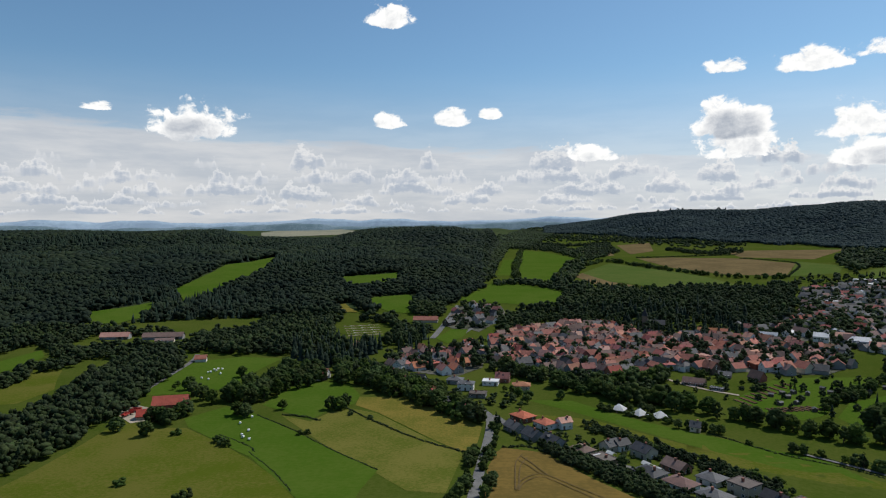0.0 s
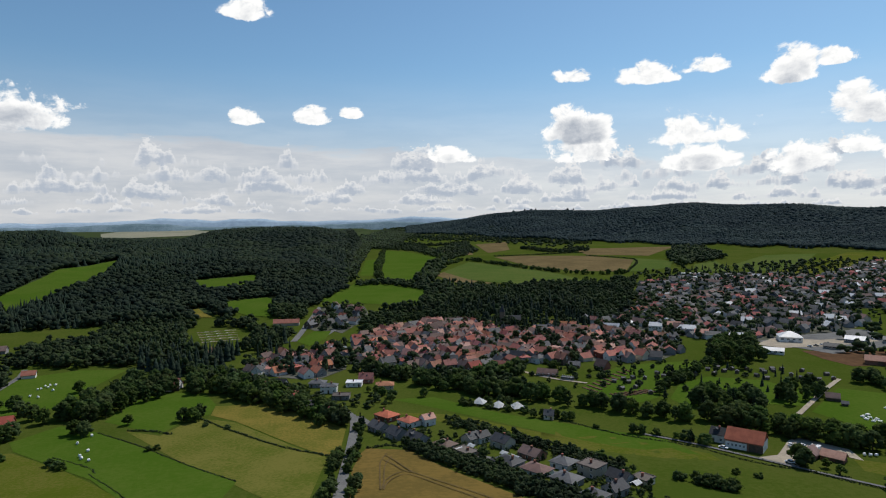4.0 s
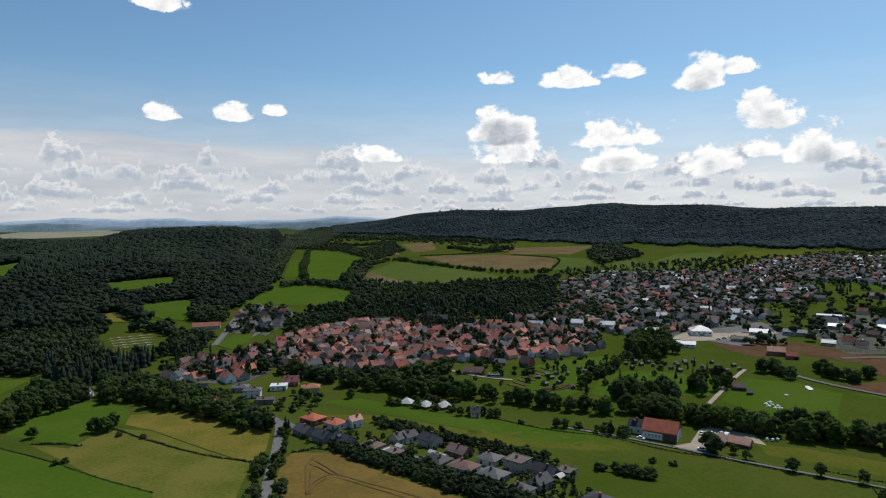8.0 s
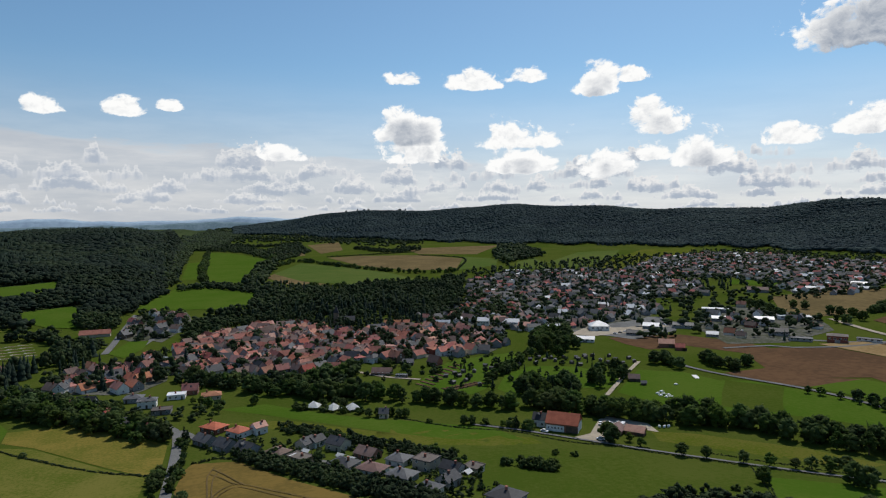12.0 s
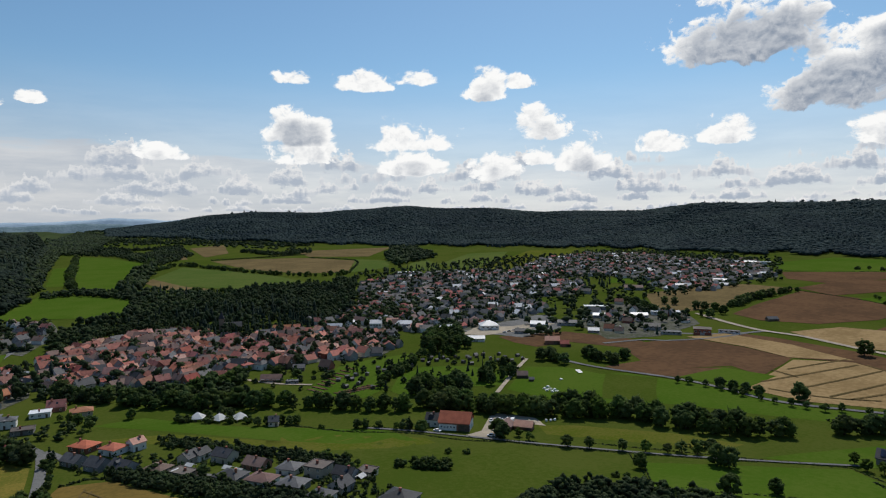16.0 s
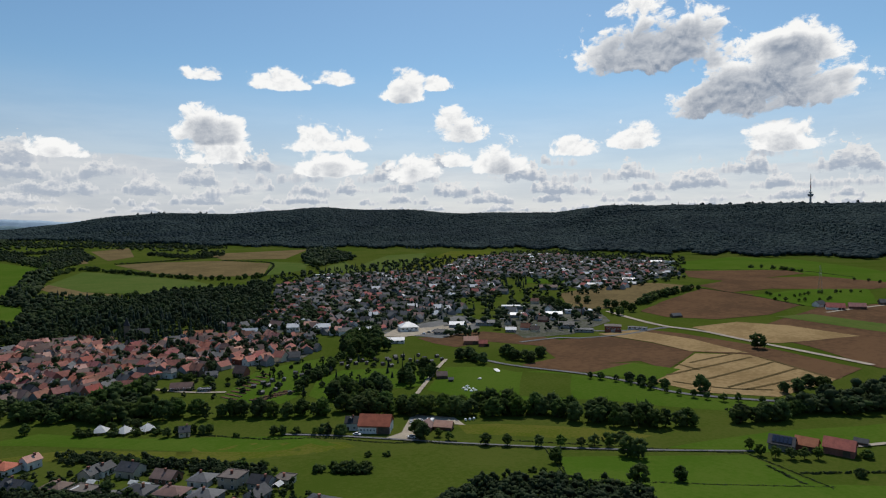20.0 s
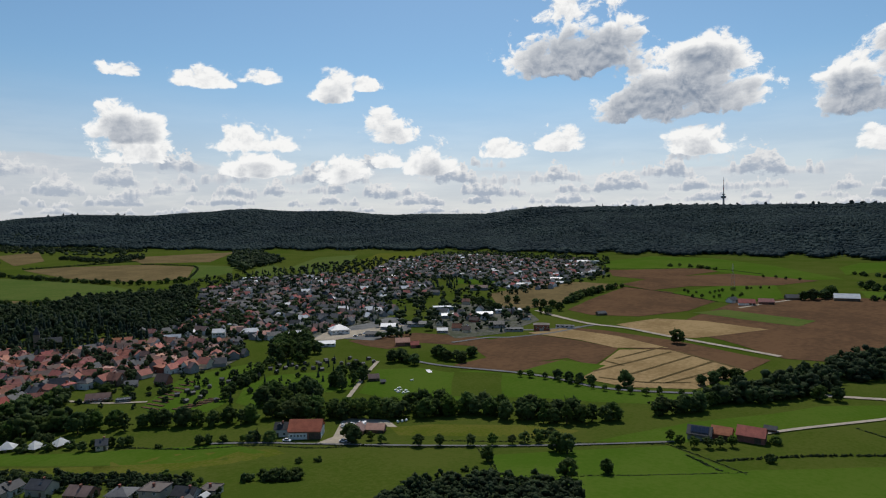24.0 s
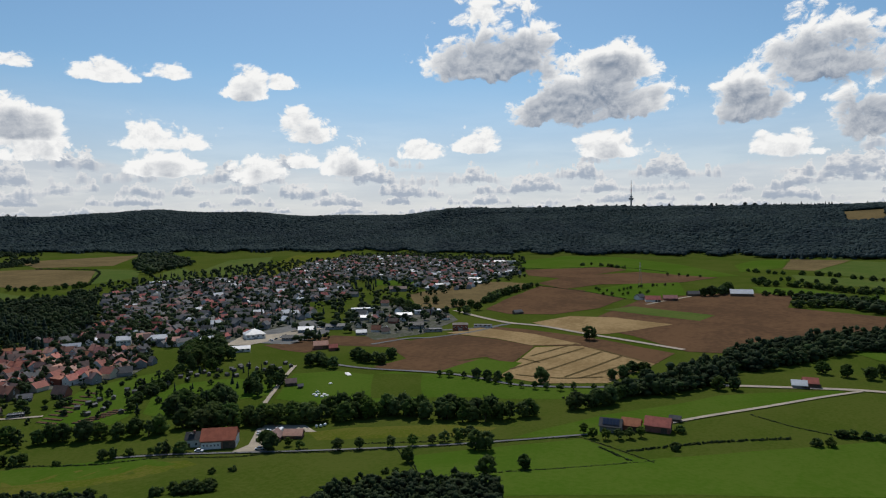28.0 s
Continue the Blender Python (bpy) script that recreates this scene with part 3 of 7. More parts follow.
def tree_row(kinds, pts, gap, spread, group, tall=None, skip=0.0):
    """Single trees along a bent line."""
    line = way_along(pts, 1.0)
    walked, last = 0.0, line[0]
    for p in line:
        walked += float(np.hypot(*(p - last)))
        last = p
        if walked > gap:
            walked = tree_rng.uniform(-0.35, 0.35) * gap
            if tree_rng.random() >= skip:
                q = p + np.array([tree_rng.uniform(-spread, spread), tree_rng.uniform(-spread, spread)])
                tree(tree_rng.choice(kinds), q[0], q[1], None if tall is None else tall * tree_rng.uniform(0.75, 1.2), group)


_g = (1 + 5 ** 0.5) / 2
ROUGH_V = np.array([(-1, _g, 0), (1, _g, 0), (-1, -_g, 0), (1, -_g, 0), (0, -1, _g), (0, 1, _g), (0, -1, -_g), (0, 1, -_g), (_g, 0, -1), (_g, 0, 1), (-_g, 0, -1), (-_g, 0, 1)])
ROUGH_F = [(a, b, c) for a in range(12) for b in range(a) for c in range(b) if all(abs(np.linalg.norm(ROUGH_V[i] - ROUGH_V[j]) - 2) < 1e-6 for i, j in ((a, b), (b, c), (a, c)))]
ROUGH_F = np.array([f if np.dot(np.cross(ROUGH_V[f[1]] - ROUGH_V[f[0]], ROUGH_V[f[2]] - ROUGH_V[f[0]]), ROUGH_V[f[0]]) > 0 else f[::-1] for f in ROUGH_F])
ROUGH = (ROUGH_V / np.linalg.norm(ROUGH_V[0]), ROUGH_F)


def wood_kinds(seed, fine):
    """Plain trees for the joined woods: broad crowns and conifers, one metre high."""
    rs = np.random.RandomState(seed)
    out = []
    for i in range(6):
        rng = random.Random(seed * 10 + i)
        v, f = crown_arrays(rng, 20 if fine else 5, 60 if fine else 8, 0.46, 0.72, "round", ROUGH, 1.25 if fine else 2.1)
        out.append((v + np.array([0, 0, 0.16]), f))
    for i in range(3):
        n, rings, v, f = (7 if fine else 6), (4 if fine else 2), [], []
        for j in range(rings):
            z0, z1 = j / rings * 0.85 + 0.05, min(1.0, (j + 1.7) / rings * 0.85 + 0.12)
            r = 0.24 * (1 - j / rings) + 0.04
            k = len(v)
            v += [(r * rs.uniform(0.8, 1.2) * math.cos(a), r * rs.uniform(0.8, 1.2) * math.sin(a), z0) for a in np.arange(n) * math.tau / n] + [(0, 0, z1)]
            f += [(k + q, k + (q + 1) % n, k + n) for q in range(n)]
        out.append((np.array(v), np.array(f)))
    return out


COARSE_WOOD, FINE_WOOD = wood_kinds(5, False), wood_kinds(6, True)

FAR_WOOD = []
for _i in range(6):
    _d = ROUGH_V / np.linalg.norm(ROUGH_V, axis=1)[:, None] * np.random.RandomState(_i).uniform(0.75, 1.25, (12, 1))
    FAR_WOOD.append((_d * np.array([0.5, 0.5, 0.4]) + np.array([0, 0, 0.55]), ROUGH_F))
FAR_WOOD += COARSE_WOOD[6:]


def wood(name, label, xy, tall, seed, conifer=0.3, fine=False, category="woodland", mats=None):
    """Many trees as one mesh; tall: their mean height."""
    rs = np.random.RandomState(seed)
    kinds = {True: FINE_WOOD, False: COARSE_WOOD, None: FAR_WOOD}[fine]
    x, y = xy[:, 0], xy[:, 1]
    patch = np.sin(x / 83 + 1.7 * np.sin(y / 140)) * np.sin(y / 97 + 1.1 * np.sin(x / 120))
    is_con = (patch + rs.uniform(-0.7, 0.7, len(x))) > (1 - 2 * conifer)
    pick = np.where(is_con, rs.randint(6, 9, len(x)), rs.randint(0, 6, len(x)))
    low, high = {None: (0.82, 1.15), False: (0.7, 1.25), True: (0.6, 1.35)}[fine]
    H = tall * rs.uniform(low, high, len(x)) * (1 + 0.15 * patch) * np.where(is_con, 1.12, 1.0)
    wide = tall * (rs.uniform(1.1, 1.5, len(x)) if fine is None else rs.uniform(0.6, 1.3, len(x)))
    z, turn = height(x, y) - 0.3, rs.uniform(0, math.tau, len(x))
    V, F, M, n = [], [], [], 0
    for k, (v, f) in enumerate(kinds):
        w = np.where(pick == k)[0]
        if not len(w):
            continue
        c, s = np.cos(turn[w])[:, None], np.sin(turn[w])[:, None]
        px = (v[None, :, 0] * c - v[None, :, 1] * s) * wide[w][:, None] + x[w][:, None]
        py = (v[None, :, 0] * s + v[None, :, 1] * c) * wide[w][:, None] + y[w][:, None]
        pz = v[None, :, 2] * H[w][:, None] + z[w][:, None]
        V.append(np.stack([px, py, pz], -1).reshape(-1, 3))
        F.append((f[None] + (np.arange(len(w)) * len(v))[:, None, None]).reshape(-1, 3) + n)
        M.append(np.full(len(w) * len(f), 1 if k >= 6 else 0, np.int32))
        n += len(w) * len(v)
    me = arrays_mesh(name, np.concatenate(V), np.concatenate(F), *(mats or (WOOD_LEAF, WOOD_NEEDLE)))
    me.polygons.foreach_set("material_index", np.concatenate(M))
    if fine is None:
        me.shade_smooth()
    return tagged(new(name, me), label, category, kind="stuff")


def scatter(pts, gap, seed, keep_off=()):
    """Uneven places inside a polygon, about gap apart."""
    rs = np.random.RandomState(seed)
    xs, ys = [p[0] for p in pts], [p[1] for p in pts]
    px, py = np.meshgrid(np.arange(min(xs), max(xs) + gap, gap, dtype=float), np.arange(min(ys), max(ys) + gap, gap, dtype=float))
    px[1::2] += gap / 2
    q = np.stack([px, py], -1).reshape(-1, 2) + rs.uniform(-0.42, 0.42, (px.size, 2)) * gap
    ok = inside(list(pts), q[:, 0], q[:, 1])
    for other in keep_off:
        ok &= ~inside(list(other), q[:, 0], q[:, 1])
    return q[ok]


# ---- houses ----
def window_meshes(w, h):
    """A casement facing -y: its frame with a mullion, and its two panes."""
    t = 0.09
    frame_bm = boxes((-w / 2, -0.06, 0, w / 2, 0.02, t), (-w / 2, -0.06, h - t, w / 2, 0.02, h), (-w / 2, -0.06, t, -w / 2 + t, 0.02, h - t),
                     (w / 2 - t, -0.06, t, w / 2, 0.02, h - t), (-0.04, -0.06, t, 0.04, 0.02, h - t))
    pane_bm = boxes((-w / 2 + t, -0.035, t, -0.04, 0.0, h - t), (0.04, -0.035, t, w / 2 - t, 0.0, h - t))
    out = []
    for name, bm, mat in (("window", frame_bm, FRAME), ("pane", pane_bm, GLASS)):
        me = bpy.data.meshes.new(name)
        bm.to_mesh(me)
        bm.free()
        me.materials.append(mat)
        out.append(me)
    return out


WINDOW, WIDE_WINDOW, SMALL_WINDOW = window_meshes(1.2, 1.35), window_meshes(2.2, 1.4), window_meshes(0.9, 1.1)


def window(kind, parent, m):
    """A window as a part, with its panes under it."""
    w = part("window", kind[0], None, parent)
    w.matrix_basis = m
    part("pane", kind[1], None, w)
    return w


def simple_mesh(bm, name, mat):
    me = bpy.data.meshes.new(name)
    bm.to_mesh(me)
    bm.free()
    me.materials.append(mat)
    return me


DOOR = simple_mesh(boxes((-0.55, -0.07, 0, 0.55, 0.02, 2.1), (-0.62, -0.09, -0.1, 0.62, 0.02, 0.0)), "door", TIMBER)
CHIMNEY = simple_mesh(boxes((-0.4, -0.4, -1.5, 0.4, 0.4, 1.0), (-0.5, -0.5, 1.0, 0.5, 0.5, 1.15)), "chimney", BRICK)
SKYLIGHT = simple_mesh(boxes((-0.5, -0.7, -0.03, 0.5, 0.7, 0.08)), "skylight", GLASS)


def gable_walls(L, D, e, rise):
    bm = bmesh.new()
    x, y = L / 2, D / 2
    v = [bm.verts.new(p) for p in ((-x, -y, -0.6), (x, -y, -0.6), (x, y, -0.6), (-x, y, -0.6), (-x, -y, e), (x, -y, e), (x, y, e), (-x, y, e), (-x, 0, e + rise), (x, 0, e + rise))]
    for f in ((3, 2, 1, 0), (0, 1, 5, 4), (2, 3, 7, 6), (1, 2, 6, 9, 5), (3, 0, 4, 8, 7), (4, 5, 9, 8), (6, 7, 8, 9)):
        bm.faces.new([v[i] for i in f])
    return bm


def gable_roof(L, D, e, rise, over=0.5, thick=0.22):
    """Two slopes with eaves, a ridge and a thickness, proud of the walls."""
    bm = bmesh.new()
    x, k = L / 2 + over * 0.7, rise / (D / 2)
    y = D / 2 + over
    lo, up = e - over * k, e + rise
    prof = [(-y, lo + 0.03), (0, up + 0.03), (y, lo + 0.03), (y, lo + 0.03 + thick), (0.12, up + thick), (0, up + thick + 0.1), (-0.12, up + thick), (-y, lo + 0.03 + thick)]
    a, b = [bm.verts.new((-x, p, q)) for p, q in prof], [bm.verts.new((x, p, q)) for p, q in prof]
    n = len(prof)
    for i in range(n):
        bm.faces.new((a[i], a[(i + 1) % n], b[(i + 1) % n], b[i]))
    for r in (a, b[::-1]):
        bm.faces.new((r[0], r[7], r[6], r[5], r[1]))
        bm.faces.new((r[1], r[5], r[4], r[3], r[2]))
    bmesh.ops.recalc_face_normals(bm, faces=bm.faces)
    return bm


def hip_roof(L, D, e, rise, over=0.6, thick=0.2):
    bm = bmesh.new()
    x, y, r = L / 2 + over, D / 2 + over, max(0.3, (L - D) / 2)
    low, up = e + 0.02, e + 0.02 + thick
    a = [bm.verts.new(p) for p in ((-x, -y, low), (x, -y, low), (x, y, low), (-x, y, low))]
    b = [bm.verts.new(p) for p in ((-x, -y, up), (x, -y, up), (x, y, up), (-x, y, up))]
    p, q = bm.verts.new((-r, 0, e + rise)), bm.verts.new((r, 0, e + rise))
    bm.faces.new(a[::-1])
    for i in range(4):
        bm.faces.new((a[i], a[(i + 1) % 4], b[(i + 1) % 4], b[i]))
    for f in ((b[0], b[1], q, p), (b[1], b[2], q), (b[2], b[3], p, q), (b[3], b[0], p)):
        bm.faces.new(f)
    return bm


def flat_roof(L, D, e):
    """A slab with a raised rim."""
    x, y = L / 2 + 0.35, D / 2 + 0.35
    return boxes((-x, -y, e + 0.01, x, y, e + 0.3), (-x, -y, e + 0.31, x, -y + 0.3, e + 0.5), (-x, y - 0.3, e + 0.31, x, y, e + 0.5),
                 (-x, -y + 0.31, e + 0.31, -x + 0.3, y - 0.31, e + 0.5), (x - 0.3, -y + 0.31, e + 0.31, x, y - 0.31, e + 0.5))


def dormer_mesh(D, e, rise, at_x, side):
    """A small gabled dormer on one slope."""
    bm = bmesh.new()
    y0, z0, w = side * D * 0.34, e + rise * 0.3, 1.1
    y1, z1, zr = side * D * 0.06, z0 + 1.2, z0 + 2.0
    v = [bm.verts.new(p) for p in ((at_x - w, y0, z0), (at_x + w, y0, z0), (at_x + w, y0, z1), (at_x, y0, zr), (at_x - w, y0, z1), (at_x - w, y1, z0), (at_x + w, y1, z0), (at_x + w, y1, z1), (at_x, y1, zr), (at_x - w, y1, z1))]
    for f in ((0, 1, 2, 3, 4), (9, 8, 7, 6, 5), (1, 6, 7, 2), (2, 7, 8, 3), (3, 8, 9, 4), (4, 9, 5, 0), (5, 6, 1, 0)):
        bm.faces.new([v[i] for i in f])
    bmesh.ops.recalc_face_normals(bm, faces=bm.faces)
    return bm


COLOUR = {TILE_RED: "red clay tiles", TILE_BRIGHT: "bright red tiles", TILE_DEEP: "deep red tiles", TILE_ORANGE: "orange clay tiles", TILE_BROWN: "brown weathered tiles", TILE_PINK: "faded pink tiles",
          SLATE: "dark slate", GREY_ROOF: "grey tiles", WHITE_ROOF: "white sheet roofing", FELT: "brown roofing felt"}
FACE = {RENDER_WHITE: "white rendered", RENDER_CREAM: "cream rendered", RENDER_GREY: "grey rendered", BRICK: "red brick", STONE: "sandstone", TIMBER: "weathered timber", CONCRETE: "concrete", METAL: "grey steel"}


def house(x, y, turn, L, D, eaves, roof_mat, wall_mat, style="gable", rise=None, detail=2, name="house", group="", label="", seed=0, chimney=True):
    """A building with its walls, roof, chimney, windows and door. L runs along the ridge. detail 0: walls, roof and chimney alone."""
    rng = random.Random(seed or int(x * 13 + y * 7))
    ob = new(name, None)
    ob.matrix_world = at(x, y, turn)
    rise = rise if rise is not None else (D * 0.46 if style == "gable" else D * 0.25)
    if style == "gable":
        part("wall", gable_walls(L, D, eaves, rise), wall_mat, ob)
        roof = part("roof", gable_roof(L, D, eaves, rise), roof_mat, ob)
    else:
        part("wall", boxes((-L / 2, -D / 2, -0.6, L / 2, D / 2, eaves)), wall_mat, ob)
        roof = part("roof", hip_roof(L, D, eaves, rise) if style == "hip" else flat_roof(L, D, eaves), roof_mat, ob)
    if chimney and style != "flat":
        c = part("chimney", CHIMNEY, None, ob)
        c.location = (rng.uniform(-0.25, 0.25) * L, rng.choice((-1, 1)) * 0.6, eaves + rise - 0.2)
    elif chimney:
        c = part("chimney", CHIMNEY, None, ob)
        c.location = (rng.uniform(-0.3, 0.3) * L, 0, eaves + 0.6)
    if detail >= 1:
        floors = [0.9] if eaves < 4.4 else [0.9, 3.6]
        spots = []
        n = max(2, int(L / (3.4 if detail > 1 else 4.6)))
        for z in floors:
            for side in (-1, 1):
                spots += [((i + 0.5) / n * L - L / 2, side * D / 2, z, 0 if side < 0 else 180) for i in range(n)]
            m = max(1, int(D / 4.5))
            for side in (-1, 1):
                spots += [(side * L / 2, (i + 0.5) / m * D - D / 2, z, 90 if side > 0 else -90) for i in range(m)]
        if style == "gable" and rise > 2.8:
            spots += [(side * L / 2, 0, eaves + 0.5, 90 if side > 0 else -90) for side in (-1, 1)]
        door_at = rng.randrange(n)
        for i, (wx, wy, wz, wt) in enumerate(spots):
            if i == door_at:
                d = part("door", DOOR, None, ob)
                d.matrix_basis = pose(wx, wy, 0, 0, 0, wt)
                continue
            if detail == 1 and rng.random() < 0.5:
                continue
            window(WINDOW if rng.random() < 0.75 else SMALL_WINDOW, ob, pose(wx, wy, wz, 0, 0, wt))
        if detail > 1 and style == "gable":
            k = math.degrees(math.atan2(rise, D / 2))
            for side in (-1, 1):
                if rng.random() < 0.6:
                    s = part("skylight", SKYLIGHT, None, ob)
                    s.matrix_basis = pose(rng.uniform(-0.3, 0.3) * L, side * D * 0.25, eaves + rise / 2 + 0.3, -side * k, 0, 0)
    if style == "gable" and detail >= 1 and rng.random() < 0.3:
        part("dormer", dormer_mesh(D, eaves, rise, rng.uniform(-0.25, 0.25) * L, rng.choice((-1, 1))), roof_mat, ob)
    shape = {"gable": "gabled", "hip": "hipped", "flat": "flat"}[style]
    text = label or f"{FACE[wall_mat]} house with a {shape} roof of {COLOUR[roof_mat]}"
    return tagged(ob, text, "house", group)


def far_houses(name, label, xy, seed, roofs):
    """Houses too far off to count, as one mesh."""
    rng = random.Random(seed)
    V, F, M = [], [], []
    for x, y in xy:
        L, D, e = rng.uniform(8.5, 13.5), rng.uniform(7, 9.5), rng.uniform(2.6, 4.8)
        rise, a, z = D * rng.uniform(0.27, 0.45), radians(rng.choice((20, 65, 110, 155)) + rng.uniform(-12, 12)), float(height(x, y))
        m, k = rng.choice(roofs), len(V)
        c, s = math.cos(a), math.sin(a)
        o = 0.5
        shape = [(-L / 2, -D / 2, -0.5), (L / 2, -D / 2, -0.5), (L / 2, D / 2, -0.5), (-L / 2, D / 2, -0.5), (-L / 2, -D / 2, e), (L / 2, -D / 2, e), (L / 2, D / 2, e), (-L / 2, D / 2, e), (-L / 2, 0, e + rise), (L / 2, 0, e + rise),
                 (-L / 2 - o, -D / 2 - o, e - 0.2), (L / 2 + o, -D / 2 - o, e - 0.2), (L / 2 + o, 0, e + rise + 0.25), (-L / 2 - o, 0, e + rise + 0.25), (L / 2 + o, D / 2 + o, e - 0.2), (-L / 2 - o, D / 2 + o, e - 0.2)]
        V += [(x + p * c - q * s, y + p * s + q * c, z + h) for p, q, h in shape]
        F += [tuple(k + i for i in f) for f in ((0, 1, 5, 4), (2, 3, 7, 6), (1, 2, 6, 9, 5), (3, 0, 4, 8, 7), (10, 11, 12, 13), (12, 14, 15, 13))]
        w = rng.choice((4, 5, 5, 6))
        M += [w] * 4 + [m] * 2
    me = mesh_of(name, V, F, TILE_RED, TILE_BROWN, SLATE, GREY_ROOF, RENDER_WHITE, RENDER_GREY, RENDER_CREAM, WHITE_ROOF)
    me.polygons.foreach_set("material_index", np.array(M, np.int32))
    return tagged(new(name, me), label, "houses", kind="stuff")


# ---- fields and meadows ----
CLEAR_CUT = [(2394, 22), (2417, -95), (2209, -87), (2222, 6)]
field("pasture", PASTURE, "grazed olive-green pasture with worn patches", [(-183, 214), (-191, 250), (-185, 283), (-183, 319), (-183, 357), (-159, 344), (-140, 342), (-109, 314), (-90, 292), (-74, 269), (-54, 231), (-36, 173), (-163, 190)], lift=0.05)
field("bright_meadow", LUSH, "freshly mown bright green meadow with white bales", [(-140, 344), (-148, 359), (-132, 383), (-108, 365), (-76, 331), (-51, 302), (-29, 273), (-33, 246), (-35, 206), (-36, 174), (-54, 232), (-75, 270), (-92, 297)], lift=0.11)
field("hay_meadow", HAY, "yellow-green meadow with dry patches", [(-95, 365), (-75, 352), (-67, 369), (-55, 376), (-39, 366), (-21, 340), (9, 296), (5, 273), (0, 238), (-15, 242), (-29, 267), (-77, 339)], lift=0.075)
field("dry_meadow", DRY, "straw-yellow dry meadow", [(-54, 383), (-54, 402), (-24, 399), (-2, 375), (20, 340), (16, 313), (9, 299), (-21, 342), (-39, 368)], lift=0.11)
field("upper_meadow", LUSH, "bright green sloping meadow", [(-111, 385), (-107, 422), (-91, 443), (-65, 436), (-54, 405), (-55, 386), (-68, 373), (-76, 355), (-99, 375)], lift=0.075)
field("wheat_field", WHEAT, "ripe brown wheat field with curved tramlines", [(24, 298), (28, 306), (47, 298), (61, 258), (78, 217), (96, 177), (81, 149), (10, 186), (18, 272)], lift=0.125)
field("hill_meadow", LUSH, "green meadow below the wood", [(-200, 410), (-205, 482), (-199, 512), (-168, 528), (-133, 520), (-143, 462), (-146, 423), (-169, 413)], lift=0.075)
field("wood_clearing", LUSH, "long green clearing between dark woods", [(-380, 902), (-384, 1019), (-384, 1126), (-328, 1237), (-303, 1122), (-315, 986), (-316, 879), (-332, 813)], lift=1.2)
field("low_clearing", LUSH, "small green clearing in the wood", [(-419, 748), (-390, 777), (-371, 810), (-339, 733), (-356, 683), (-379, 681)], lift=0.6)
field("west_meadow", LUSH, "small green meadow among trees", [(-353, 479), (-363, 518), (-357, 563), (-337, 535), (-331, 497), (-335, 478)], lift=0.2)
field("west_patch", PASTURE, "olive-green meadow patch among bushes", [(-286, 387), (-301, 428), (-315, 486), (-293, 486), (-263, 426), (-266, 393)], lift=0.1)
field("wood_edge_meadow", LUSH, "green meadow at the edge of the wood", [(-158, 1000), (-116, 1013), (-74, 1041), (-71, 966), (-114, 930), (-147, 935)], lift=0.9)
field("wood_edge_meadow", LUSH, "green meadow at the edge of the wood", [(-99, 857), (-49, 880), (-38, 866), (-39, 755), (-66, 769), (-90, 806)], lift=0.5)
field("valley_meadow", LUSH, "bright green meadow between hedges", [(233, 1954), (295, 1844), (336, 1572), (283, 1384), (200, 1066), (162, 1081), (137, 1138)], lift=0.3)
field("valley_meadow", LUSH, "bright green meadow between hedges", [(101, 1203), (148, 1576), (182, 1599), (133, 1191)], lift=0.3)
field("valley_meadow", LUSH, "broad bright green meadow behind the village", [(19, 865), (90, 1101), (160, 1006), (184, 959), (145, 814), (109, 822)], lift=0.3)
field("valley_field", CROP, "dull green field behind the trees", [(267, 1226), (375, 1442), (433, 1287), (465, 1114), (460, 990), (346, 969), (280, 1079)], lift=0.3)
field("valley_field", TAN, "pale strip of dry grass", [(239, 1169), (267, 1226), (280, 1079), (314, 991), (250, 1002)], lift=0.25)
field("brown_field", TAN, "broad brown harvested field", [(475, 1569), (568, 1591), (707, 1520), (755, 1366), (598, 1112), (512, 1167), (469, 1316)], lift=0.35)
field("brown_field", TAN, "brown field below the far wood", [(790, 1800), (1116, 1773), (851, 1465), (725, 1558)], lift=0.35)
field("tan_field", TAN, "small tan stubble field", [(586, 2159), (740, 2294), (605, 1836), (504, 1720)], lift=0.35)
field("tan_field", TAN, "small tan stubble field", [(407, 1904), (514, 1977), (448, 1673), (373, 1639)], lift=0.35)
field("pale_field", CROP, "pale green field between hedges", [(781, 1414), (813, 1296), (714, 1149), (604, 1109)], lift=0.35)
field("pale_field", CROP, "pale green field beyond the town", [(800, 1197), (908, 1282), (781, 1045), (713, 1067)], lift=0.35)
field("pale_field", CROP, "dull green field beyond the town", [(841, 1143), (1106, 1363), (1244, 1352), (954, 1079), (819, 1025)], lift=0.35)
field("pale_field", PASTURE, "green field with pale stripes beyond the town", [(834, 1003), (1000, 1119), (1331, 1348), (1467, 1284), (1160, 1058), (927, 952), (853, 943)], lift=0.4)
field("sports_field", LUSH, "bright green sports field beside the town", [(879, 705), (955, 679), (926, 643), (869, 618), (835, 664)], lift=0.3)
field("slope_field", LUSH, "bright green field under the wooded hill", [(1356, 665), (1572, 625), (1572, 476), (1420, 309), (1211, 160), (1156, 224), (1262, 394), (1207, 567)], lift=0.3)
field("slope_field", SOIL, "brown strip of ploughed field", [(1183, 558), (1307, 420), (1258, 370), (1056, 420), (1084, 503)], lift=0.35)
field("slope_field", SOIL, "dark brown ploughed field", [(972, 436), (1105, 428), (1221, 338), (1170, 190), (1069, 233), (998, 339), (921, 366)], lift=0.35)
field("slope_field", TAN, "tan harvested field beside the town", [(761, 544), (892, 551), (968, 507), (964, 434), (836, 420), (725, 414), (646, 424), (681, 478)], lift=0.3)
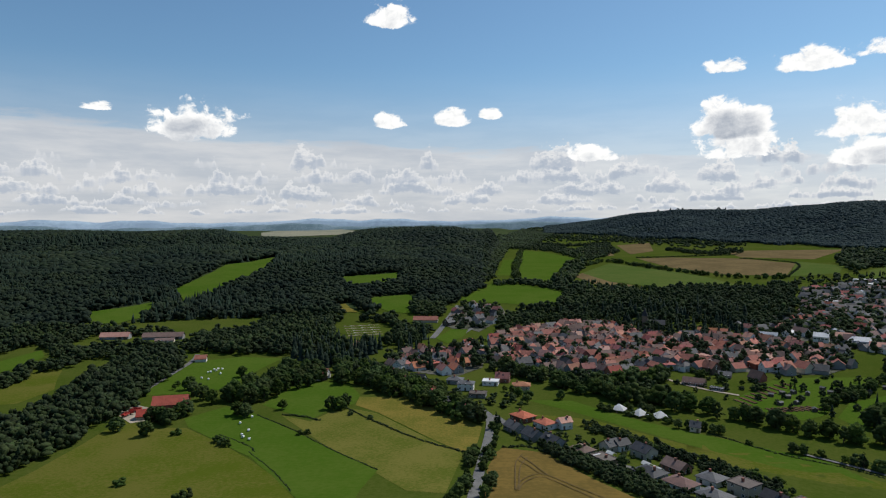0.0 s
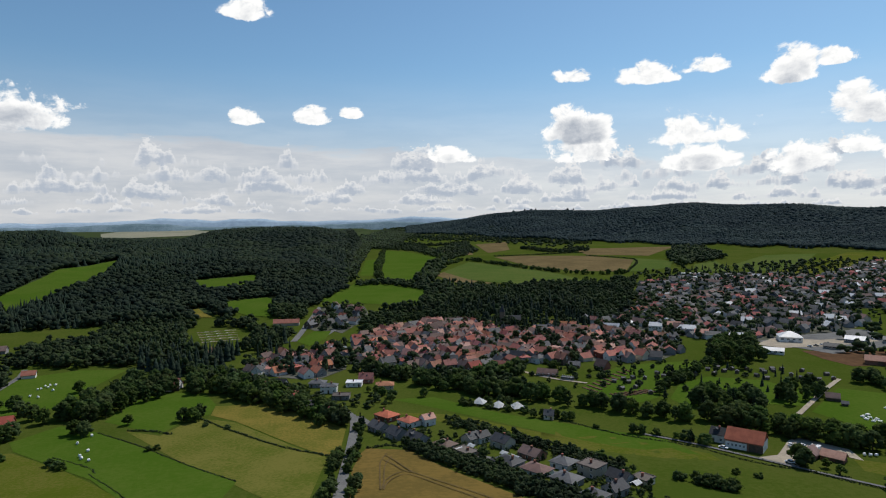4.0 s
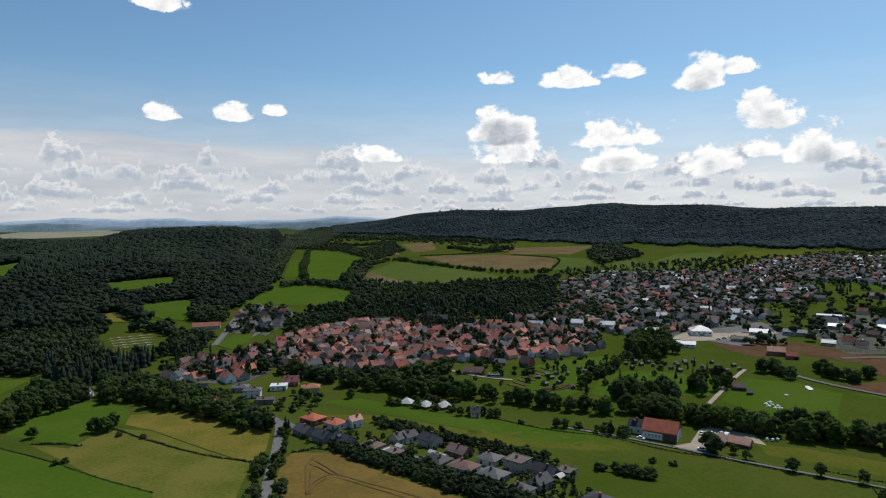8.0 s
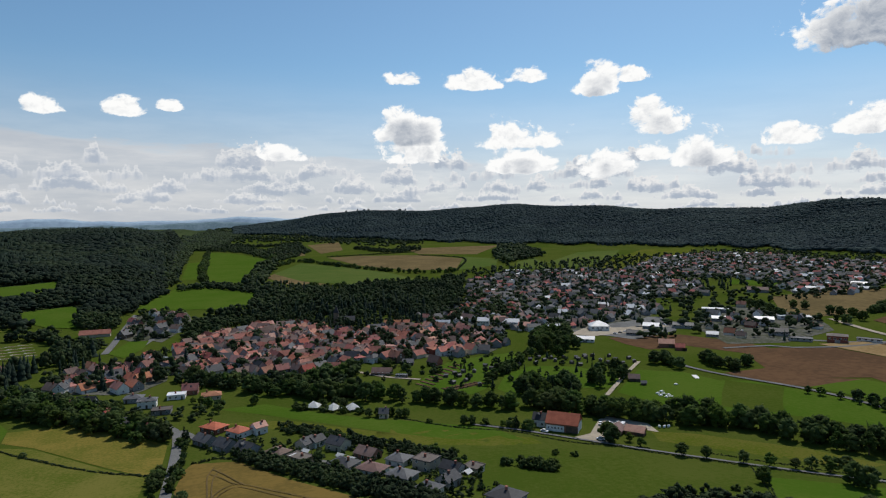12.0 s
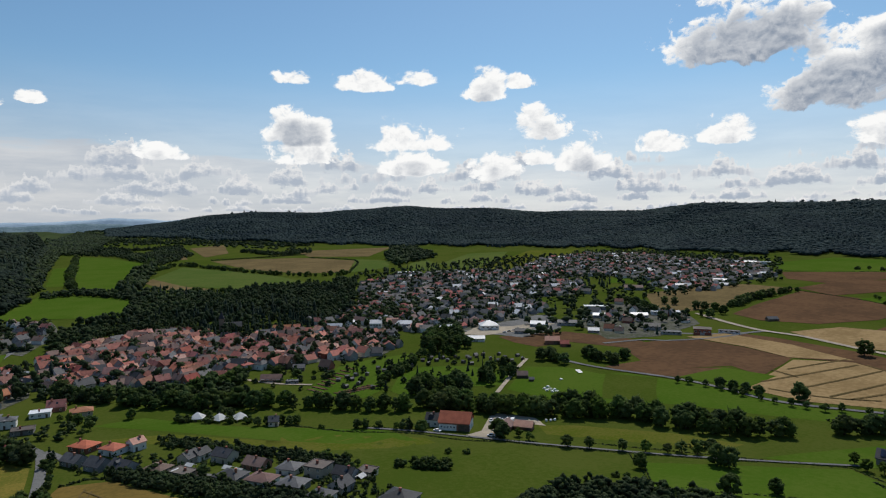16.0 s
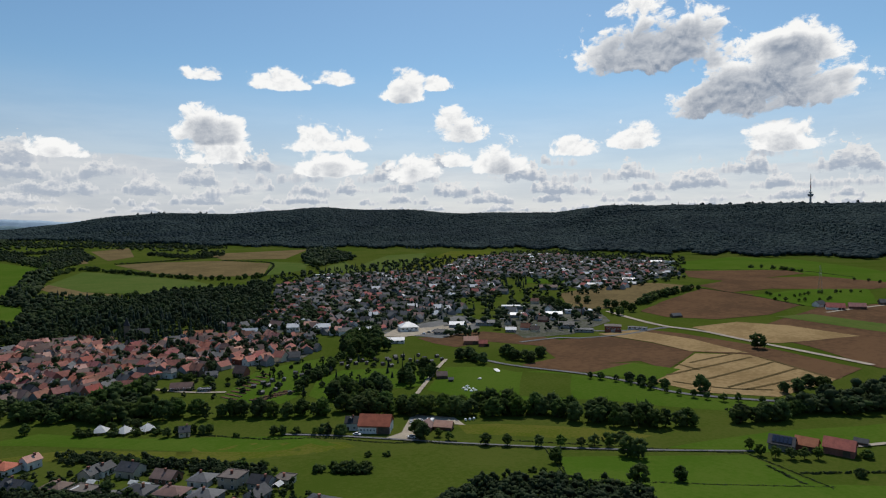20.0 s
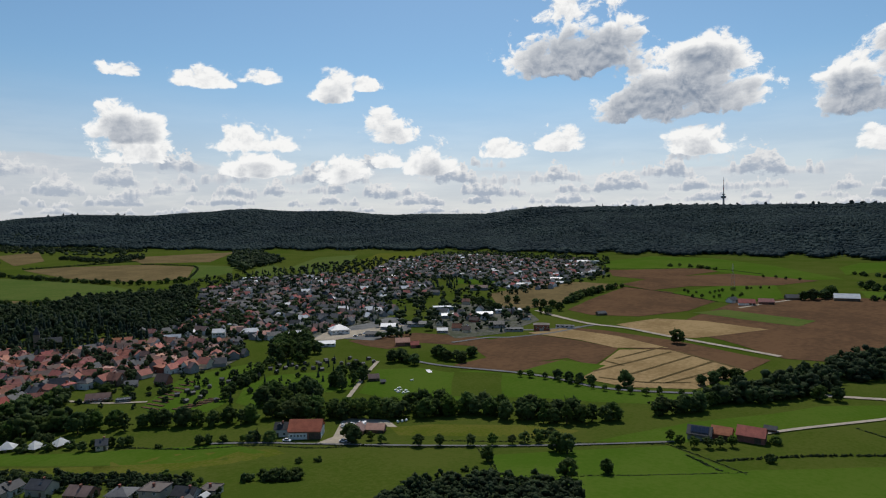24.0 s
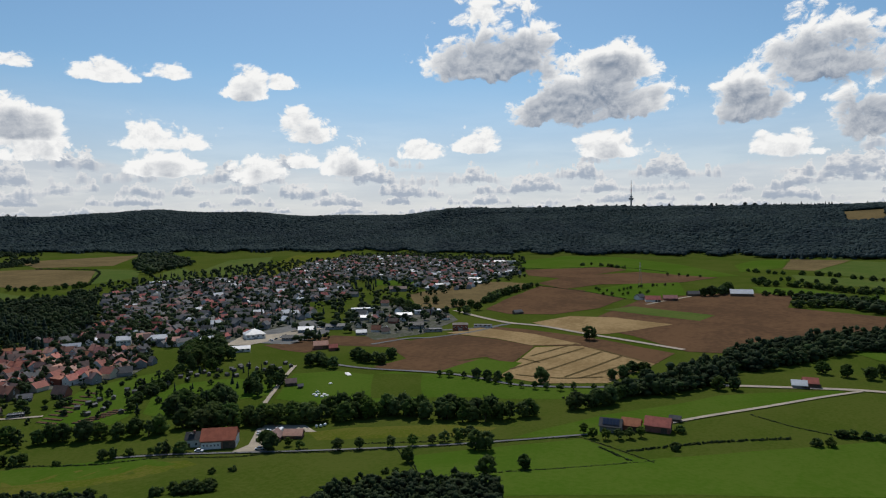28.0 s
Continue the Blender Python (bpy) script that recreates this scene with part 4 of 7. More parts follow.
field("slope_field", SOIL, "broad brown harvested field", [(689, 378), (793, 398), (938, 416), (915, 328), (861, 254), (759, 258), (691, 289), (671, 337)], lift=0.3)
field("orchard_meadow", LUSH, "green orchard meadow with rows of small trees", [(905, 334), (1023, 301), (1077, 234), (928, 190), (848, 242)], lift=0.35)
field("great_field", SOIL, "wide reddish-brown harvested field", [(702, 239), (846, 234), (934, 177), (981, 129), (970, 62), (855, 61), (822, -34), (799, -66), (672, -56), (666, 1), (622, 42), (562, 78), (553, 113), (605, 173), (636, 228)], lift=0.3)
field("crop_strip", CROP, "narrow dark green strip of crop", [(748, 249), (790, 225), (761, 126), (717, 134)], lift=0.45)
field("upper_stubble", STUBBLE, "pale straw stubble field above the road", [(629, 288), (688, 267), (700, 219), (684, 154), (603, 197), (593, 216)], lift=0.4)
field("road_field", SOIL, "brown field along the country road", [(588, 322), (592, 279), (579, 208), (541, 120), (494, 124), (514, 161), (535, 197), (517, 235), (547, 288)], lift=0.3)
field("stubble_field", STUBBLE, "pale golden stubble field with dark wheel lanes", [(402, 211), (436, 217), (511, 231), (537, 198), (515, 159), (501, 123), (448, 132), (420, 137), (398, 175)], lift=0.2)
field("upper_stubble", STUBBLE, "straw stubble strip beyond the dark field", [(535, 338), (579, 324), (570, 259), (542, 200), (516, 237), (531, 279)], lift=0.42)
field("dark_field", SOIL, "dark brown ploughed field", [(456, 349), (496, 345), (532, 330), (529, 278), (515, 234), (441, 220), (455, 250), (427, 265), (427, 301)], lift=0.175)
field("strip_meadow", LUSH, "bright green strip between brown fields", [(395, 255), (445, 250), (449, 214), (406, 211), (398, 232)], lift=0.225)
field("brown_strip", SOIL, "reddish-brown field beside the gardens", [(401, 451), (430, 443), (471, 430), (488, 373), (484, 337), (431, 303), (427, 265), (449, 247), (397, 251), (379, 285), (381, 308), (418, 303), (450, 344), (434, 390), (395, 393), (394, 420)], lift=0.14)
field("paddock", LUSH, "bright green paddock above the stream", [(313, 244), (336, 253), (355, 298), (377, 284), (393, 207), (391, 172), (408, 131), (379, 133), (353, 178), (340, 211)], lift=0.05)
field("east_field", LUSH, "bright green field far up the valley", [(1428, 199), (1556, 182), (1615, 115), (1390, 109), (1284, 169)], lift=0.35)
field("east_field", TAN, "tan field far up the valley", [(1365, 107), (1616, 110), (1603, -2), (1347, 55)], lift=0.35)
field("east_field", CROP, "dull green field far up the valley", [(1347, 55), (1592, -7), (1542, -126), (1204, -99), (1258, 2)], lift=0.35)
field("east_meadow", LUSH, "bright green meadow on the far slope", [(938, 13), (1023, -36), (994, -82), (914, -76), (896, -32)], lift=0.35)
field("east_meadow", LUSH, "bright green meadow among the trees", [(620, 4), (672, -16), (706, -59), (601, -50), (585, -21)], lift=0.3)
field("south_meadow", LUSH, "bright green meadow by the farm track", [(289, 144), (309, 136), (350, 116), (393, 85), (424, 68), (479, 0), (460, 6), (407, 44), (360, 78), (347, 81), (313, 110)], lift=0.1)
field("garden_meadow", LUSH, "green allotment meadow with beds", [(229, 438), (258, 441), (293, 440), (275, 414), (242, 385), (211, 353), (196, 346), (177, 371), (176, 387)], lift=0.1)
field("garden_meadow", LUSH, "green meadow under the gardens", [(218, 350), (243, 379), (274, 393), (303, 374), (311, 336), (287, 315), (261, 328), (231, 328), (218, 335)], lift=0.1)
field("barn_yard", PALE_ROAD, "pale gravel farmyard", [(202.7, 252.6), (213.5, 253.1), (232.7, 268.8), (240.5, 270.8), (250.8, 251.0), (245.5, 237.5), (239.4, 248.0), (227.0, 251.6), (214.4, 239.9), (210.2, 237.2)], lift=0.175, step=5.0, wobble=0.4)
field("farm_yard", PALE_ROAD, "pale gravel farmyard with machines", [(-190.3, 367.3), (-195.5, 382.3), (-187.4, 386.8), (-179.2, 381.8), (-167.3, 356.0), (-175.1, 351.2)], lift=0.175, step=5.0, wobble=0.4)
field("village_green", LUSH, "green lawn between village roads", [(-8.5, 604.0), (9.3, 657.5), (25.1, 651.7), (18.4, 610.5), (3.2, 577.8)], lift=0.35)
field("forecourt", PALE_ROAD, "pale paved yard before the white halls", [(383, 483), (421, 506), (460, 532), (441, 491), (453, 485), (492, 484), (496, 466), (442, 460), (395, 464)], lift=0.35)
field("cemetery", MEADOW, "sloping cemetery with hedged rows of plots", [(-115, 646), (-117, 702), (-81, 696), (-49, 660), (-49, 620), (-76, 609)], lift=0.35)
field("far_field", HAZY_FIELDS, "pale harvested fields far beyond the woods, with painted haze", [(-1048, 3773), (-1045, 4475), (-738, 4536), (-510, 4002), (-559, 3429), (-793, 3156)], lift=1.5, step=60.0)
field("far_field", HAZY_FIELDS, "pale harvested fields far beyond the woods, with painted haze", [(-1082, 3802), (-1094, 4464), (-831, 4520), (-623, 3907), (-741, 3392), (-876, 3076)], lift=1.5, step=60.0)
field("works_yard", TOWN_GROUND, "dark paved yards between the workshops", [(515, 455), (636, 533), (674, 496), (662, 419), (607, 368), (520, 356), (470, 377)], lift=0.25)
field("works_yard", ASPHALT, "grey car park beside the white halls", [(386, 514), (435, 557), (461, 554), (485, 543), (533, 509), (485, 447), (416, 433), (399, 481)], lift=0.25)
field("east_field", LUSH, "bright green strip between hedges", [(1056, 124), (1053, 57), (1014, 2), (962, 52), (984, 105)], lift=0.35)
field("east_field", CROP, "dull green strip between hedges", [(1259, 85), (1239, 2), (1163, -96), (1089, -90), (1111, 2), (1159, 70)], lift=0.35)
field("rough_patch", PASTURE, "rough brownish patch in the meadow", [(243, 241), (260, 227), (289, 187), (300, 158), (285, 160), (259, 196), (236, 228)], lift=0.05)
field("rough_patch", PASTURE, "olive strip of longer grass", [(128, 313), (154, 294), (184, 262), (183, 252), (160, 260), (133, 277), (117, 289)], lift=0.05)
field("rough_patch", PASTURE, "olive strip of longer grass", [(47, 364), (83, 350), (130, 297), (143, 273), (128, 279), (100, 318), (69, 342)], lift=0.05)
field("meadow_strip", LUSH, "bright green meadow beside the stream", [(51, 391), (78, 389), (109, 346), (144, 314), (175, 285), (179, 261), (146, 280), (117, 313), (89, 348)], lift=0.06)
field("slope_green", LUSH, "bright green meadow above the stream", [(280, 306), (335, 345), (358, 322), (361, 277), (337, 251), (310, 238), (284, 274)], lift=0.1)
field("east_paddock", LUSH, "bright green paddock crossed by thin hedges", [(289.1, 79.1), (328.9, 38.1), (376.9, -16.1), (296.4, -12.9), (193.4, 129.4), (239.4, 171.6), (305.7, 113.0)], lift=0.08)
field("hay_patch", DRY, "dry yellow patch at the edge of the wood", [(-377.1, 890.0), (-374.7, 928.2), (-355.6, 900.0), (-358.8, 865.9)], lift=0.6)
field("hay_patch", DRY, "dry yellow patch between dark trees", [(-143.4, 806.9), (-126.4, 815.9), (-102.8, 761.7), (-128.6, 766.1)], lift=0.6)
field("grazed_patch", MEADOW, "duller grazed square in the paddock", [(363.7, 293.2), (381.4, 262.6), (330.3, 227.6), (311.0, 253.3)], lift=0.16)
field("clear_cut", TAN, "pale cleared patch on the wooded ridge", CLEAR_CUT, lift=1.5, step=30.0)

# ---- roads and tracks ----
road("road", PALE_ROAD, "pale country road across the fields", [(664.2, 407.0), (635.0, 355.2), (616.9, 310.2), (615.0, 269.8), (594.0, 213.3), (576.8, 164.7), (559.0, 116.9)], 6.5, lift=0.6)
road("road", ASPHALT, "grey road past the yards into the town", [(615.2, 305.9), (582.0, 318.9), (554.5, 343.5), (532.7, 370.7)], 6)
road("road", ASPHALT, "grey side road to the workshops", [(606.9, 309.5), (548.4, 319.3), (503.5, 339.2), (493.7, 353.3), (451.7, 366.5)], 4.5, lift=0.5)
road("lane", PALE_ROAD, "pale lane to the farm in the fields", [(912.4, 180.7), (859.6, 200.4), (812.2, 215.4)], 4.5, lift=0.5)
road("lane", ASPHALT, "grey lane beside the stubble field", [(374.5, 360.6), (373.6, 313.0), (389.2, 251.3), (389.1, 213.7), (385.6, 194.3), (390.0, 171.4), (410.4, 132.1), (428.2, 118.6)], 4, lift=0.5)
road("lane", ASPHALT, "narrow grey lane between hedges", [(6.0, 205.0), (10.0, 230.0), (12.6, 251.6), (15.8, 276.7), (20.6, 310.8), (24.5, 341.2), (24.9, 361.3), (19.6, 374.3)], 4.5, lift=0.45)
road("village_street", ASPHALT, "grey village street on the slope", [(-10.9, 604.9), (-1.2, 673.7), (10.0, 759.0), (18.9, 820.1)], 6)
road("village_street", ASPHALT, "grey village street", [(16.8, 623.2), (28.0, 656.8), (44.6, 700.6), (61.7, 764.9)], 4.5)
road("lane", PALE_ROAD, "pale lane to the farm", [(449.1, 72.5), (465.9, 31.0), (477.0, 0.1), (479.8, -10.5), (483.0, -29.5)], 5, lift=0.5)
road("track", PALE_ROAD, "pale farm track", [(352.4, 80.9), (374.7, 66.3), (408.9, 41.5), (447.7, 14.6), (476.6, -7.4)], 3, lift=0.5)
road("track", PALE_ROAD, "pale straight track on the meadow", [(354.2, 363.7), (325.9, 344.5), (293.9, 321.4), (268.8, 303.0)], 3, lift=0.5)
road("lane", ASPHALT, "grey lane past the barn", [(167.8, 294.7), (187.6, 271.0), (211.6, 234.8), (230.0, 207.9), (256.7, 172.9), (283.5, 143.2), (312.8, 112.6)], 2.0, lift=0.45)
road("lane", ASPHALT, "lane through the garden houses", [(27.9, 360.2), (37.4, 336.4), (60.7, 303.8), (84.7, 269.9), (109.0, 238.0)], 4)
road("lane", ASPHALT, "lane to the farm in the wood", [(-207.1, 394.8), (-200.4, 410.3), (-201.4, 464.1), (-203.6, 512.0), (-209.4, 538.8)], 4)
road("lane", PALE_ROAD, "pale path between gardens", [(148.6, 446.9), (156.1, 453.3), (167.6, 469.0), (180.7, 498.3)], 3, lift=0.4)
road("lane", PALE_ROAD, "pale path under the garden houses", [(153.1, 444.6), (159.2, 427.8), (169.9, 411.2), (184.9, 396.4)], 3, lift=0.4)
road("tramline", TRACK, "dark wheel track through the wheat", [(26.9, 241.6), (29.4, 264.4), (31.8, 282.5), (36.2, 294.7)], 0.55, lift=0.42, category='track')
road("tramline", TRACK, "dark wheel track through the wheat", [(28.2, 240.8), (31.0, 263.3), (33.5, 277.8), (38.0, 289.9)], 0.55, lift=0.42, category='track')
road("tramline", TRACK, "dark wheel track through the wheat", [(27.3, 241.4), (30.4, 253.6), (36.4, 262.5), (42.1, 263.3), (49.7, 249.7), (61.8, 227.6), (72.3, 207.1)], 0.55, lift=0.42, category='track')
road("tramline", TRACK, "dark wheel track through the wheat", [(28.2, 240.8), (30.8, 250.0), (36.2, 258.3), (41.6, 259.1), (48.7, 245.2), (60.3, 222.3), (70.3, 201.6)], 0.55, lift=0.42, category='track')
road("tramline", TRACK, "dark wheel track through the wheat", [(33.4, 284.3), (36.3, 277.9), (39.3, 266.9), (42.0, 262.5)], 0.55, lift=0.42, category='track')
road("tramline", TRACK, "dark wheel track through the wheat", [(35.3, 291.5), (38.3, 282.2), (41.1, 269.4), (43.1, 262.7)], 0.55, lift=0.42, category='track')
road("stubble_track", TRACK, "dark brown wheel lane through the stubble", [(474.6, 218.7), (508.6, 212.2), (544.4, 204.9)], 2.0, lift=0.5, category="track")
road("stubble_track", TRACK, "dark brown wheel lane through the stubble", [(425.2, 212.7), (472.6, 203.0), (527.3, 192.5)], 2.0, lift=0.5, category="track")
road("stubble_track", TRACK, "dark brown wheel lane through the stubble", [(431.2, 187.8), (472.6, 181.2), (519.7, 174.0)], 2.0, lift=0.5, category="track")
road("stubble_track", TRACK, "dark brown wheel lane through the stubble", [(421.5, 168.2), (462.3, 161.6), (508.8, 154.3)], 2.0, lift=0.5, category="track")
road("stubble_track", TRACK, "dark brown wheel lane through the stubble", [(423.3, 157.9), (455.9, 148.8), (492.9, 139.5)], 2.0, lift=0.5, category="track")
road("stubble_track", TRACK, "dark brown wheel lane through the stubble", [(411.2, 201.5), (413.7, 181.4), (419.5, 165.0), (434.3, 145.2)], 2.0, lift=0.5, category="track")
road("stubble_track", TRACK, "dark brown wheel lane through the stubble", [(531.1, 187.9), (512.4, 156.7), (496.4, 130.7)], 2.0, lift=0.5, category="track")
road("stubble_track", TRACK, "dark brown wheel lane through the stubble", [(464.0, 224.4), (455.9, 202.8)], 2.0, lift=0.5, category="track")

# ---- woods ----
CLEARINGS = [[(-381, 893), (-388, 1031), (-387, 1136), (-326, 1252), (-298, 1109), (-305, 964), (-309, 864), (-326, 792)],
             [(-419, 742), (-394, 784), (-372, 821), (-332, 721), (-350, 671), (-375, 670)],
             [(-159, 1001), (-117, 1022), (-72, 1051), (-68, 951), (-112, 916), (-146, 921)],
             [(-101, 857), (-49, 886), (-35, 873), (-37, 741), (-65, 755), (-92, 793)],
             [(-134, 807), (-120, 829), (-92, 746), (-85, 679), (-108, 705)],
             [(1140, 1206), (1500, 1341), (1471, 1280), (1122, 1029)],
             [(1428, 199), (1588, 186), (1630, -133), (1163, -96), (1252, 165)],
             [(1353, 672), (1584, 630), (1532, 371), (1253, 161), (1179, 164), (1162, 546)]]
HAY_PATCHES = [[(-377.1, 890.0), (-374.7, 928.2), (-355.6, 900.0), (-358.8, 865.9)], [(-143.4, 806.9), (-126.4, 815.9), (-102.8, 761.7), (-128.6, 766.1)]]
NEAR_WOOD = [(-242, 247), (-193, 253), (-194, 273), (-190, 308), (-190, 328), (-189, 360), (-189, 382), (-196, 413), (-199, 459), (-208, 512), (-232, 535), (-255, 514), (-256, 461), (-238, 405), (-236, 369), (-247, 351), (-311, 319)]
VILLAGE_WOOD = [(-74, 435), (-55, 419), (-24, 398), (1, 367), (21, 344), (19, 361), (-10, 418), (-35, 453), (-63, 486), (-82, 497)]
MEADOW_WOOD = [(-136, 393), (-131, 422), (-125, 456), (-112, 470), (-93, 460), (-83, 448), (-92, 428), (-104, 407), (-111, 392), (-121, 380)]
WEST_WOOD = [(-222, 546), (-135, 531), (-97, 478), (-65, 496), (-49, 577), (-49, 636), (-138, 689), (-220, 642), (-265, 614)]
SLOPE_WOOD = [(-161, 553), (-123, 548), (-87, 565), (-47, 585), (-36, 635), (-57, 720), (-129, 711), (-204, 706)]
VILLAGE_EDGE_WOOD = [(-77, 452), (-52, 435), (-24, 401), (-2, 372), (10, 354), (18, 341), (20, 348), (10, 364), (-2, 382), (-20, 417), (-38, 464), (-62, 493), (-78, 480)]
LANE_GARDENS = [(-38, 471), (-23, 449), (-2, 427), (23, 385), (39, 411), (52, 399), (35, 369), (19, 364), (-2, 388), (-25, 429)]
VALLEY_TREES = [(202, 2027), (335, 2502), (391, 1911), (575, 2291), (502, 1801), (336, 1495), (314, 1862), (239, 1980)]
BROOK_TREES = [(141, 790), (189, 971), (225, 1055), (253, 976), (294, 928), (225, 867), (166, 780)]
FAR_VALLEY = [(294, 2429), (612, 4555), (899, 3450), (1163, 2527), (790, 1800), (615, 2362)]
CENTRE_WOOD = [(59, 695), (100, 759), (164, 806), (248, 891), (335, 941), (425, 926), (533, 965), (445, 805), (365, 674), (302, 657), (261, 695), (208, 656), (180, 723), (153, 752), (91, 694)]
LODGE_LAWN = [(-345, 560), (-345, 626), (-240, 622), (-235, 572)]
SLOPE_STREET = [(-16, 596), (-9, 673), (1, 759), (12, 822), (27, 820), (19, 755), (8, 668), (-2, 598)]
VILLAGE_BACK = [(50, 612), (62, 695), (91, 700), (153, 752), (180, 735), (208, 665), (261, 705), (302, 665), (288, 612), (250, 622), (210, 600), (196, 622), (172, 672), (137, 686), (84, 660)]
PARK_WOOD = [(348, 497), (381, 484), (349, 429), (310, 400), (304, 435)]
STREAM_WOOD = [(222, 333), (245, 352), (261, 328), (240, 296), (223, 312)]
EAST_WOOD = [(390, 119), (411, 120), (452, 102), (491, 91), (508, 71), (465, 66), (418, 91)]
EAST_WOOD_BACK = [(509, 76), (550, 76), (622, 42), (672, 1), (706, -59), (631, -53), (621, -7), (561, 22), (524, 42), (503, 59)]
FAR_EAST_WOOD = [(856, 58), (879, 7), (830, -34), (846, -70), (914, -76), (932, 1), (936, 57)]
VALLEY_WOOD = [(-491, 583), (-442, 632), (-363, 653), (-275, 637), (-238, 586), (-237, 547), (-295, 511), (-292, 486), (-349, 559), (-377, 582), (-376, 536), (-414, 490)]
BUSH_WOOD = [(-363, 430), (-325, 463), (-322, 477), (-321, 496), (-310, 500), (-293, 486), (-299, 468), (-297, 428), (-329, 389)]
GARDEN_BELT = [(30, 485), (91, 449), (145, 432), (139, 391), (103, 401), (70, 426), (36, 453)]
ALLOTMENTS = [(163, 458), (219, 446), (273, 443), (324, 405), (339, 379), (287, 331), (236, 343), (199, 350), (145, 386)]
TOWN_FRINGE = [(339, 647), (609, 1090), (1138, 1185), (1460, 1038), (1450, 683), (1052, 495), (718, 510), (608, 514), (451, 394), (412, 429), (494, 534), (344, 498)]
LANE_WOOD = [(-47, 619), (-41, 675), (-27, 665), (-2, 656), (-9, 604), (-26, 564), (-40, 547)]
LANE_WOOD_BACK = [(-43, 777), (-36, 825), (-2, 829), (0, 774), (-6, 730), (-33, 747)]
ROW_GARDENS = [(28, 328), (40, 346), (66, 328), (95, 304), (116, 267), (135, 228), (127, 202), (107, 197), (94, 218), (77, 263), (54, 298)]
EAST_YARDS = [(536, 469), (650, 540), (666, 490), (660, 422), (609, 376), (525, 360), (486, 383)]
HILL_ORCHARD = [(1060, 1012), (1380, 1207), (1550, 1101), (1468, 891), (1572, 873), (1452, 792), (1307, 807), (1310, 963)]
CEMETERY = [(-107, 587), (-121, 709), (-82, 706), (-47, 666), (-44, 576), (-70, 559)]
FLANK = [(246, 2799), (471, 3803), (616, 3457), (292, 2116), (205, 2026), (123, 1451), (63, 1113), (89, 1358)]
FLANK_LOW = [(17, 878), (58, 1032), (93, 1146), (127, 1481), (205, 2026), (181, 2192), (69, 1298), (20, 988)]
MEADOW_HEDGE = [(85, 1068), (131, 1093), (166, 1044), (194, 985), (184, 937), (158, 992), (125, 1044), (84, 1028)]
COPSE = [(162, 163), (183, 166), (194, 164), (208, 151), (215, 134), (216, 119), (205, 106), (170, 86), (136, 147)]
ROW_BACK = [(75, 344), (90, 333), (102, 312), (119, 283), (137, 251), (129, 244), (114, 272), (95, 301), (76, 326)]
ROW_HEDGE = [(44, 311), (51, 309), (63, 289), (74, 270), (85, 244), (95, 221), (102, 206), (97, 182), (86, 200), (73, 236), (62, 264), (52, 287)]
VALLEY_HEDGE = [(173, 1033), (271, 1389), (333, 1496), (285, 1310), (231, 1130), (189, 971)]
FOREST_FOOT = [(1038, 1656), (1094, 1622), (964, 1311), (850, 1239), (743, 1164), (848, 1378)]


def hills_wood(gap, lo, hi, seed, west):
    """Places of the trees on the wooded slopes between two distances."""
    rs = np.random.RandomState(seed)
    reach = np.arange(-hi, hi, gap)
    px, py = np.meshgrid(reach, reach[reach > -hi * 0.3])
    q = np.stack([px, py], -1).reshape(-1, 2) + rs.uniform(-0.45, 0.45, (px.size, 2)) * gap
    r, az = np.hypot(q[:, 0], q[:, 1]), np.degrees(np.arctan2(q[:, 0], q[:, 1]))
    s = hill(q[:, 0], q[:, 1])
    ragged = np.clip(0.02 + 0.014 * np.sin(az * 1.3 + 1.5 * np.sin(az * 0.47)) + rs.uniform(-0.012, 0.012, len(r)), 0.008, 0.05)
    ok = (r >= lo) & (r < hi) & (s > np.where(az > 9, ragged, 0.012)) & (r < np.interp(az, BEARING, CREST) + 120)
    ok &= ((az > -46) & (az <= 5.5)) if west else ((az > 9.0) & (az < 100))
    q = q[ok]
    ok = np.ones(len(q), bool)
    for c in CLEARINGS + HAY_PATCHES + [CEMETERY, CLEAR_CUT]:
        ok &= ~inside(c, q[:, 0], q[:, 1])
    return q[ok]


wood("forest", "dense dark mixed forest on the near slopes", hills_wood(6.4, 600, 1150, 1, True), 10.5, 1, 0.22, mats=(SHADED_LEAF, WOOD_NEEDLE))
wood("forest", "dark mixed forest covering the western hills", hills_wood(8.2, 1150, 2300, 2, True), 12, 2, 0.3, None, mats=(SHADED_LEAF, WOOD_NEEDLE))
# both ridge forests carry their haze in the leaf colour
wood("forest", "dark mixed forest covering the long ridge", hills_wood(9, 1300, 2500, 3, False), 12, 3, 0.15, None, mats=(HAZED_LEAF, HAZED_NEEDLE))
wood("forest", "dark forest on the far ridge", hills_wood(13.5, 2500, 4500, 4, False), 15, 4, 0.12, None, mats=(HAZED_LEAF, HAZED_NEEDLE))
wood("stream_wood", "dense green broadleaf wood beside the farm", scatter(NEAR_WOOD, 5.4, 5), 10, 5, 0.12, True)
wood("west_wood", "mixed trees along the valley lane", scatter(WEST_WOOD, 7.5, 8, (CEMETERY, LODGE_LAWN)), 10.5, 8, 0.25, True)
wood("slope_wood", "mixed trees under the cemetery", scatter(SLOPE_WOOD, 8, 9, (CEMETERY,)), 11, 9, 0.25, True)
wood("village_edge_wood", "dark garden trees below the village", scatter(VILLAGE_EDGE_WOOD, 6.5, 10), 8, 10, 0.1, True)
wood("centre_wood", "broad belt of dark trees behind the village", scatter(CENTRE_WOOD, 10.5, 11), 12, 11, 0.1, True)
wood("village_back_wood", "dark trees round the church and behind the village", scatter(VILLAGE_BACK, 9.5, 71), 8.5, 71, 0.1, True)
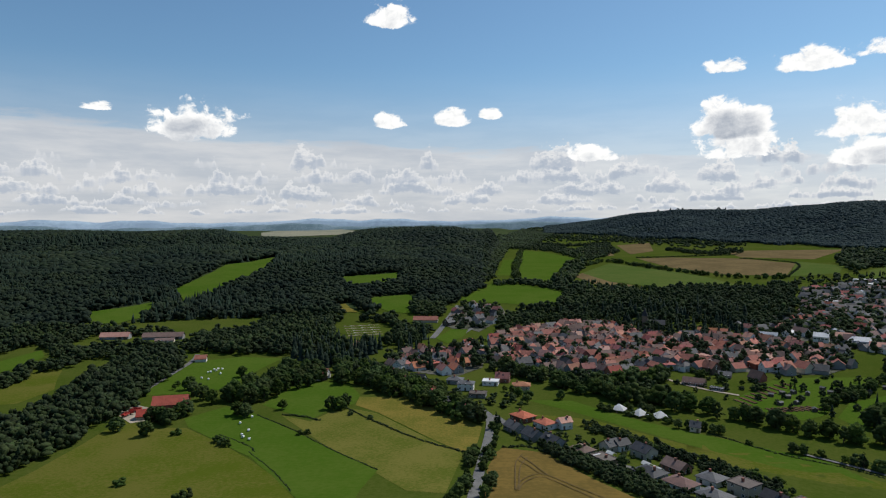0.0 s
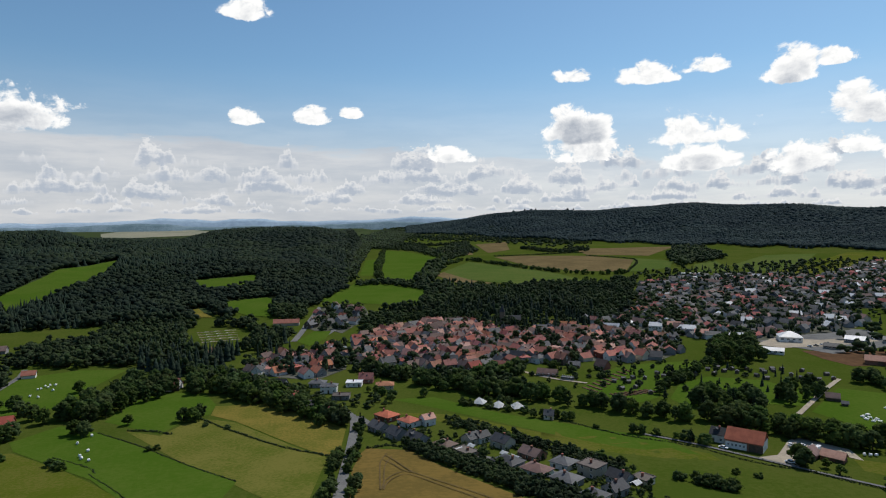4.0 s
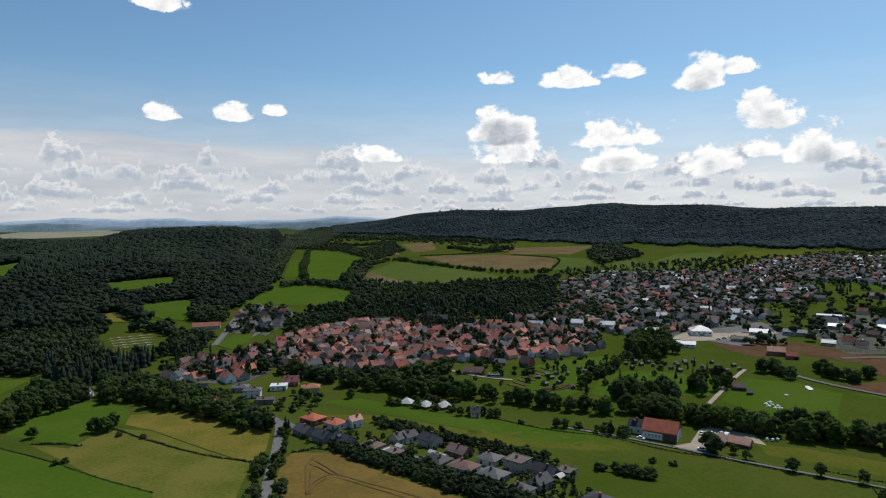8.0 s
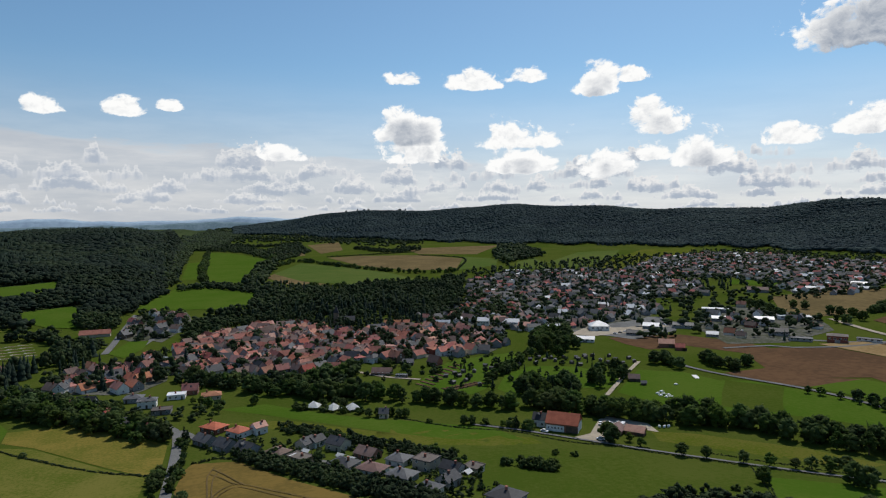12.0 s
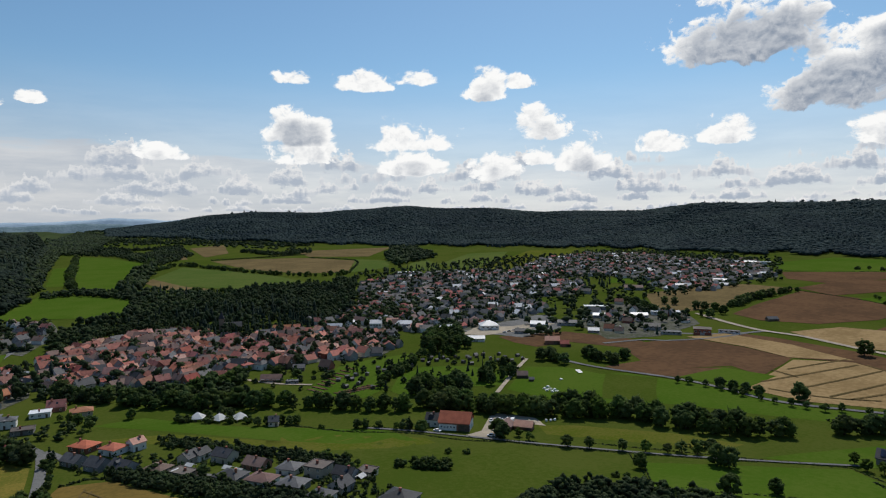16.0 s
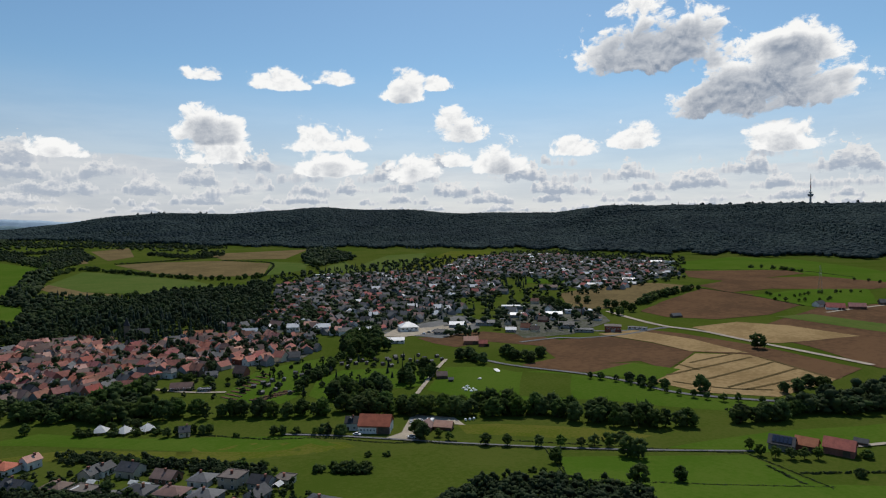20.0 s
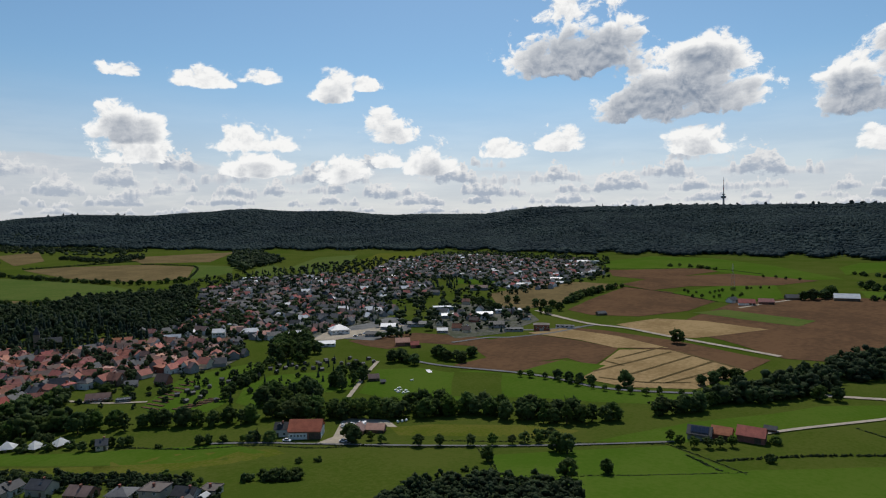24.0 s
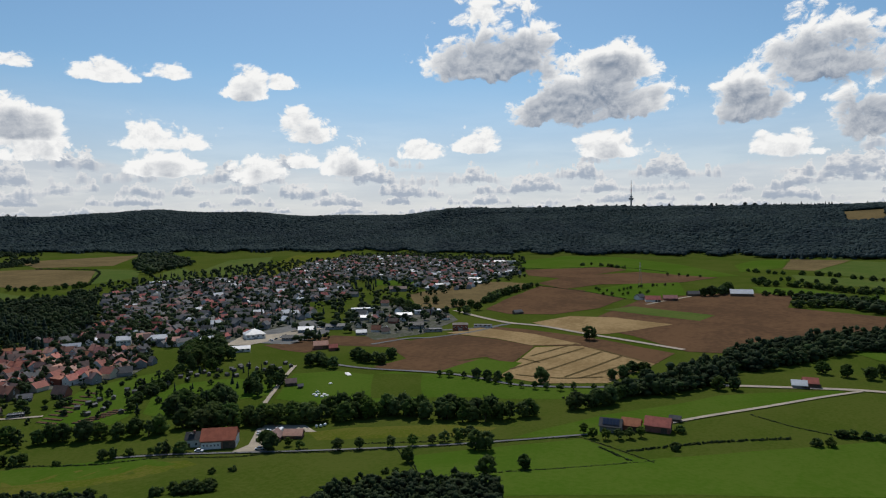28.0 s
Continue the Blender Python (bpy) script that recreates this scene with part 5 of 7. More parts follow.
wood("east_wood", "long belt of dense dark broadleaf wood", scatter(EAST_WOOD, 6, 14), 11, 14, 0.1, True)
wood("east_wood", "distant belt of hedgerow trees", scatter(FAR_EAST_WOOD, 12, 15), 11, 15, 0.1)
wood("copse", "thicket of green bushes and young trees", scatter(COPSE, 4.2, 16), 6, 16, 0.05, True)
wood("hedge", "dense tall hedge behind the garden houses", scatter(ROW_HEDGE, 3.0, 17), 4.6, 17, 0.05, True, "hedge")
wood("hedge", "loose green bushes behind the garden houses", scatter(ROW_BACK, 3.4, 72), 4.0, 72, 0.05, True, "hedge")
wood("valley_hedge", "hedge with trees between the meadows", scatter(VALLEY_HEDGE, 11, 18), 13, 18, 0.1)
wood("forest_foot", "dark trees at the foot of the hill", scatter(FOREST_FOOT, 14, 19), 15, 19, 0.2)
wood("west_wood", "dense trees around small meadows", scatter(VALLEY_WOOD, 7.5, 20, (LODGE_LAWN,)), 10, 20, 0.15, True)
wood("west_wood", "dark bushes and trees on the western meadow", scatter(BUSH_WOOD, 8, 22), 9, 22, 0.05, True)
wood("garden_belt", "green garden trees below the village", scatter(GARDEN_BELT, 8, 31), 7.5, 31, 0.08, True)
wood("allotment_bushes", "round bushes and fruit trees in the allotments", scatter(ALLOTMENTS, 15, 32), 4.5, 32, 0.1, True, "bushes")
wood("town_trees", "dark trees scattered round the town", scatter(TOWN_FRINGE, 21, 33), 8.5, 33, 0.12, False, "trees")
wood("lane_trees", "dark trees round the long house", scatter(LANE_WOOD, 9, 34, (SLOPE_STREET,)), 11, 34, 0.15, True)
wood("lane_trees", "dark trees behind the long house", scatter(LANE_WOOD_BACK, 9, 35, (SLOPE_STREET,)), 12, 35, 0.15, True)
wood("row_gardens", "bushes and small trees in the back gardens", scatter(ROW_GARDENS, 6.5, 36), 3.0, 36, 0.12, True, "bushes")
wood("yard_trees", "dark trees between the workshops", scatter(EAST_YARDS, 19, 37), 8, 37, 0.1, False, "trees")
wood("orchard", "rows of small orchard trees on the far meadow", scatter(HILL_ORCHARD, 20, 38), 7, 38, 0.0, False, "trees")
wood("valley_trees", "dark hedgerow trees round the valley meadows", scatter(VALLEY_TREES, 12, 61), 9, 61, 0.1, False, "trees")
wood("valley_trees", "dark hedgerow trees below the valley meadows", scatter(BROOK_TREES, 10, 62), 9, 62, 0.1, False, "trees")
wood("valley_trees", "scattered trees far up the valley", scatter(FAR_VALLEY, 34, 63), 10, 63, 0.1, None, "trees")
wood("lane_gardens", "bushes and trees in the lane gardens", scatter(LANE_GARDENS, 11, 64), 6, 64, 0.1, True, "bushes")
wood("valley_trees", "woodland running down the flank of the hill", scatter(FLANK, 12, 65), 11, 65, 0.15, None, "trees")
wood("east_wood", "long belt of dense dark broadleaf wood", scatter(EAST_WOOD_BACK, 7, 66), 12, 66, 0.1, True)
wood("valley_trees", "woodland at the lower flank of the hill", scatter(FLANK_LOW, 9, 67), 10, 67, 0.15, False, "trees")
wood("valley_trees", "hedge of dark trees between two meadows", scatter(MEADOW_HEDGE, 7, 68), 8, 68, 0.05, False, "trees")


def grove(pts, gap, seed, tall, kinds, group):
    """A small stand of single trees."""
    for x, y in scatter(pts, gap, seed):
        tree(tree_rng.choice(kinds), float(x), float(y), tall * tree_rng.uniform(0.75, 1.25), group)


grove(MEADOW_WOOD, 7.5, 7, 10, ("broad", "tall", "broad"), "trees between the meadows")
grove(STREAM_WOOD, 8, 13, 11, ("broad", "willow", "spruce"), "stand on the stream bank")
grove(PARK_WOOD, 10, 12, 11, ("broad", "broad", "tall"), "trees beside the white hall")
grove(VILLAGE_WOOD, 8, 6, 9.5, ("broad", "tall", "willow"), "trees at the village edge")

# ---- the row of garden houses ----
house(43.5, 351.3, -55, 11.1, 9.1, 2.8, TILE_BRIGHT, BRICK, "hip", detail=2, group='row of garden houses', rise=2.2)
house(53.8, 338.1, -57, 9.6, 8.4, 3.0, TILE_BRIGHT, RENDER_WHITE, "hip", detail=2, group='row of garden houses', rise=2.0)
house(63.8, 337.1, 19, 6.7, 6.1, 3.9, TILE_PINK, RENDER_WHITE, "gable", detail=2, group='row of garden houses', rise=1.9)
house(37.0, 333.0, -61, 10.4, 7.6, 2.6, GREY_ROOF, RENDER_GREY, "gable", detail=2, group='row of garden houses', rise=2.4)
house(44.8, 319.9, -61, 9.6, 8.4, 2.8, SLATE, RENDER_GREY, "gable", detail=2, group='row of garden houses', rise=2.7)
house(52.9, 309.0, -61, 10.4, 8.4, 2.8, SLATE, RENDER_GREY, "gable", detail=2, group='row of garden houses', rise=2.7)
house(64.4, 295.9, -58, 9.6, 7.6, 2.6, TILE_BROWN, RENDER_CREAM, "hip", detail=2, group='row of garden houses', rise=1.8)
house(79.0, 301.9, 29, 7.4, 6.8, 3.2, SLATE, RENDER_CREAM, "gable", detail=2, group='row of garden houses', rise=2.2)
house(84.5, 303.1, 29, 7.4, 6.1, 3.2, SLATE, RENDER_WHITE, "gable", detail=2, group='row of garden houses', rise=1.9)
house(92.5, 292.8, -61, 9.6, 7.6, 3.5, SLATE, RENDER_CREAM, "gable", detail=2, group='row of garden houses', rise=2.4)
house(85.3, 262.2, -57, 11.1, 9.1, 2.6, SLATE, RENDER_GREY, "hip", detail=2, group='row of garden houses', rise=2.2)
house(71.4, 283.0, -61, 10.4, 6.8, 2.5, FELT, RENDER_CREAM, "flat", detail=2, group='row of garden houses', rise=1.6)
house(100.0, 272.3, -61, 10.4, 7.6, 2.6, TILE_BROWN, BRICK, "gable", detail=2, group='row of garden houses', rise=2.4)
house(93.1, 248.2, -57, 11.1, 8.4, 2.6, TILE_BROWN, RENDER_WHITE, "hip", detail=2, group='row of garden houses', rise=2.0)
house(108.4, 255.7, -55, 8.9, 8.4, 2.8, GREY_ROOF, RENDER_WHITE, "hip", detail=2, group='row of garden houses', rise=2.0)
house(100.1, 233.3, -58, 10.4, 8.4, 2.6, GREY_ROOF, RENDER_GREY, "hip", detail=2, group='row of garden houses', rise=2.0)
house(115.3, 242.4, -59, 8.9, 8.4, 4.9, FELT, RENDER_CREAM, "flat", detail=2, group='row of garden houses', rise=2.0)
house(122.1, 231.5, -61, 8.9, 6.8, 2.8, SLATE, RENDER_GREY, "gable", detail=2, group='row of garden houses', rise=2.2)
house(131.0, 229.2, -61, 6.7, 6.8, 2.5, FELT, RENDER_CREAM, "flat", detail=2, group='row of garden houses', rise=1.6)
house(112.3, 216.8, 24, 8.1, 6.8, 3.2, SLATE, RENDER_GREY, "gable", detail=2, group='row of garden houses', rise=2.2)
house(101.6, 210.8, -61, 8.1, 6.8, 2.8, SLATE, RENDER_WHITE, "hip", detail=2, group='row of garden houses', rise=1.6)
house(121.1, 188.7, -65, 11.1, 9.9, 3.0, SLATE, RENDER_GREY, "hip", detail=2, group='row of garden houses', rise=2.4)
house(-5.6, 399.1, 50, 8.8, 7.2, 3.1, TILE_RED, RENDER_WHITE, "gable", detail=2, group='houses at the lane')
house(3.1, 379.4, 10, 10.4, 7.2, 2.7, GREY_ROOF, RENDER_GREY, "gable", detail=2, group='houses at the lane')
house(10.7, 366.6, -30, 9.6, 7.2, 2.7, TILE_RED, RENDER_CREAM, "gable", detail=2, group='houses at the lane')
house(-14.0, 420.3, -5, 11.2, 7.2, 2.4, FELT, RENDER_WHITE, "flat", detail=2, group='houses at the lane')
house(-18.2, 435.8, -20, 10.4, 8.0, 2.7, SLATE, RENDER_GREY, "gable", detail=2, group='houses at the lane')
house(7.4, 434.8, -15, 10.4, 8.0, 2.7, GREY_ROOF, RENDER_GREY, "hip", detail=2, group='houses at the lane')
house(14.2, 417.8, -10, 10.4, 7.2, 4.4, GREY_ROOF, RENDER_WHITE, "hip", detail=2, group='houses at the lane')
house(21.1, 400.4, -12, 10.4, 8.0, 2.4, FELT, RENDER_GREY, "flat", detail=2, group='houses at the lane')
house(31.5, 430.1, -12, 10.4, 8.0, 2.7, WHITE_ROOF, RENDER_WHITE, "flat", detail=2, group='houses at the lane')
house(40.3, 437.6, -15, 9.6, 7.2, 3.1, TILE_RED, BRICK, "gable", detail=2, group='houses at the lane')
house(50.7, 418.3, -8, 11.2, 8.8, 2.7, TILE_ORANGE, RENDER_CREAM, "hip", detail=2, group='houses at the lane')
house(-34.5, 447.8, 60, 10.4, 7.2, 3.8, GREY_ROOF, RENDER_WHITE, "gable", detail=2, group='houses at the lane')
house(-33.3, 477.2, 70, 11.2, 7.2, 4.6, GREY_ROOF, RENDER_WHITE, "gable", detail=2, group='houses at the lane')
house(-87.9, 453.8, -20, 10.4, 8.0, 3.1, TILE_RED, RENDER_WHITE, "gable", detail=2, group='houses at the lane')
house(-75.6, 558.7, -60, 8.0, 7.2, 3.1, TILE_ORANGE, RENDER_CREAM, "gable", detail=2, group='houses at the lane')
house(-25.5, 432.9, -20, 8.0, 6.4, 2.5, SLATE, RENDER_GREY, "gable", detail=2, group='houses at the lane')
house(131.2, 330.2, -30, 5.2, 4.8, 2.9, GREY_ROOF, RENDER_CREAM, "gable", detail=2, group='houses at the lane')

OLD_VILLAGE = [(32, 519), (48, 602), (86, 651), (137, 676), (171, 663), (198, 607), (214, 600), (166, 467), (146, 450), (117, 454), (93, 459), (62, 477), (31, 498)]
EAST_VILLAGE = [(208, 585), (249, 611), (273, 594), (308, 563), (327, 512), (305, 472), (271, 448), (236, 450), (231, 459), (195, 456), (166, 467)]
WEST_VILLAGE = [(-45, 508), (-31, 544), (-1, 550), (22, 571), (35, 553), (29, 480), (9, 453), (-9, 460), (-39, 479)]
SLOPE_VILLAGE = [(-1, 683), (19, 820), (73, 816), (73, 748), (35, 638), (25, 658), (14, 646)]
NORTH_VILLAGE = [(290, 662), (382, 691), (456, 801), (494, 818), (406, 613), (326, 572), (290, 604)]
NEAR_TOWN = [(353, 660), (439, 771), (512, 830), (596, 800), (610, 614), (573, 547), (513, 516), (383, 496), (358, 518), (341, 555)]
MID_TOWN = [(433, 776), (523, 918), (637, 994), (775, 965), (876, 913), (806, 705), (710, 600), (618, 622), (588, 788), (507, 807)]
FAR_TOWN = [(884, 938), (1111, 1079), (1330, 1124), (1391, 988), (1307, 807), (1384, 714), (1099, 522), (989, 539), (856, 497), (809, 545), (883, 627), (923, 741), (845, 766)]


# ---- village and town ----
for quarter in (OLD_VILLAGE, EAST_VILLAGE, WEST_VILLAGE, SLOPE_VILLAGE, NORTH_VILLAGE, NEAR_TOWN, MID_TOWN, FAR_TOWN):
    field("town_ground", TOWN_GROUND, "paved lanes and gardens between the houses", quarter, 0.26, 14.0, 3.0)
ROOFS_OLD = [TILE_RED] * 5 + [TILE_ORANGE] * 5 + [TILE_BROWN] * 3 + [TILE_PINK] * 2 + [GREY_ROOF] + [SLATE]
ROOFS_NEW = [TILE_BROWN] * 3 + [SLATE] * 4 + [GREY_ROOF] * 4 + [TILE_RED] * 3 + [TILE_PINK]
WALLS = [RENDER_WHITE] * 5 + [RENDER_CREAM] * 3 + [RENDER_GREY] * 3 + [BRICK] * 2 + [TIMBER]
town_rng = random.Random(4)
taken = []


def settle(pts, gap, group, roofs, detail, seed, most, turns=(20, 110), loose=14, tall=4.0):
    """Fills a quarter with single houses; returns the places left over."""
    rest = []
    q = scatter(pts, gap, seed)
    order = list(range(len(q)))
    town_rng.shuffle(order)
    for n, i in enumerate(order):
        x, y = float(q[i][0]), float(q[i][1])
        if n >= most:
            rest.append((x, y))
            continue
        turn = town_rng.choice(turns) + town_rng.uniform(-loose, loose)
        D = town_rng.uniform(6.2, 8.8)
        house(x, y, round(turn, 1), round(D * town_rng.uniform(1.1, 1.6), 1), round(D, 1), round(town_rng.uniform(0.65, 1.15) * tall, 1), town_rng.choice(roofs), town_rng.choice(WALLS),
              "gable" if town_rng.random() < 0.9 else "hip", detail=detail, group=group)
    return rest


rest = settle(OLD_VILLAGE, 11, "old village houses", ROOFS_OLD, 1, 21, 130)
rest += settle(EAST_VILLAGE, 12.5, "old village houses", ROOFS_OLD, 1, 22, 60)
rest += settle(WEST_VILLAGE, 16, "old village houses", ROOFS_OLD, 1, 23, 34, (35, 125))
rest += settle(SLOPE_VILLAGE, 22, "houses on the slope", ROOFS_NEW, 1, 24, 20, (40, 130))
far_houses("village_houses", "village houses with red and brown tiled roofs", rest, 30, (0, 0, 0, 1, 1, 3))
rest = settle(NORTH_VILLAGE, 22, "houses behind the church", ROOFS_OLD, 0, 25, 12)
rest += settle(NEAR_TOWN, 18, "town houses", ROOFS_NEW, 0, 26, 0)
rest += settle(MID_TOWN, 18.5, "town houses", ROOFS_NEW, 0, 27, 0)
rest += settle(FAR_TOWN, 20, "town houses", ROOFS_NEW, 0, 28, 0)
settle(EAST_YARDS, 25, "workshops and houses", ROOFS_NEW, 0, 29, 14)
# the few white roofs (7) are painted stand-ins for sun glints
far_houses("far_houses", "far town houses with brown, grey, red and glint-white roofs", rest, 29, (0, 0, 1, 1, 1, 2, 2, 2, 3, 3, 3, 3, 7))
# trees and bushes of the gardens
gardens = np.concatenate([scatter(p, g, s, (SLOPE_STREET,)) for p, g, s in ((OLD_VILLAGE, 17, 41), (EAST_VILLAGE, 14, 42), (WEST_VILLAGE, 13, 43), (SLOPE_VILLAGE, 15, 44), (NORTH_VILLAGE, 12, 45))])
wood("garden_trees", "round green garden trees between the houses", gardens, 9.5, 50, 0.12, True, "garden trees")
gardens = np.concatenate([scatter(p, g, s) for p, g, s in ((NEAR_TOWN, 11.5, 46), (MID_TOWN, 12.5, 47), (FAR_TOWN, 16, 48))])
wood("garden_trees", "dark garden trees between the town houses", gardens, 7, 51, 0.12, False, "garden trees")



# ---- single things ----
def hedge(pts, width, tall, seed, label="dark clipped field hedge", gap=None):
    """A line of low bushes as one hedge."""
    rs = np.random.RandomState(seed)
    line = np.array(way_along(pts, gap or max(0.6, tall * 0.55)))
    xy = line + rs.uniform(-width / 2, width / 2, line.shape)
    return wood("hedge", label, xy, tall, seed, 0.0, tall > 1.4, "hedge")


BALE = None


def bale(x, y, group="wrapped bales on the meadow", size=1.0):
    """A round bale wrapped in white film, lying on its side."""
    global BALE
    if BALE is None:
        bm = bmesh.new()
        prof = [(-0.62, 0.0), (-0.62, 0.5), (-0.56, 0.63), (-0.4, 0.68), (0.4, 0.68), (0.56, 0.63), (0.62, 0.5), (0.62, 0.0)]
        rings = [[bm.verts.new((r * math.cos(a), h, r * math.sin(a) + 0.66)) for a in (math.tau * i / 16 for i in range(16))] for h, r in prof[1:-1]]
        for p, q in zip(rings, rings[1:]):
            for j in range(16):
                bm.faces.new((p[j], q[j], q[(j + 1) % 16], p[(j + 1) % 16]))
        bm.faces.new(rings[0])
        bm.faces.new(rings[-1][::-1])
        bmesh.ops.recalc_face_normals(bm, faces=bm.faces)
        BALE = bpy.data.meshes.new("hay_bale")
        bm.to_mesh(BALE)
        bm.free()
        BALE.materials.append(PLASTIC)
    ob = new("hay_bale", BALE)
    ob.matrix_world = at(x, y, tree_rng.uniform(0, 180), 0.2)
    ob.scale = (size, size, size)
    return tagged(ob, "round hay bale wrapped in white film on grass", "hay bale", group)


def long_barn(x, y, turn, L, D, e, roof, wall, label, base=None, group="", rise=None, gates=2, panels=0):
    """A farm building: walls, roof, plinth, gates, a row of small windows."""
    L, D, e = L * 0.78, D * 0.78, e * 0.8
    ob = new("barn", None)
    ob.matrix_world = at(x, y, turn)
    rise = rise or D * 0.38
    part("wall", gable_walls(L, D, e, rise), wall, ob)
    part("roof", gable_roof(L, D, e, rise, 0.7, 0.25), roof, ob)
    if base:
        part("plinth", boxes((-L / 2 - 0.05, -D / 2 - 0.06, -0.5, L * 0.08, -D / 2 - 0.003, e * 0.72)), base, ob, "whitewashed lower wall")
        for i in range(5):
            window(SMALL_WINDOW, ob, pose(-L / 2 + 1.4 + i * L * 0.105, -D / 2 - 0.07, e * 0.3, 0, 0, 0))
        part("gable_wall", boxes((L / 2 + 0.003, -D / 2, -0.5, L / 2 + 0.1, D / 2, e)), RENDER_WHITE, ob, "whitewashed gable end")
    for i in range(gates):
        part("gate", boxes((L * 0.14 + i * L * 0.19, -D / 2 - 0.1, 0, L * 0.14 + i * L * 0.19 + 3.0, -D / 2 - 0.003, min(3.4, e * 0.85))), TIMBER, ob, "dark timber gate")
    if panels:
        k = math.degrees(math.atan2(rise, D / 2))
        for i in range(panels):
            p = part("solar_panel", boxes((-0.75, -1.9, 0, 0.75, 1.9, 0.08)), PANEL, ob, "dark blue solar panel")
            p.matrix_basis = pose(-L * 0.3 + i * 1.7, -D * 0.25 - 0.1, e + rise / 2 + 0.42, k, 0, 0)
    return tagged(ob, label, "barn", group)


def hall(x, y, turn, L, D, e, label, roof=None, wall=None, style="hip", rise=2.0, name="hall", lights=4):
    """A workshop or market hall with a low roof, a band of windows and gates."""
    L, D, e, rise = L * 0.7, D * 0.72, e * 0.64, rise * 0.85
    ob = new(name, None)
    ob.matrix_world = at(x, y, turn)
    roof, wall = roof or WHITE_ROOF, wall or RENDER_GREY
    if style == "gable":
        part("wall", gable_walls(L, D, e, rise), wall, ob)
        part("roof", gable_roof(L, D, e, rise, 0.5, 0.25), roof, ob)
    else:
        part("wall", boxes((-L / 2, -D / 2, -0.6, L / 2, D / 2, e)), wall, ob)
        part("roof", hip_roof(L, D, e, rise) if style == "hip" else flat_roof(L, D, e), roof, ob)
    for i in range(lights):
        px = (i + 0.5) / lights * L - L / 2
        for side, t in ((-1, 0), (1, 180)):
            window(WIDE_WINDOW, ob, pose(px, side * D / 2, e * 0.5, 0, 0, t))
    part("gate", boxes((-2, -D / 2 - 0.1, 0, 2, -D / 2 - 0.003, min(3.6, e * 0.45))), METAL, ob, "grey roller gate")
    return tagged(ob, label, "hall")


def canopy(x, y, turn, L=7.2, D=7.2, group="white tents on the meadow"):
    """A white tent roof on posts: a steep pyramid, or a low ridge where it is an awning."""
    ob = new("canopy", None)
    ob.matrix_world = at(x, y, turn)
    peaked = L > 5
    part("roof", hip_roof(L, L - 0.4, 1.3, 3.1, 0.3, 0.12) if peaked else gable_roof(L, D, 2.2, 0.9, 0.2, 0.08), FABRIC, ob, "bright white fabric roof")
    if peaked:
        part("finial", boxes((-0.12, -0.12, 4.2, 0.12, 0.12, 4.8)), METAL, ob)
        part("flap", boxes((-0.6, -D / 2 + 0.1, 0.0, 0.6, -D / 2 + 0.2, 1.5)), TIMBER, ob, "dark entrance flap")
    for px in (-L / 2 + 0.2, L / 2 - 0.2):
        for py in (-D / 2 + 0.2, D / 2 - 0.35):
            part("post", boxes((px - 0.1, py - 0.1, -0.4, px + 0.1, py + 0.1, 1.5 if peaked else 2.4)), TIMBER, ob)
    return tagged(ob, "white pyramid tent on posts among bushes" if peaked else "white fabric awning on posts in a garden", "tent" if peaked else "awning", group)


def shed(x, y, turn, L=3.0, D=2.4, roof=None, wall=None, group="garden sheds"):
    ob = new("garden_shed", None)
    ob.matrix_world = at(x, y, turn)
    part("wall", gable_walls(L, D, 1.8, 0.6), wall or TIMBER, ob)
    part("roof", gable_roof(L, D, 1.8, 0.6, 0.2, 0.08), roof or GREY_ROOF, ob)
    d = part("door", DOOR, None, ob)
    d.matrix_basis = pose(0, -D / 2, 0, 0, 0, 0) @ Matrix.Diagonal((0.75, 1, 0.78, 1))
    return tagged(ob, f"small {FACE[wall or TIMBER]} garden shed with {COLOUR[roof or GREY_ROOF]}", "shed", group)


def car(x, y, turn, paint=None, van=False):
    ob = new("van" if van else "car", None)
    ob.matrix_world = at(x, y, turn, 0.35)
    L, W, h = (5.0, 1.95, 2.0) if van else (4.3, 1.8, 0.85)
    bm = bmesh.new()
    v = box(bm, -L / 2, -W / 2, 0.3, L / 2, W / 2, h)
    bmesh.ops.bevel(bm, geom=list(bm.edges), offset=0.16, segments=2, affect="EDGES")
    part("body", bm, paint or CAR_WHITE, ob)
    if not van:
        bm = bmesh.new()
        v = box(bm, -L * 0.3, -W / 2 + 0.12, 0.8, L * 0.24, W / 2 - 0.12, 1.42)
        for p in v[4:]:
            p.co.x *= 0.72
            p.co.y *= 0.85
        part("cabin", bm, GLASS, ob, "dark glazed cabin")
        part("roof", boxes((-L * 0.2, -W * 0.36, 1.42, L * 0.16, W * 0.36, 1.46)), paint or CAR_WHITE, ob)
    else:
        part("windscreen", boxes((L / 2 - 0.12, -W / 2 + 0.2, 1.1, L / 2 + 0.02, W / 2 - 0.2, 1.75)), GLASS, ob)
    for px in (-L * 0.3, L * 0.3):
        for py in (-W / 2, W / 2):
            bm = bmesh.new()
            bmesh.ops.create_cone(bm, cap_ends=True, segments=12, radius1=0.33, radius2=0.33, depth=0.22)
            w = part("wheel", bm, RUBBER, ob)
            w.matrix_basis = pose(px, py, 0.33, 90, 0, 0)
    return tagged(ob, f"{'white delivery van' if van else 'white car' if not paint else 'dark car'} parked on the yard", "van" if van else "car")


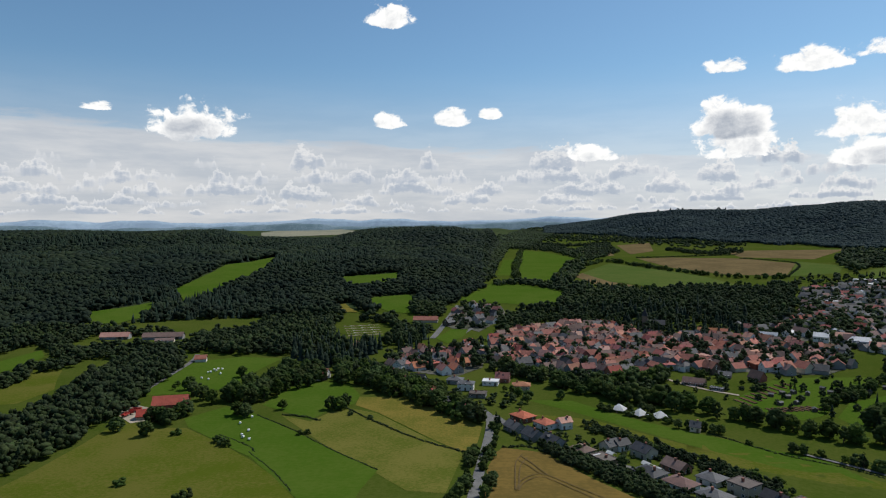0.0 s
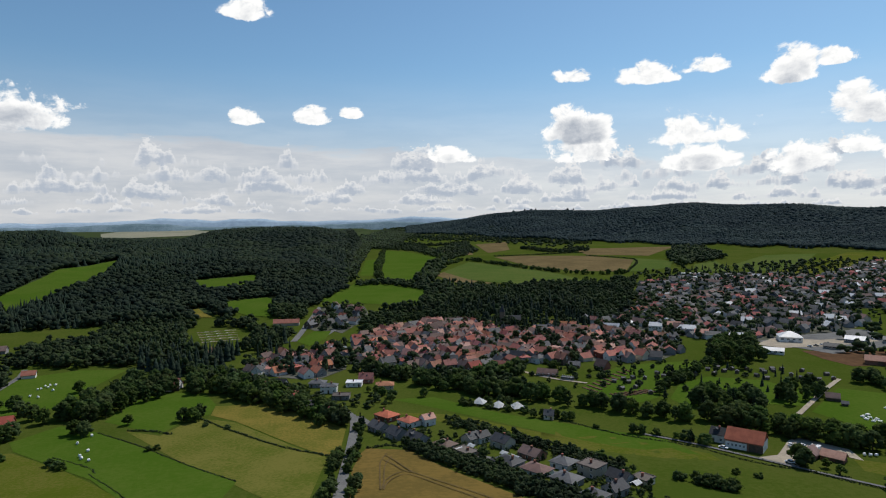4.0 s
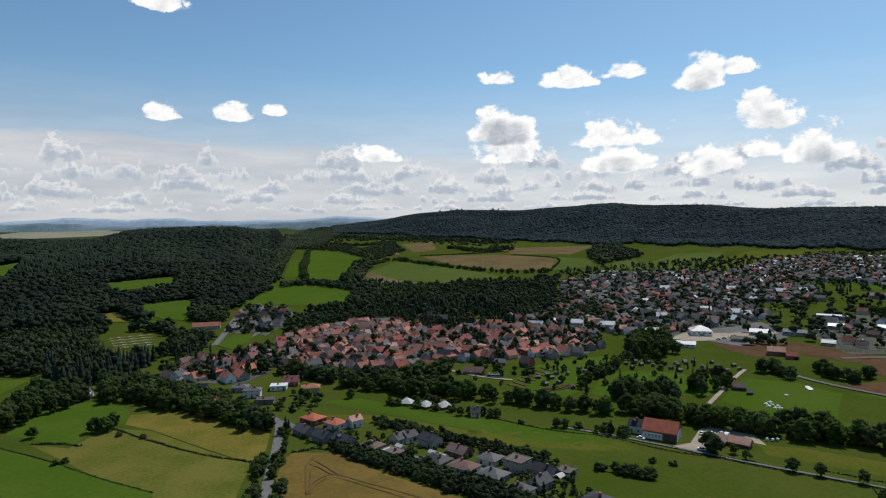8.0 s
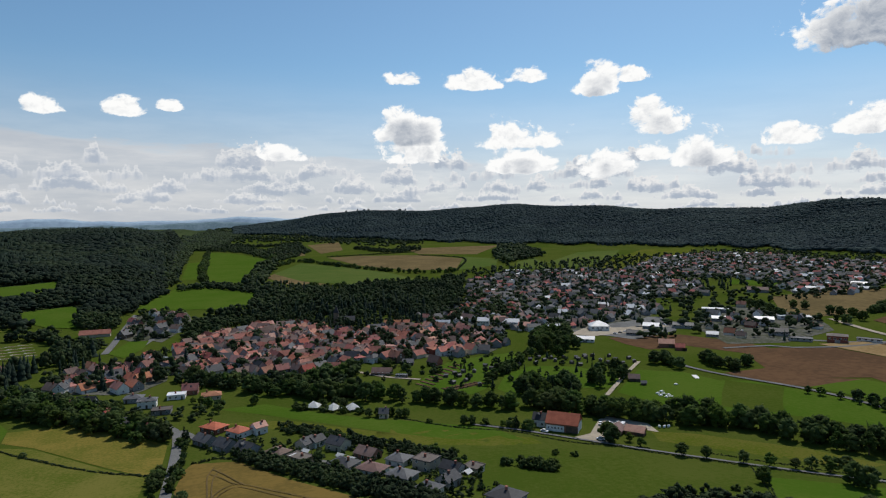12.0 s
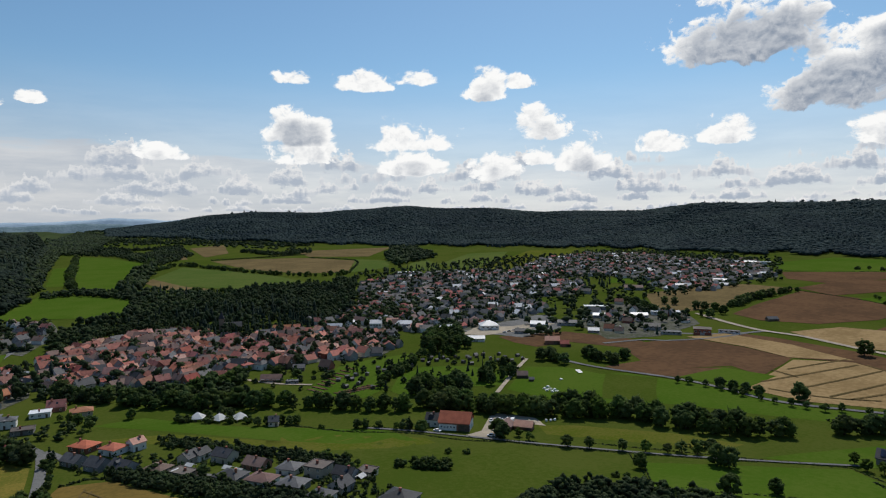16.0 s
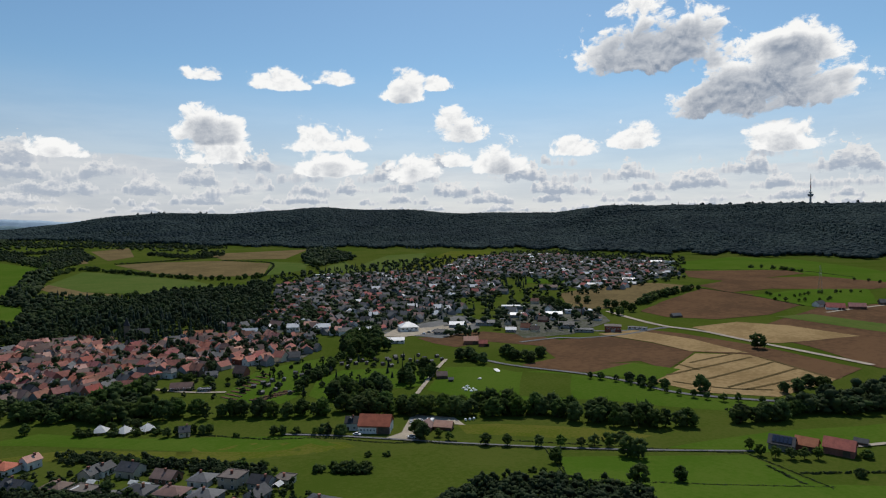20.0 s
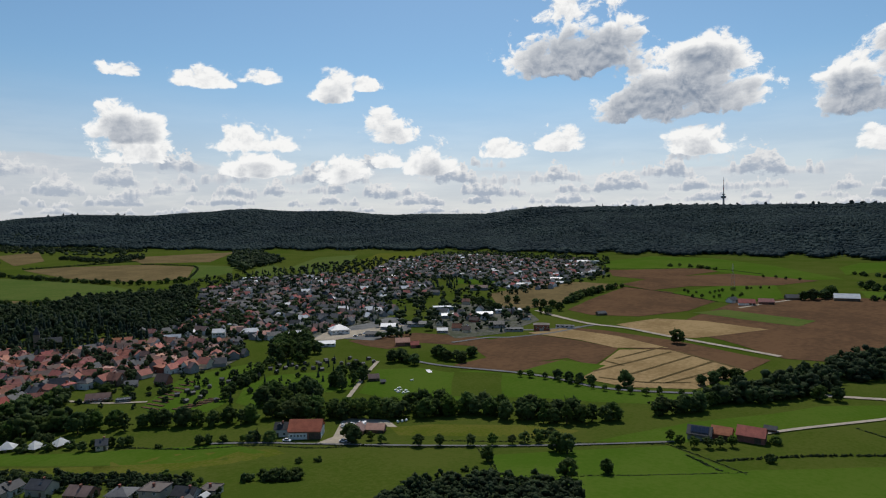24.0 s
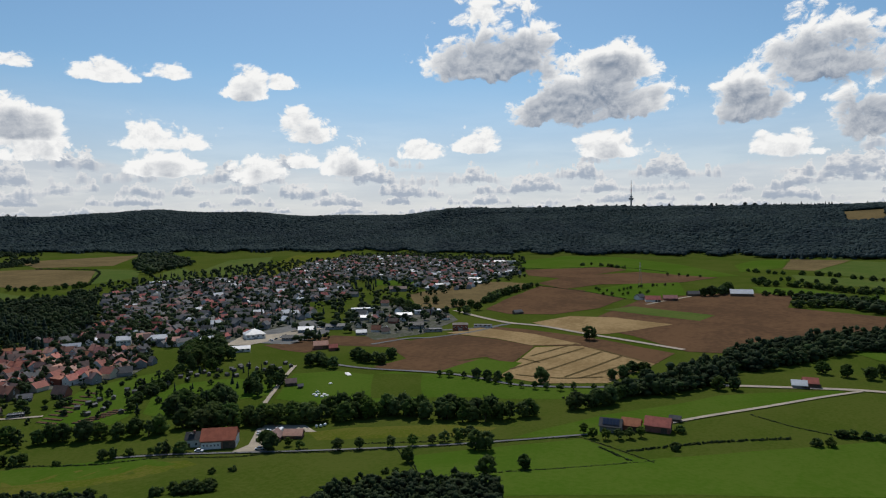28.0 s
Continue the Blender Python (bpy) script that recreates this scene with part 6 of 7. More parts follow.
def church(x, y, turn):
    """A stone church: nave, tower with a slate spire, windows."""
    ob = new("church", None)
    ob.matrix_world = at(x, y, turn)
    part("nave_wall", gable_walls(17, 9, 5, 4), STONE, ob)
    part("nave_roof", gable_roof(17, 9, 5, 4), SLATE, ob)
    part("tower_wall", boxes((-13.6, -2.6, -0.6, -8.55, 2.6, 13)), STONE, ob)
    bm = bmesh.new()
    base = [bm.verts.new(p) for p in ((-13.9, -2.9, 13), (-8.2, -2.9, 13), (-8.2, 2.9, 13), (-13.9, 2.9, 13))]
    tip = bm.verts.new((-11.05, 0, 21))
    bm.faces.new(base[::-1])
    for i in range(4):
        bm.faces.new((base[i], base[(i + 1) % 4], tip))
    part("spire", bm, SLATE, ob)
    for side in (-1, 1):
        for i in range(4):
            part("window", boxes((-6.6 + i * 3.8, side * 4.5 - 0.05, 1.6, -5.6 + i * 3.8, side * 4.5 + 0.05, 4.2)), GLASS, ob)
    return tagged(ob, "old dark sandstone church with a slate roof and tower", "church")


def radio_tower(x, y, tall):
    """A concrete telecom tower with a round platform and a banded mast."""
    ob = new("radio_tower", None)
    ob.matrix_world = at(x, y)

    def ring(name, stations, mat, label=""):
        bm = bmesh.new()
        tube(bm, [(0, 0, z, r) for z, r in stations], 20)
        part(name, bm, mat, ob, label)
    ring("shaft", [(-3, 4.2), (tall * 0.2, 3.4), (tall * 0.42, 2.7)], CONCRETE)
    ring("platform", [(tall * 0.30, 3.5), (tall * 0.315, 9.0), (tall * 0.36, 10.0), (tall * 0.38, 9.5), (tall * 0.385, 3.0)], METAL, "round grey antenna platform")
    ring("gallery", [(tall * 0.41, 2.7), (tall * 0.415, 6.0), (tall * 0.44, 6.0), (tall * 0.445, 2.0)], METAL)
    for i in range(5):
        a, b = tall * (0.446 + 0.11 * i), tall * (0.446 + 0.11 * (i + 1))
        ring("mast_section", [(a, 2.0 - 0.3 * i), (b, 1.8 - 0.3 * i)], RED_PAINT if i % 2 else METAL)
    return tagged(ob, "tall concrete telecom tower with a round platform on the ridge", "tower")


def pylon(x, y, tall, label="thin grey lattice power pylon in the fields"):
    ob = new("pylon", None)
    ob.matrix_world = at(x, y, 30)
    for sx, sy in ((-1, -1), (1, -1), (1, 1), (-1, 1)):
        bm = bmesh.new()
        tube(bm, [(sx * tall * 0.06, sy * tall * 0.06, -0.5, 0.14), (sx * tall * 0.012, sy * tall * 0.012, tall, 0.09)], 4)
        part("leg", bm, METAL, ob)
    for z, w in ((0.7, 0.16), (0.82, 0.2), (0.94, 0.13)):
        part("crossarm", boxes((-w * tall, -0.12, z * tall, w * tall, 0.12, z * tall + 0.3)), METAL, ob)
    for k in range(5):
        z = tall * (0.1 + 0.13 * k)
        r = tall * (0.06 - 0.048 * z / tall)
        part("brace", boxes((-r, -r - 0.06, z, r, -r + 0.06, z + 0.15), (-r, r - 0.06, z, r, r + 0.06, z + 0.15)), METAL, ob)
    return tagged(ob, label, "pylon")


def garden_bed(x, y, turn, L, W, mat=None):
    """A raised vegetable bed."""
    ob = new("garden_bed", None)
    ob.matrix_world = at(x, y, turn, 0.25)
    part("edging", boxes((-L / 2, -W / 2, -0.3, L / 2, -W / 2 + 0.15, 0.3), (-L / 2, W / 2 - 0.15, -0.3, L / 2, W / 2, 0.3)), TIMBER, ob)
    part("bed_soil", boxes((-L / 2, -W / 2 + 0.155, -0.3, L / 2, W / 2 - 0.155, 0.25)), mat or SOIL, ob)
    return tagged(ob, "narrow brown vegetable bed in the allotment", "garden bed", "allotment beds")


def stack_table(x, y, turn):
    """White picnic benches and a table."""
    ob = new("picnic_table", None)
    ob.matrix_world = at(x, y, turn, 0.2)
    part("tabletop", boxes((-1.1, -0.45, 0.72, 1.1, 0.45, 0.8)), FRAME, ob)
    for py in (-0.85, 0.85):
        part("bench", boxes((-1.1, py - 0.16, 0.4, 1.1, py + 0.16, 0.46)), FRAME, ob)
    for px in (-0.8, 0.8):
        part("trestle", boxes((px - 0.06, -0.95, -0.3, px + 0.06, 0.95, 0.4), (px - 0.06, -0.06, 0.4, px + 0.06, 0.06, 0.72)), FRAME, ob)
    return tagged(ob, "white picnic table with benches on the grass", "picnic table", "picnic tables")


def farm_trailer(x, y, turn, paint=None):
    ob = new("farm_trailer", None)
    ob.matrix_world = at(x, y, turn, 0.35)
    part("bed", boxes((-2.5, -1.1, 0.8, 2.5, 1.1, 0.95), (-2.5, -1.1, 0.95, 2.5, -1.02, 1.7), (-2.5, 1.02, 0.95, 2.5, 1.1, 1.7), (-2.5, -1.01, 0.95, -2.42, 1.01, 1.7), (2.42, -1.01, 0.95, 2.5, 1.01, 1.7)), paint or RED_PAINT, ob)
    part("drawbar", boxes((2.5, -0.08, 0.7, 4.0, 0.08, 0.84)), METAL, ob)
    for px in (-1.2, 0.6):
        for py in (-1.05, 1.05):
            bm = bmesh.new()
            bmesh.ops.create_cone(bm, cap_ends=True, segments=12, radius1=0.42, radius2=0.42, depth=0.3)
            w = part("wheel", bm, RUBBER, ob)
            w.matrix_basis = pose(px, py, 0.42, 90, 0, 0)
    return tagged(ob, "red farm trailer parked on the gravel yard", "trailer")


def panel_stand(x, y, turn):
    ob = new("solar_stand", None)
    ob.matrix_world = at(x, y, turn, 0.2)
    for i in range(3):
        p = part("solar_panel", boxes((-1.5, -1.0, 0, 1.5, 1.0, 0.06)), WHITE_ROOF, ob, "pale reflecting panel")
        p.matrix_basis = pose(0, i * 2.3 - 2.3, 0.7, 25, 0, 0)
        part("support", boxes((-1.3, i * 2.3 - 2.4, -0.4, -1.2, i * 2.3 - 2.2, 0.7), (1.2, i * 2.3 - 2.4, -0.4, 1.3, i * 2.3 - 2.2, 0.7)), METAL, ob)
    return tagged(ob, "pale tilted panels on a low stand in the meadow", "panels")


def stroll_row(x, y, turn, L):
    """A low clipped row between the plots of the cemetery."""
    ob = new("grave_row", None)
    ob.matrix_world = at(x, y, turn, 0.3)
    part("gravel_strip", boxes((-L / 2, -1.6, -0.4, L / 2, -0.5, 0.08)), PALE_ROAD, ob)
    n = int(L / 2.4)
    for i in range(n):
        part("plot", boxes((-L / 2 + i * 2.4 + 0.2, -0.45, -0.4, -L / 2 + i * 2.4 + 2.0, 1.4, 0.25)), (STONE, SOIL, LUSH, CONCRETE)[i % 4], ob)
    return tagged(ob, "row of plots beside a pale gravel strip", "plot row", "cemetery rows")

# ---- farm buildings, halls and landmarks ----
long_barn(206.3, 265.5, -50, 21, 14, 5.6, TILE_BRIGHT, BRICK, "big barn with an orange tiled roof and dark brick front", base=RENDER_WHITE)
house(199.6, 277.0, -50, 7, 7, 4.0, SLATE, RENDER_WHITE, "gable", detail=2, name='house', rise=2.6)
long_barn(233.6, 242.0, -58, 12, 7, 2.6, TILE_PINK, BRICK, "low shed with a faded red tiled roof by the yard", gates=1)
long_barn(226.2, 247.8, 30, 9, 8, 3.0, TILE_BROWN, BRICK, "small barn with a brown tiled roof behind a tree", gates=1)
long_barn(338.0, 83.3, -84, 16, 11, 4.6, TILE_RED, BRICK, "long dark barn with a red tiled roof", gates=1)
long_barn(332.9, 95.8, -84, 12, 9, 4.0, TILE_ORANGE, BRICK, "middle part of the farm with an orange tiled roof", gates=1)
long_barn(325.8, 104.4, -80, 14, 10, 4.2, SLATE, RENDER_GREY, "farmhouse with a dark slate roof and solar panels", gates=0, panels=5)
long_barn(-165.0, 381.3, 12, 25, 13, 4.4, TILE_DEEP, BRICK, "long farm building with a red tiled roof", gates=2)
long_barn(-169.8, 361.3, 16, 14, 9, 3.0, TILE_DEEP, RENDER_CREAM, "low stable with a red tiled roof beside the yard", gates=1)
long_barn(-19.9, 699.9, -5, 34, 11, 4.0, TILE_ORANGE, RENDER_CREAM, "long low house with an orange tiled roof at the wood", gates=0)
long_barn(309.8, 322.6, -40, 9, 7, 3.0, TILE_BROWN, TIMBER, "brown wooden cabin with a red-brown roof on the meadow", gates=1)
long_barn(307.6, 311.3, -40, 4, 3, 2.2, GREY_ROOF, TIMBER, "small grey-roofed lean-to beside the cabin", gates=0)
long_barn(843.3, 215.1, -70, 24, 14, 4.2, TILE_RED, RENDER_WHITE, "farmhouse with a red roof in the open fields")
long_barn(862.8, 197.6, -70, 22, 12, 4.2, TILE_RED, BRICK, "barn with a red roof in the open fields")
long_barn(857.3, 235.7, -20, 16, 12, 4.2, GREY_ROOF, RENDER_WHITE, "white farmhouse with a grey roof in the fields")
long_barn(944.2, 123.0, -75, 36, 16, 5, WHITE_ROOF, TIMBER, "long farm hall with a pale sheet roof beside trees")
long_barn(919.8, 179.2, -60, 22, 12, 4, GREY_ROOF, TIMBER, "open farm shed with a grey roof")
long_barn(470.0, 26.7, -80, 11, 8, 3.0, WHITE_ROOF, RENDER_GREY, "farm shed with a pale sheet roof by the lane")
long_barn(475.1, 20.6, -80, 11, 9, 4.2, TILE_RED, BRICK, "farmhouse with a red-brown roof by the lane")
long_barn(416.2, 395.0, -45, 16, 10, 4.6, TILE_PINK, BRICK, "red brick farmhouse among garden trees")
long_barn(415.8, 379.9, -45, 9, 8, 3.6, TILE_RED, BRICK, "red brick outbuilding among garden trees")
long_barn(677.6, 328.6, -30, 14, 7, 3, GREY_ROOF, TIMBER, "open field shed with a grey roof")
long_barn(357.9, 79.2, -84, 7, 4, 2.4, SLATE, TIMBER, "small dark field shed behind the farm", gates=0)
long_barn(-196.2, 511.7, 10, 11, 8, 3.4, TILE_ORANGE, RENDER_WHITE, "small house with an orange roof by the lane", gates=0)
long_barn(-271.0, 613.9, 5, 48, 11, 3.6, TILE_BROWN, RENDER_GREY, "long low industrial building at the wood")
long_barn(-317.6, 614.2, 5, 34, 11, 3.6, TILE_PINK, RENDER_GREY, "long low building with a faded red roof at the wood")
long_barn(-88.6, 448.2, 10, 11, 9, 3.6, TILE_RED, RENDER_WHITE, "white house with a red roof at the meadow")
hall(372.8, 448.8, -42, 23, 15, 4.5, "market hall with a bright white roof", style="gable", rise=2.2, wall=RENDER_WHITE)
hall(423.6, 490.0, -30, 26, 22, 7, "white round-cornered hall with a pointed sheet roof", rise=5.5, wall=RENDER_WHITE)
hall(472.4, 467.3, -50, 24, 16, 5, "grey workshop with a bright white roof", style="gable", rise=3.0)
hall(432.5, 451.1, -50, 18, 12, 4, "low grey workshop with grey roofs", roof=GREY_ROOF, style="gable", rise=2.5)
hall(501.2, 454.2, -50, 28, 16, 5, "low grey workshop among trees", roof=GREY_ROOF, style="gable", rise=2.5)
hall(488.9, 408.9, -50, 15, 10, 4, "small workshop with a white roof", style="gable", rise=2.5)
hall(605.8, 503.2, -48, 40, 18, 6, "long workshop with a pale sheet roof", roof=WHITE_ROOF, style="flat")
hall(562.0, 460.3, -48, 24, 14, 5, "workshop with a white roof", style="gable", rise=2.5)
hall(631.9, 425.8, -48, 44, 18, 6, "long white storehouse with a flat roof", style="flat", wall=RENDER_WHITE)
hall(592.2, 431.7, -48, 26, 16, 6, "workshop with a pale roof", style="gable", rise=2.5)
hall(545.8, 382.1, -52, 24, 16, 6, "workshop with a dark blue-grey roof", roof=SLATE, style="gable", rise=3)
hall(538.1, 356.2, -52, 26, 13, 4, "low storehouse with a grey roof", roof=GREY_ROOF, style="flat")
hall(559.5, 336.6, -58, 22, 18, 9, "tall brown brick block with a shallow roof", roof=FELT, wall=BRICK, rise=2)
hall(582.4, 322.6, -66, 26, 9, 4, "long low storehouse with a pale roof", roof=GREY_ROOF, wall=RENDER_WHITE, style="flat")
hall(1316.7, 655.3, -60, 34, 14, 9, "white apartment block at the edge of the town", style="flat", wall=RENDER_WHITE)
hall(1191.7, 588.6, -60, 28, 14, 7, "white apartment block at the edge of the town", style="flat", wall=RENDER_WHITE)
hall(1108.2, 555.4, -60, 30, 14, 7, "white apartment block at the edge of the town", style="flat", wall=RENDER_WHITE)
hall(1299.5, 675.8, -60, 34, 16, 8, "white hall at the edge of the town", style="gable", rise=3, wall=RENDER_WHITE)
hall(1229.1, 655.6, -60, 24, 14, 6, "white hall at the edge of the town", style="flat", wall=RENDER_WHITE)
hall(925.9, 581.7, -60, 30, 16, 6, "white hall inside the town", style="flat", wall=RENDER_WHITE)
hall(959.1, 546.5, -60, 30, 16, 6, "white hall inside the town", style="gable", rise=3, wall=RENDER_WHITE)
hall(788.5, 585.0, -50, 38, 16, 6, "school hall with a brown roof", roof=TILE_BROWN, style="gable", rise=4)
hall(672.0, 1014.4, -20, 50, 18, 6, "long white hall behind the town", style="flat", wall=RENDER_WHITE)
hall(339.0, 570.2, -38, 17, 13, 8, "tall white house with a pale sheet roof", style="gable", rise=3.5, wall=RENDER_WHITE, name="town_house", roof=WHITE_ROOF)
hall(358.1, 568.9, -38, 17, 13, 8, "tall white house with a pale sheet roof", style="gable", rise=3.5, wall=RENDER_WHITE, name="town_house", roof=TILE_PINK)
hall(361.4, 547.3, -38, 17, 13, 8, "tall white house with a pale sheet roof", style="gable", rise=3.5, wall=RENDER_WHITE, name="town_house", roof=WHITE_ROOF)
hall(359.1, 524.7, -38, 17, 13, 8, "tall white house with a pale sheet roof", style="gable", rise=3.5, wall=RENDER_WHITE, name="town_house", roof=TILE_PINK)
hall(295.4, 580.1, -30, 24, 11, 6, "long house with a pale grey roof", style="gable", rise=4.5, wall=RENDER_WHITE, roof=WHITE_ROOF, name="town_house")
hall(255.2, 608.4, -28, 32, 11, 5, "long house with an orange tiled roof", style="gable", rise=4.5, wall=RENDER_CREAM, roof=TILE_ORANGE, name="town_house")
hall(161.7, 472.1, -30, 16, 12, 6, "big house with a dark slate roof and white gable", style="gable", rise=5.5, wall=RENDER_WHITE, roof=SLATE, name="town_house")
hall(81.3, 509.0, -40, 14, 10, 5, "house with a faded pink roof", style="gable", rise=4.5, wall=RENDER_WHITE, roof=TILE_PINK, name="town_house")
hall(27.0, 539.0, -30, 20, 10, 5, "long house with a white sheet roof", style="gable", rise=3.5, wall=RENDER_CREAM, roof=WHITE_ROOF, name="town_house")
hall(214.4, 433.9, -60, 13, 11, 4, "brown house in the gardens", style="gable", rise=5, wall=BRICK, roof=TILE_BROWN, name="town_house")
hall(167.2, 423.7, -35, 20, 10, 3, "long dark garden house", style="gable", rise=3.5, wall=TIMBER, roof=TILE_BROWN, name="garden_house")
hall(196.4, 443.2, -30, 12, 9, 3.5, "garden house with a grey roof", style="gable", rise=2.5, wall=TIMBER, roof=GREY_ROOF, name="garden_house")
hall(176.6, 409.6, -35, 12, 6, 2.5, "low garden shed with a blue-grey roof", style="flat", wall=TIMBER, roof=GREY_ROOF, name="garden_house")
church(215.6, 645.7, -20)
radio_tower(2613.8, 752.5, 120)
pylon(993.6, 272.3, 38)
canopy(101.1, 366.4, -32)
canopy(110.2, 356.7, 27)
canopy(120.1, 351.8, 10)
bale(-109.7, 359.6)
bale(-113.0, 348.4)
bale(-104.4, 335.8)
bale(-105.8, 328.6)
bale(-104.1, 325.1)
bale(-99.8, 321.5)
bale(-173.6, 452.9)
bale(-167.5, 449.4)
bale(-175.5, 470.2)
bale(-174.0, 471.9)
bale(-174.1, 479.2)
bale(-171.1, 475.4)
bale(-171.7, 481.0)
bale(-164.9, 466.2)
bale(-168.3, 480.8)
car(194.1, 266.0, -60)
car(211.1, 242.5, -60)
car(231.8, 259.4, 0)
car(236.2, 257.3, 10)
car(227.4, 261.4, 40)
car(235.3, 253.4, 30, van=True)
car(-162.3, 354.9, 20)
car(-160.9, 355.9, 20)
farm_trailer(-183.3, 367.1, 30)
farm_trailer(-182.8, 371.5, 40)
farm_trailer(-182.4, 374.9, 10)
farm_trailer(-184.0, 363.9, 80)
stack_table(299.5, 291.1, 20)
stack_table(297.3, 286.9, 60)
stack_table(301.2, 288.2, -20)
stack_table(298.1, 282.8, 30)
stack_table(302.8, 285.3, 70)
stack_table(304.7, 293.1, 10)
stack_table(300.5, 281.2, -40)
stack_table(325.6, 300.8, 0)
panel_stand(351.7, 307.6, -30)
bale(251.1, 242.8)
bale(253.0, 241.4)
bale(255.6, 240.8)
stroll_row(-88.4, 680.2, 14, 38)
stroll_row(-85.7, 666.6, 14, 37)
stroll_row(-83.1, 653.5, 14, 36)
stroll_row(-80.6, 640.4, 14, 35)
stroll_row(-78.0, 627.0, 14, 34)
shed(203.5, 394.1, -30)
shed(212.6, 398.6, -13)
shed(211.6, 389.9, 4)
shed(199.3, 375.4, 21)
shed(209.7, 376.9, 38)
shed(227.7, 396.6, 55)
shed(212.2, 362.3, 72)
shed(218.6, 386.4, 89)
shed(220.8, 400.1, 106)
shed(244.0, 408.1, 123)
shed(243.1, 398.5, 140)
shed(284.9, 408.6, -40)
shed(295.4, 412.2, -17)
shed(293.4, 402.0, 6)
shed(302.8, 406.1, 29)
shed(299.9, 396.5, 52)
shed(313.0, 403.1, 75)
shed(306.4, 384.4, 98)
shed(318.4, 391.3, 121)
shed(327.3, 393.5, 144)
shed(307.3, 375.7, 167)
shed(282.0, 397.0, 190)
shed(268.5, 399.7, 213)
shed(320.5, 396.8, -40)
shed(330.3, 398.9, -9)
shed(336.3, 396.2, 22)
shed(330.1, 379.6, 53)
shed(330.7, 370.9, 84)
shed(342.7, 376.6, 115)
shed(338.6, 364.3, 146)
shed(354.8, 375.1, 177)
shed(347.1, 389.0, 208)
shed(349.8, 363.7, 239)
garden_bed(179.5, 380.5, -75, 14.0, 2.2)
garden_bed(184.9, 385.2, -75, 13.4, 2.2)
garden_bed(190.5, 390.1, -75, 12.8, 2.2)
garden_bed(196.2, 395.1, -75, 12.2, 2.2)
garden_bed(202.2, 400.2, -75, 11.6, 2.2)
garden_bed(208.3, 405.6, -75, 11.0, 2.2)
garden_bed(214.6, 411.1, -75, 10.4, 2.2)
garden_bed(221.2, 416.8, -75, 9.8, 2.2)
garden_bed(228.0, 422.7, -75, 9.2, 2.2)
garden_bed(189.3, 364.4, -60, 9, 1.8)
garden_bed(192.9, 364.9, -60, 9, 1.8)
garden_bed(196.6, 365.4, -60, 9, 1.8)
garden_bed(200.2, 366.0, -60, 9, 1.8)
garden_bed(203.9, 366.5, -60, 9, 1.8)
garden_bed(207.6, 367.0, -60, 9, 1.8)
garden_bed(211.4, 367.6, -60, 9, 1.8)
garden_bed(215.2, 368.1, -60, 9, 1.8)

# ---- trees, rows and hedges ----
tree_row(['broad', 'broad', 'willow', 'tall'], [(37.9, 475.6), (56.1, 453.4), (72.9, 426.4), (95.1, 401.4), (113.3, 387.1), (135.8, 375.3), (153.6, 351.0), (174.8, 335.7), (192.7, 314.4), (212.8, 309.0)], 5.8, 3, "stream trees", tall=10)
tree_row(['broad', 'willow', 'broad'], [(212.8, 309.0), (222.5, 288.8), (238.4, 272.3), (254.0, 256.0), (267.7, 242.8), (284.5, 224.2), (292.8, 207.7)], 5.5, 2.5, "stream trees", tall=10)
tree_row(['broad', 'willow', 'tall'], [(292.0, 207.1), (299.2, 190.8), (302.4, 174.8), (312.0, 163.2), (328.3, 149.2)], 6, 2.5, "stream trees", tall=10)
tree_row(['broad', 'broad', 'willow'], [(217.5, 315.8), (229.4, 297.7), (250.7, 276.3), (275.0, 249.4), (298.2, 215.3), (305.9, 195.2), (316.5, 168.6)], 6, 3, "stream trees", tall=10)
tree_row(['willow', 'broad'], [(346.5, 143.0), (354.8, 131.2), (369.6, 123.2), (386.7, 118.3), (401.8, 115.5)], 6.5, 2.5, "stream trees", tall=10)
tree_row(['broad', 'bush'], [(163.5, 439.3), (134.3, 429.3), (111.5, 420.0), (97.7, 410.8), (107.2, 390.8), (126.5, 381.1), (137.0, 368.6)], 8, 4, "stream trees", tall=10)
tree_row(['broad', 'tall'], [(39.4, 463.5), (56.2, 448.1), (74.1, 442.4), (85.5, 423.3), (89.6, 399.8)], 7.5, 3, "village stream trees", tall=8.5)
tree_row(['small'], [(221.7, 216.5), (229.3, 207.9), (235.7, 199.3), (244.2, 189.1), (253.3, 179.6), (263.1, 170.8), (270.7, 163.6)], 9.5, 1.2, "row of fruit trees", tall=5.5)
tree_row(['small', 'bush'], [(168.9, 301.5), (176.0, 289.5), (183.0, 282.0), (191.5, 272.0)], 9, 2, "lane bushes", tall=4.5)
tree_row(['small'], [(379.4, 254.7), (383.0, 237.8), (385.2, 220.5), (382.9, 193.0), (383.3, 168.5), (392.8, 148.9), (404.9, 130.4)], 9, 1.5, "row of roadside trees", tall=4.5)
tree_row(['broad', 'small'], [(421.1, 137.5), (448.0, 132.0), (473.0, 122.7)], 8, 3, "field-edge trees", tall=8)
tree_row(['small'], [(934.5, 335.3), (915.8, 294.4), (961.5, 274.5), (1002.5, 251.5), (1030.2, 224.1)], 13, 4, "orchard trees", tall=5)
tree_row(['small'], [(881.7, 308.1), (880.5, 267.1), (926.0, 240.2)], 13, 4, "orchard trees", tall=5)
tree_row(['broad', 'tall'], [(686.2, 523.3), (644.2, 464.9), (628.5, 428.8), (648.3, 409.3), (649.9, 378.7)], 13, 4, "roadside trees", tall=11)
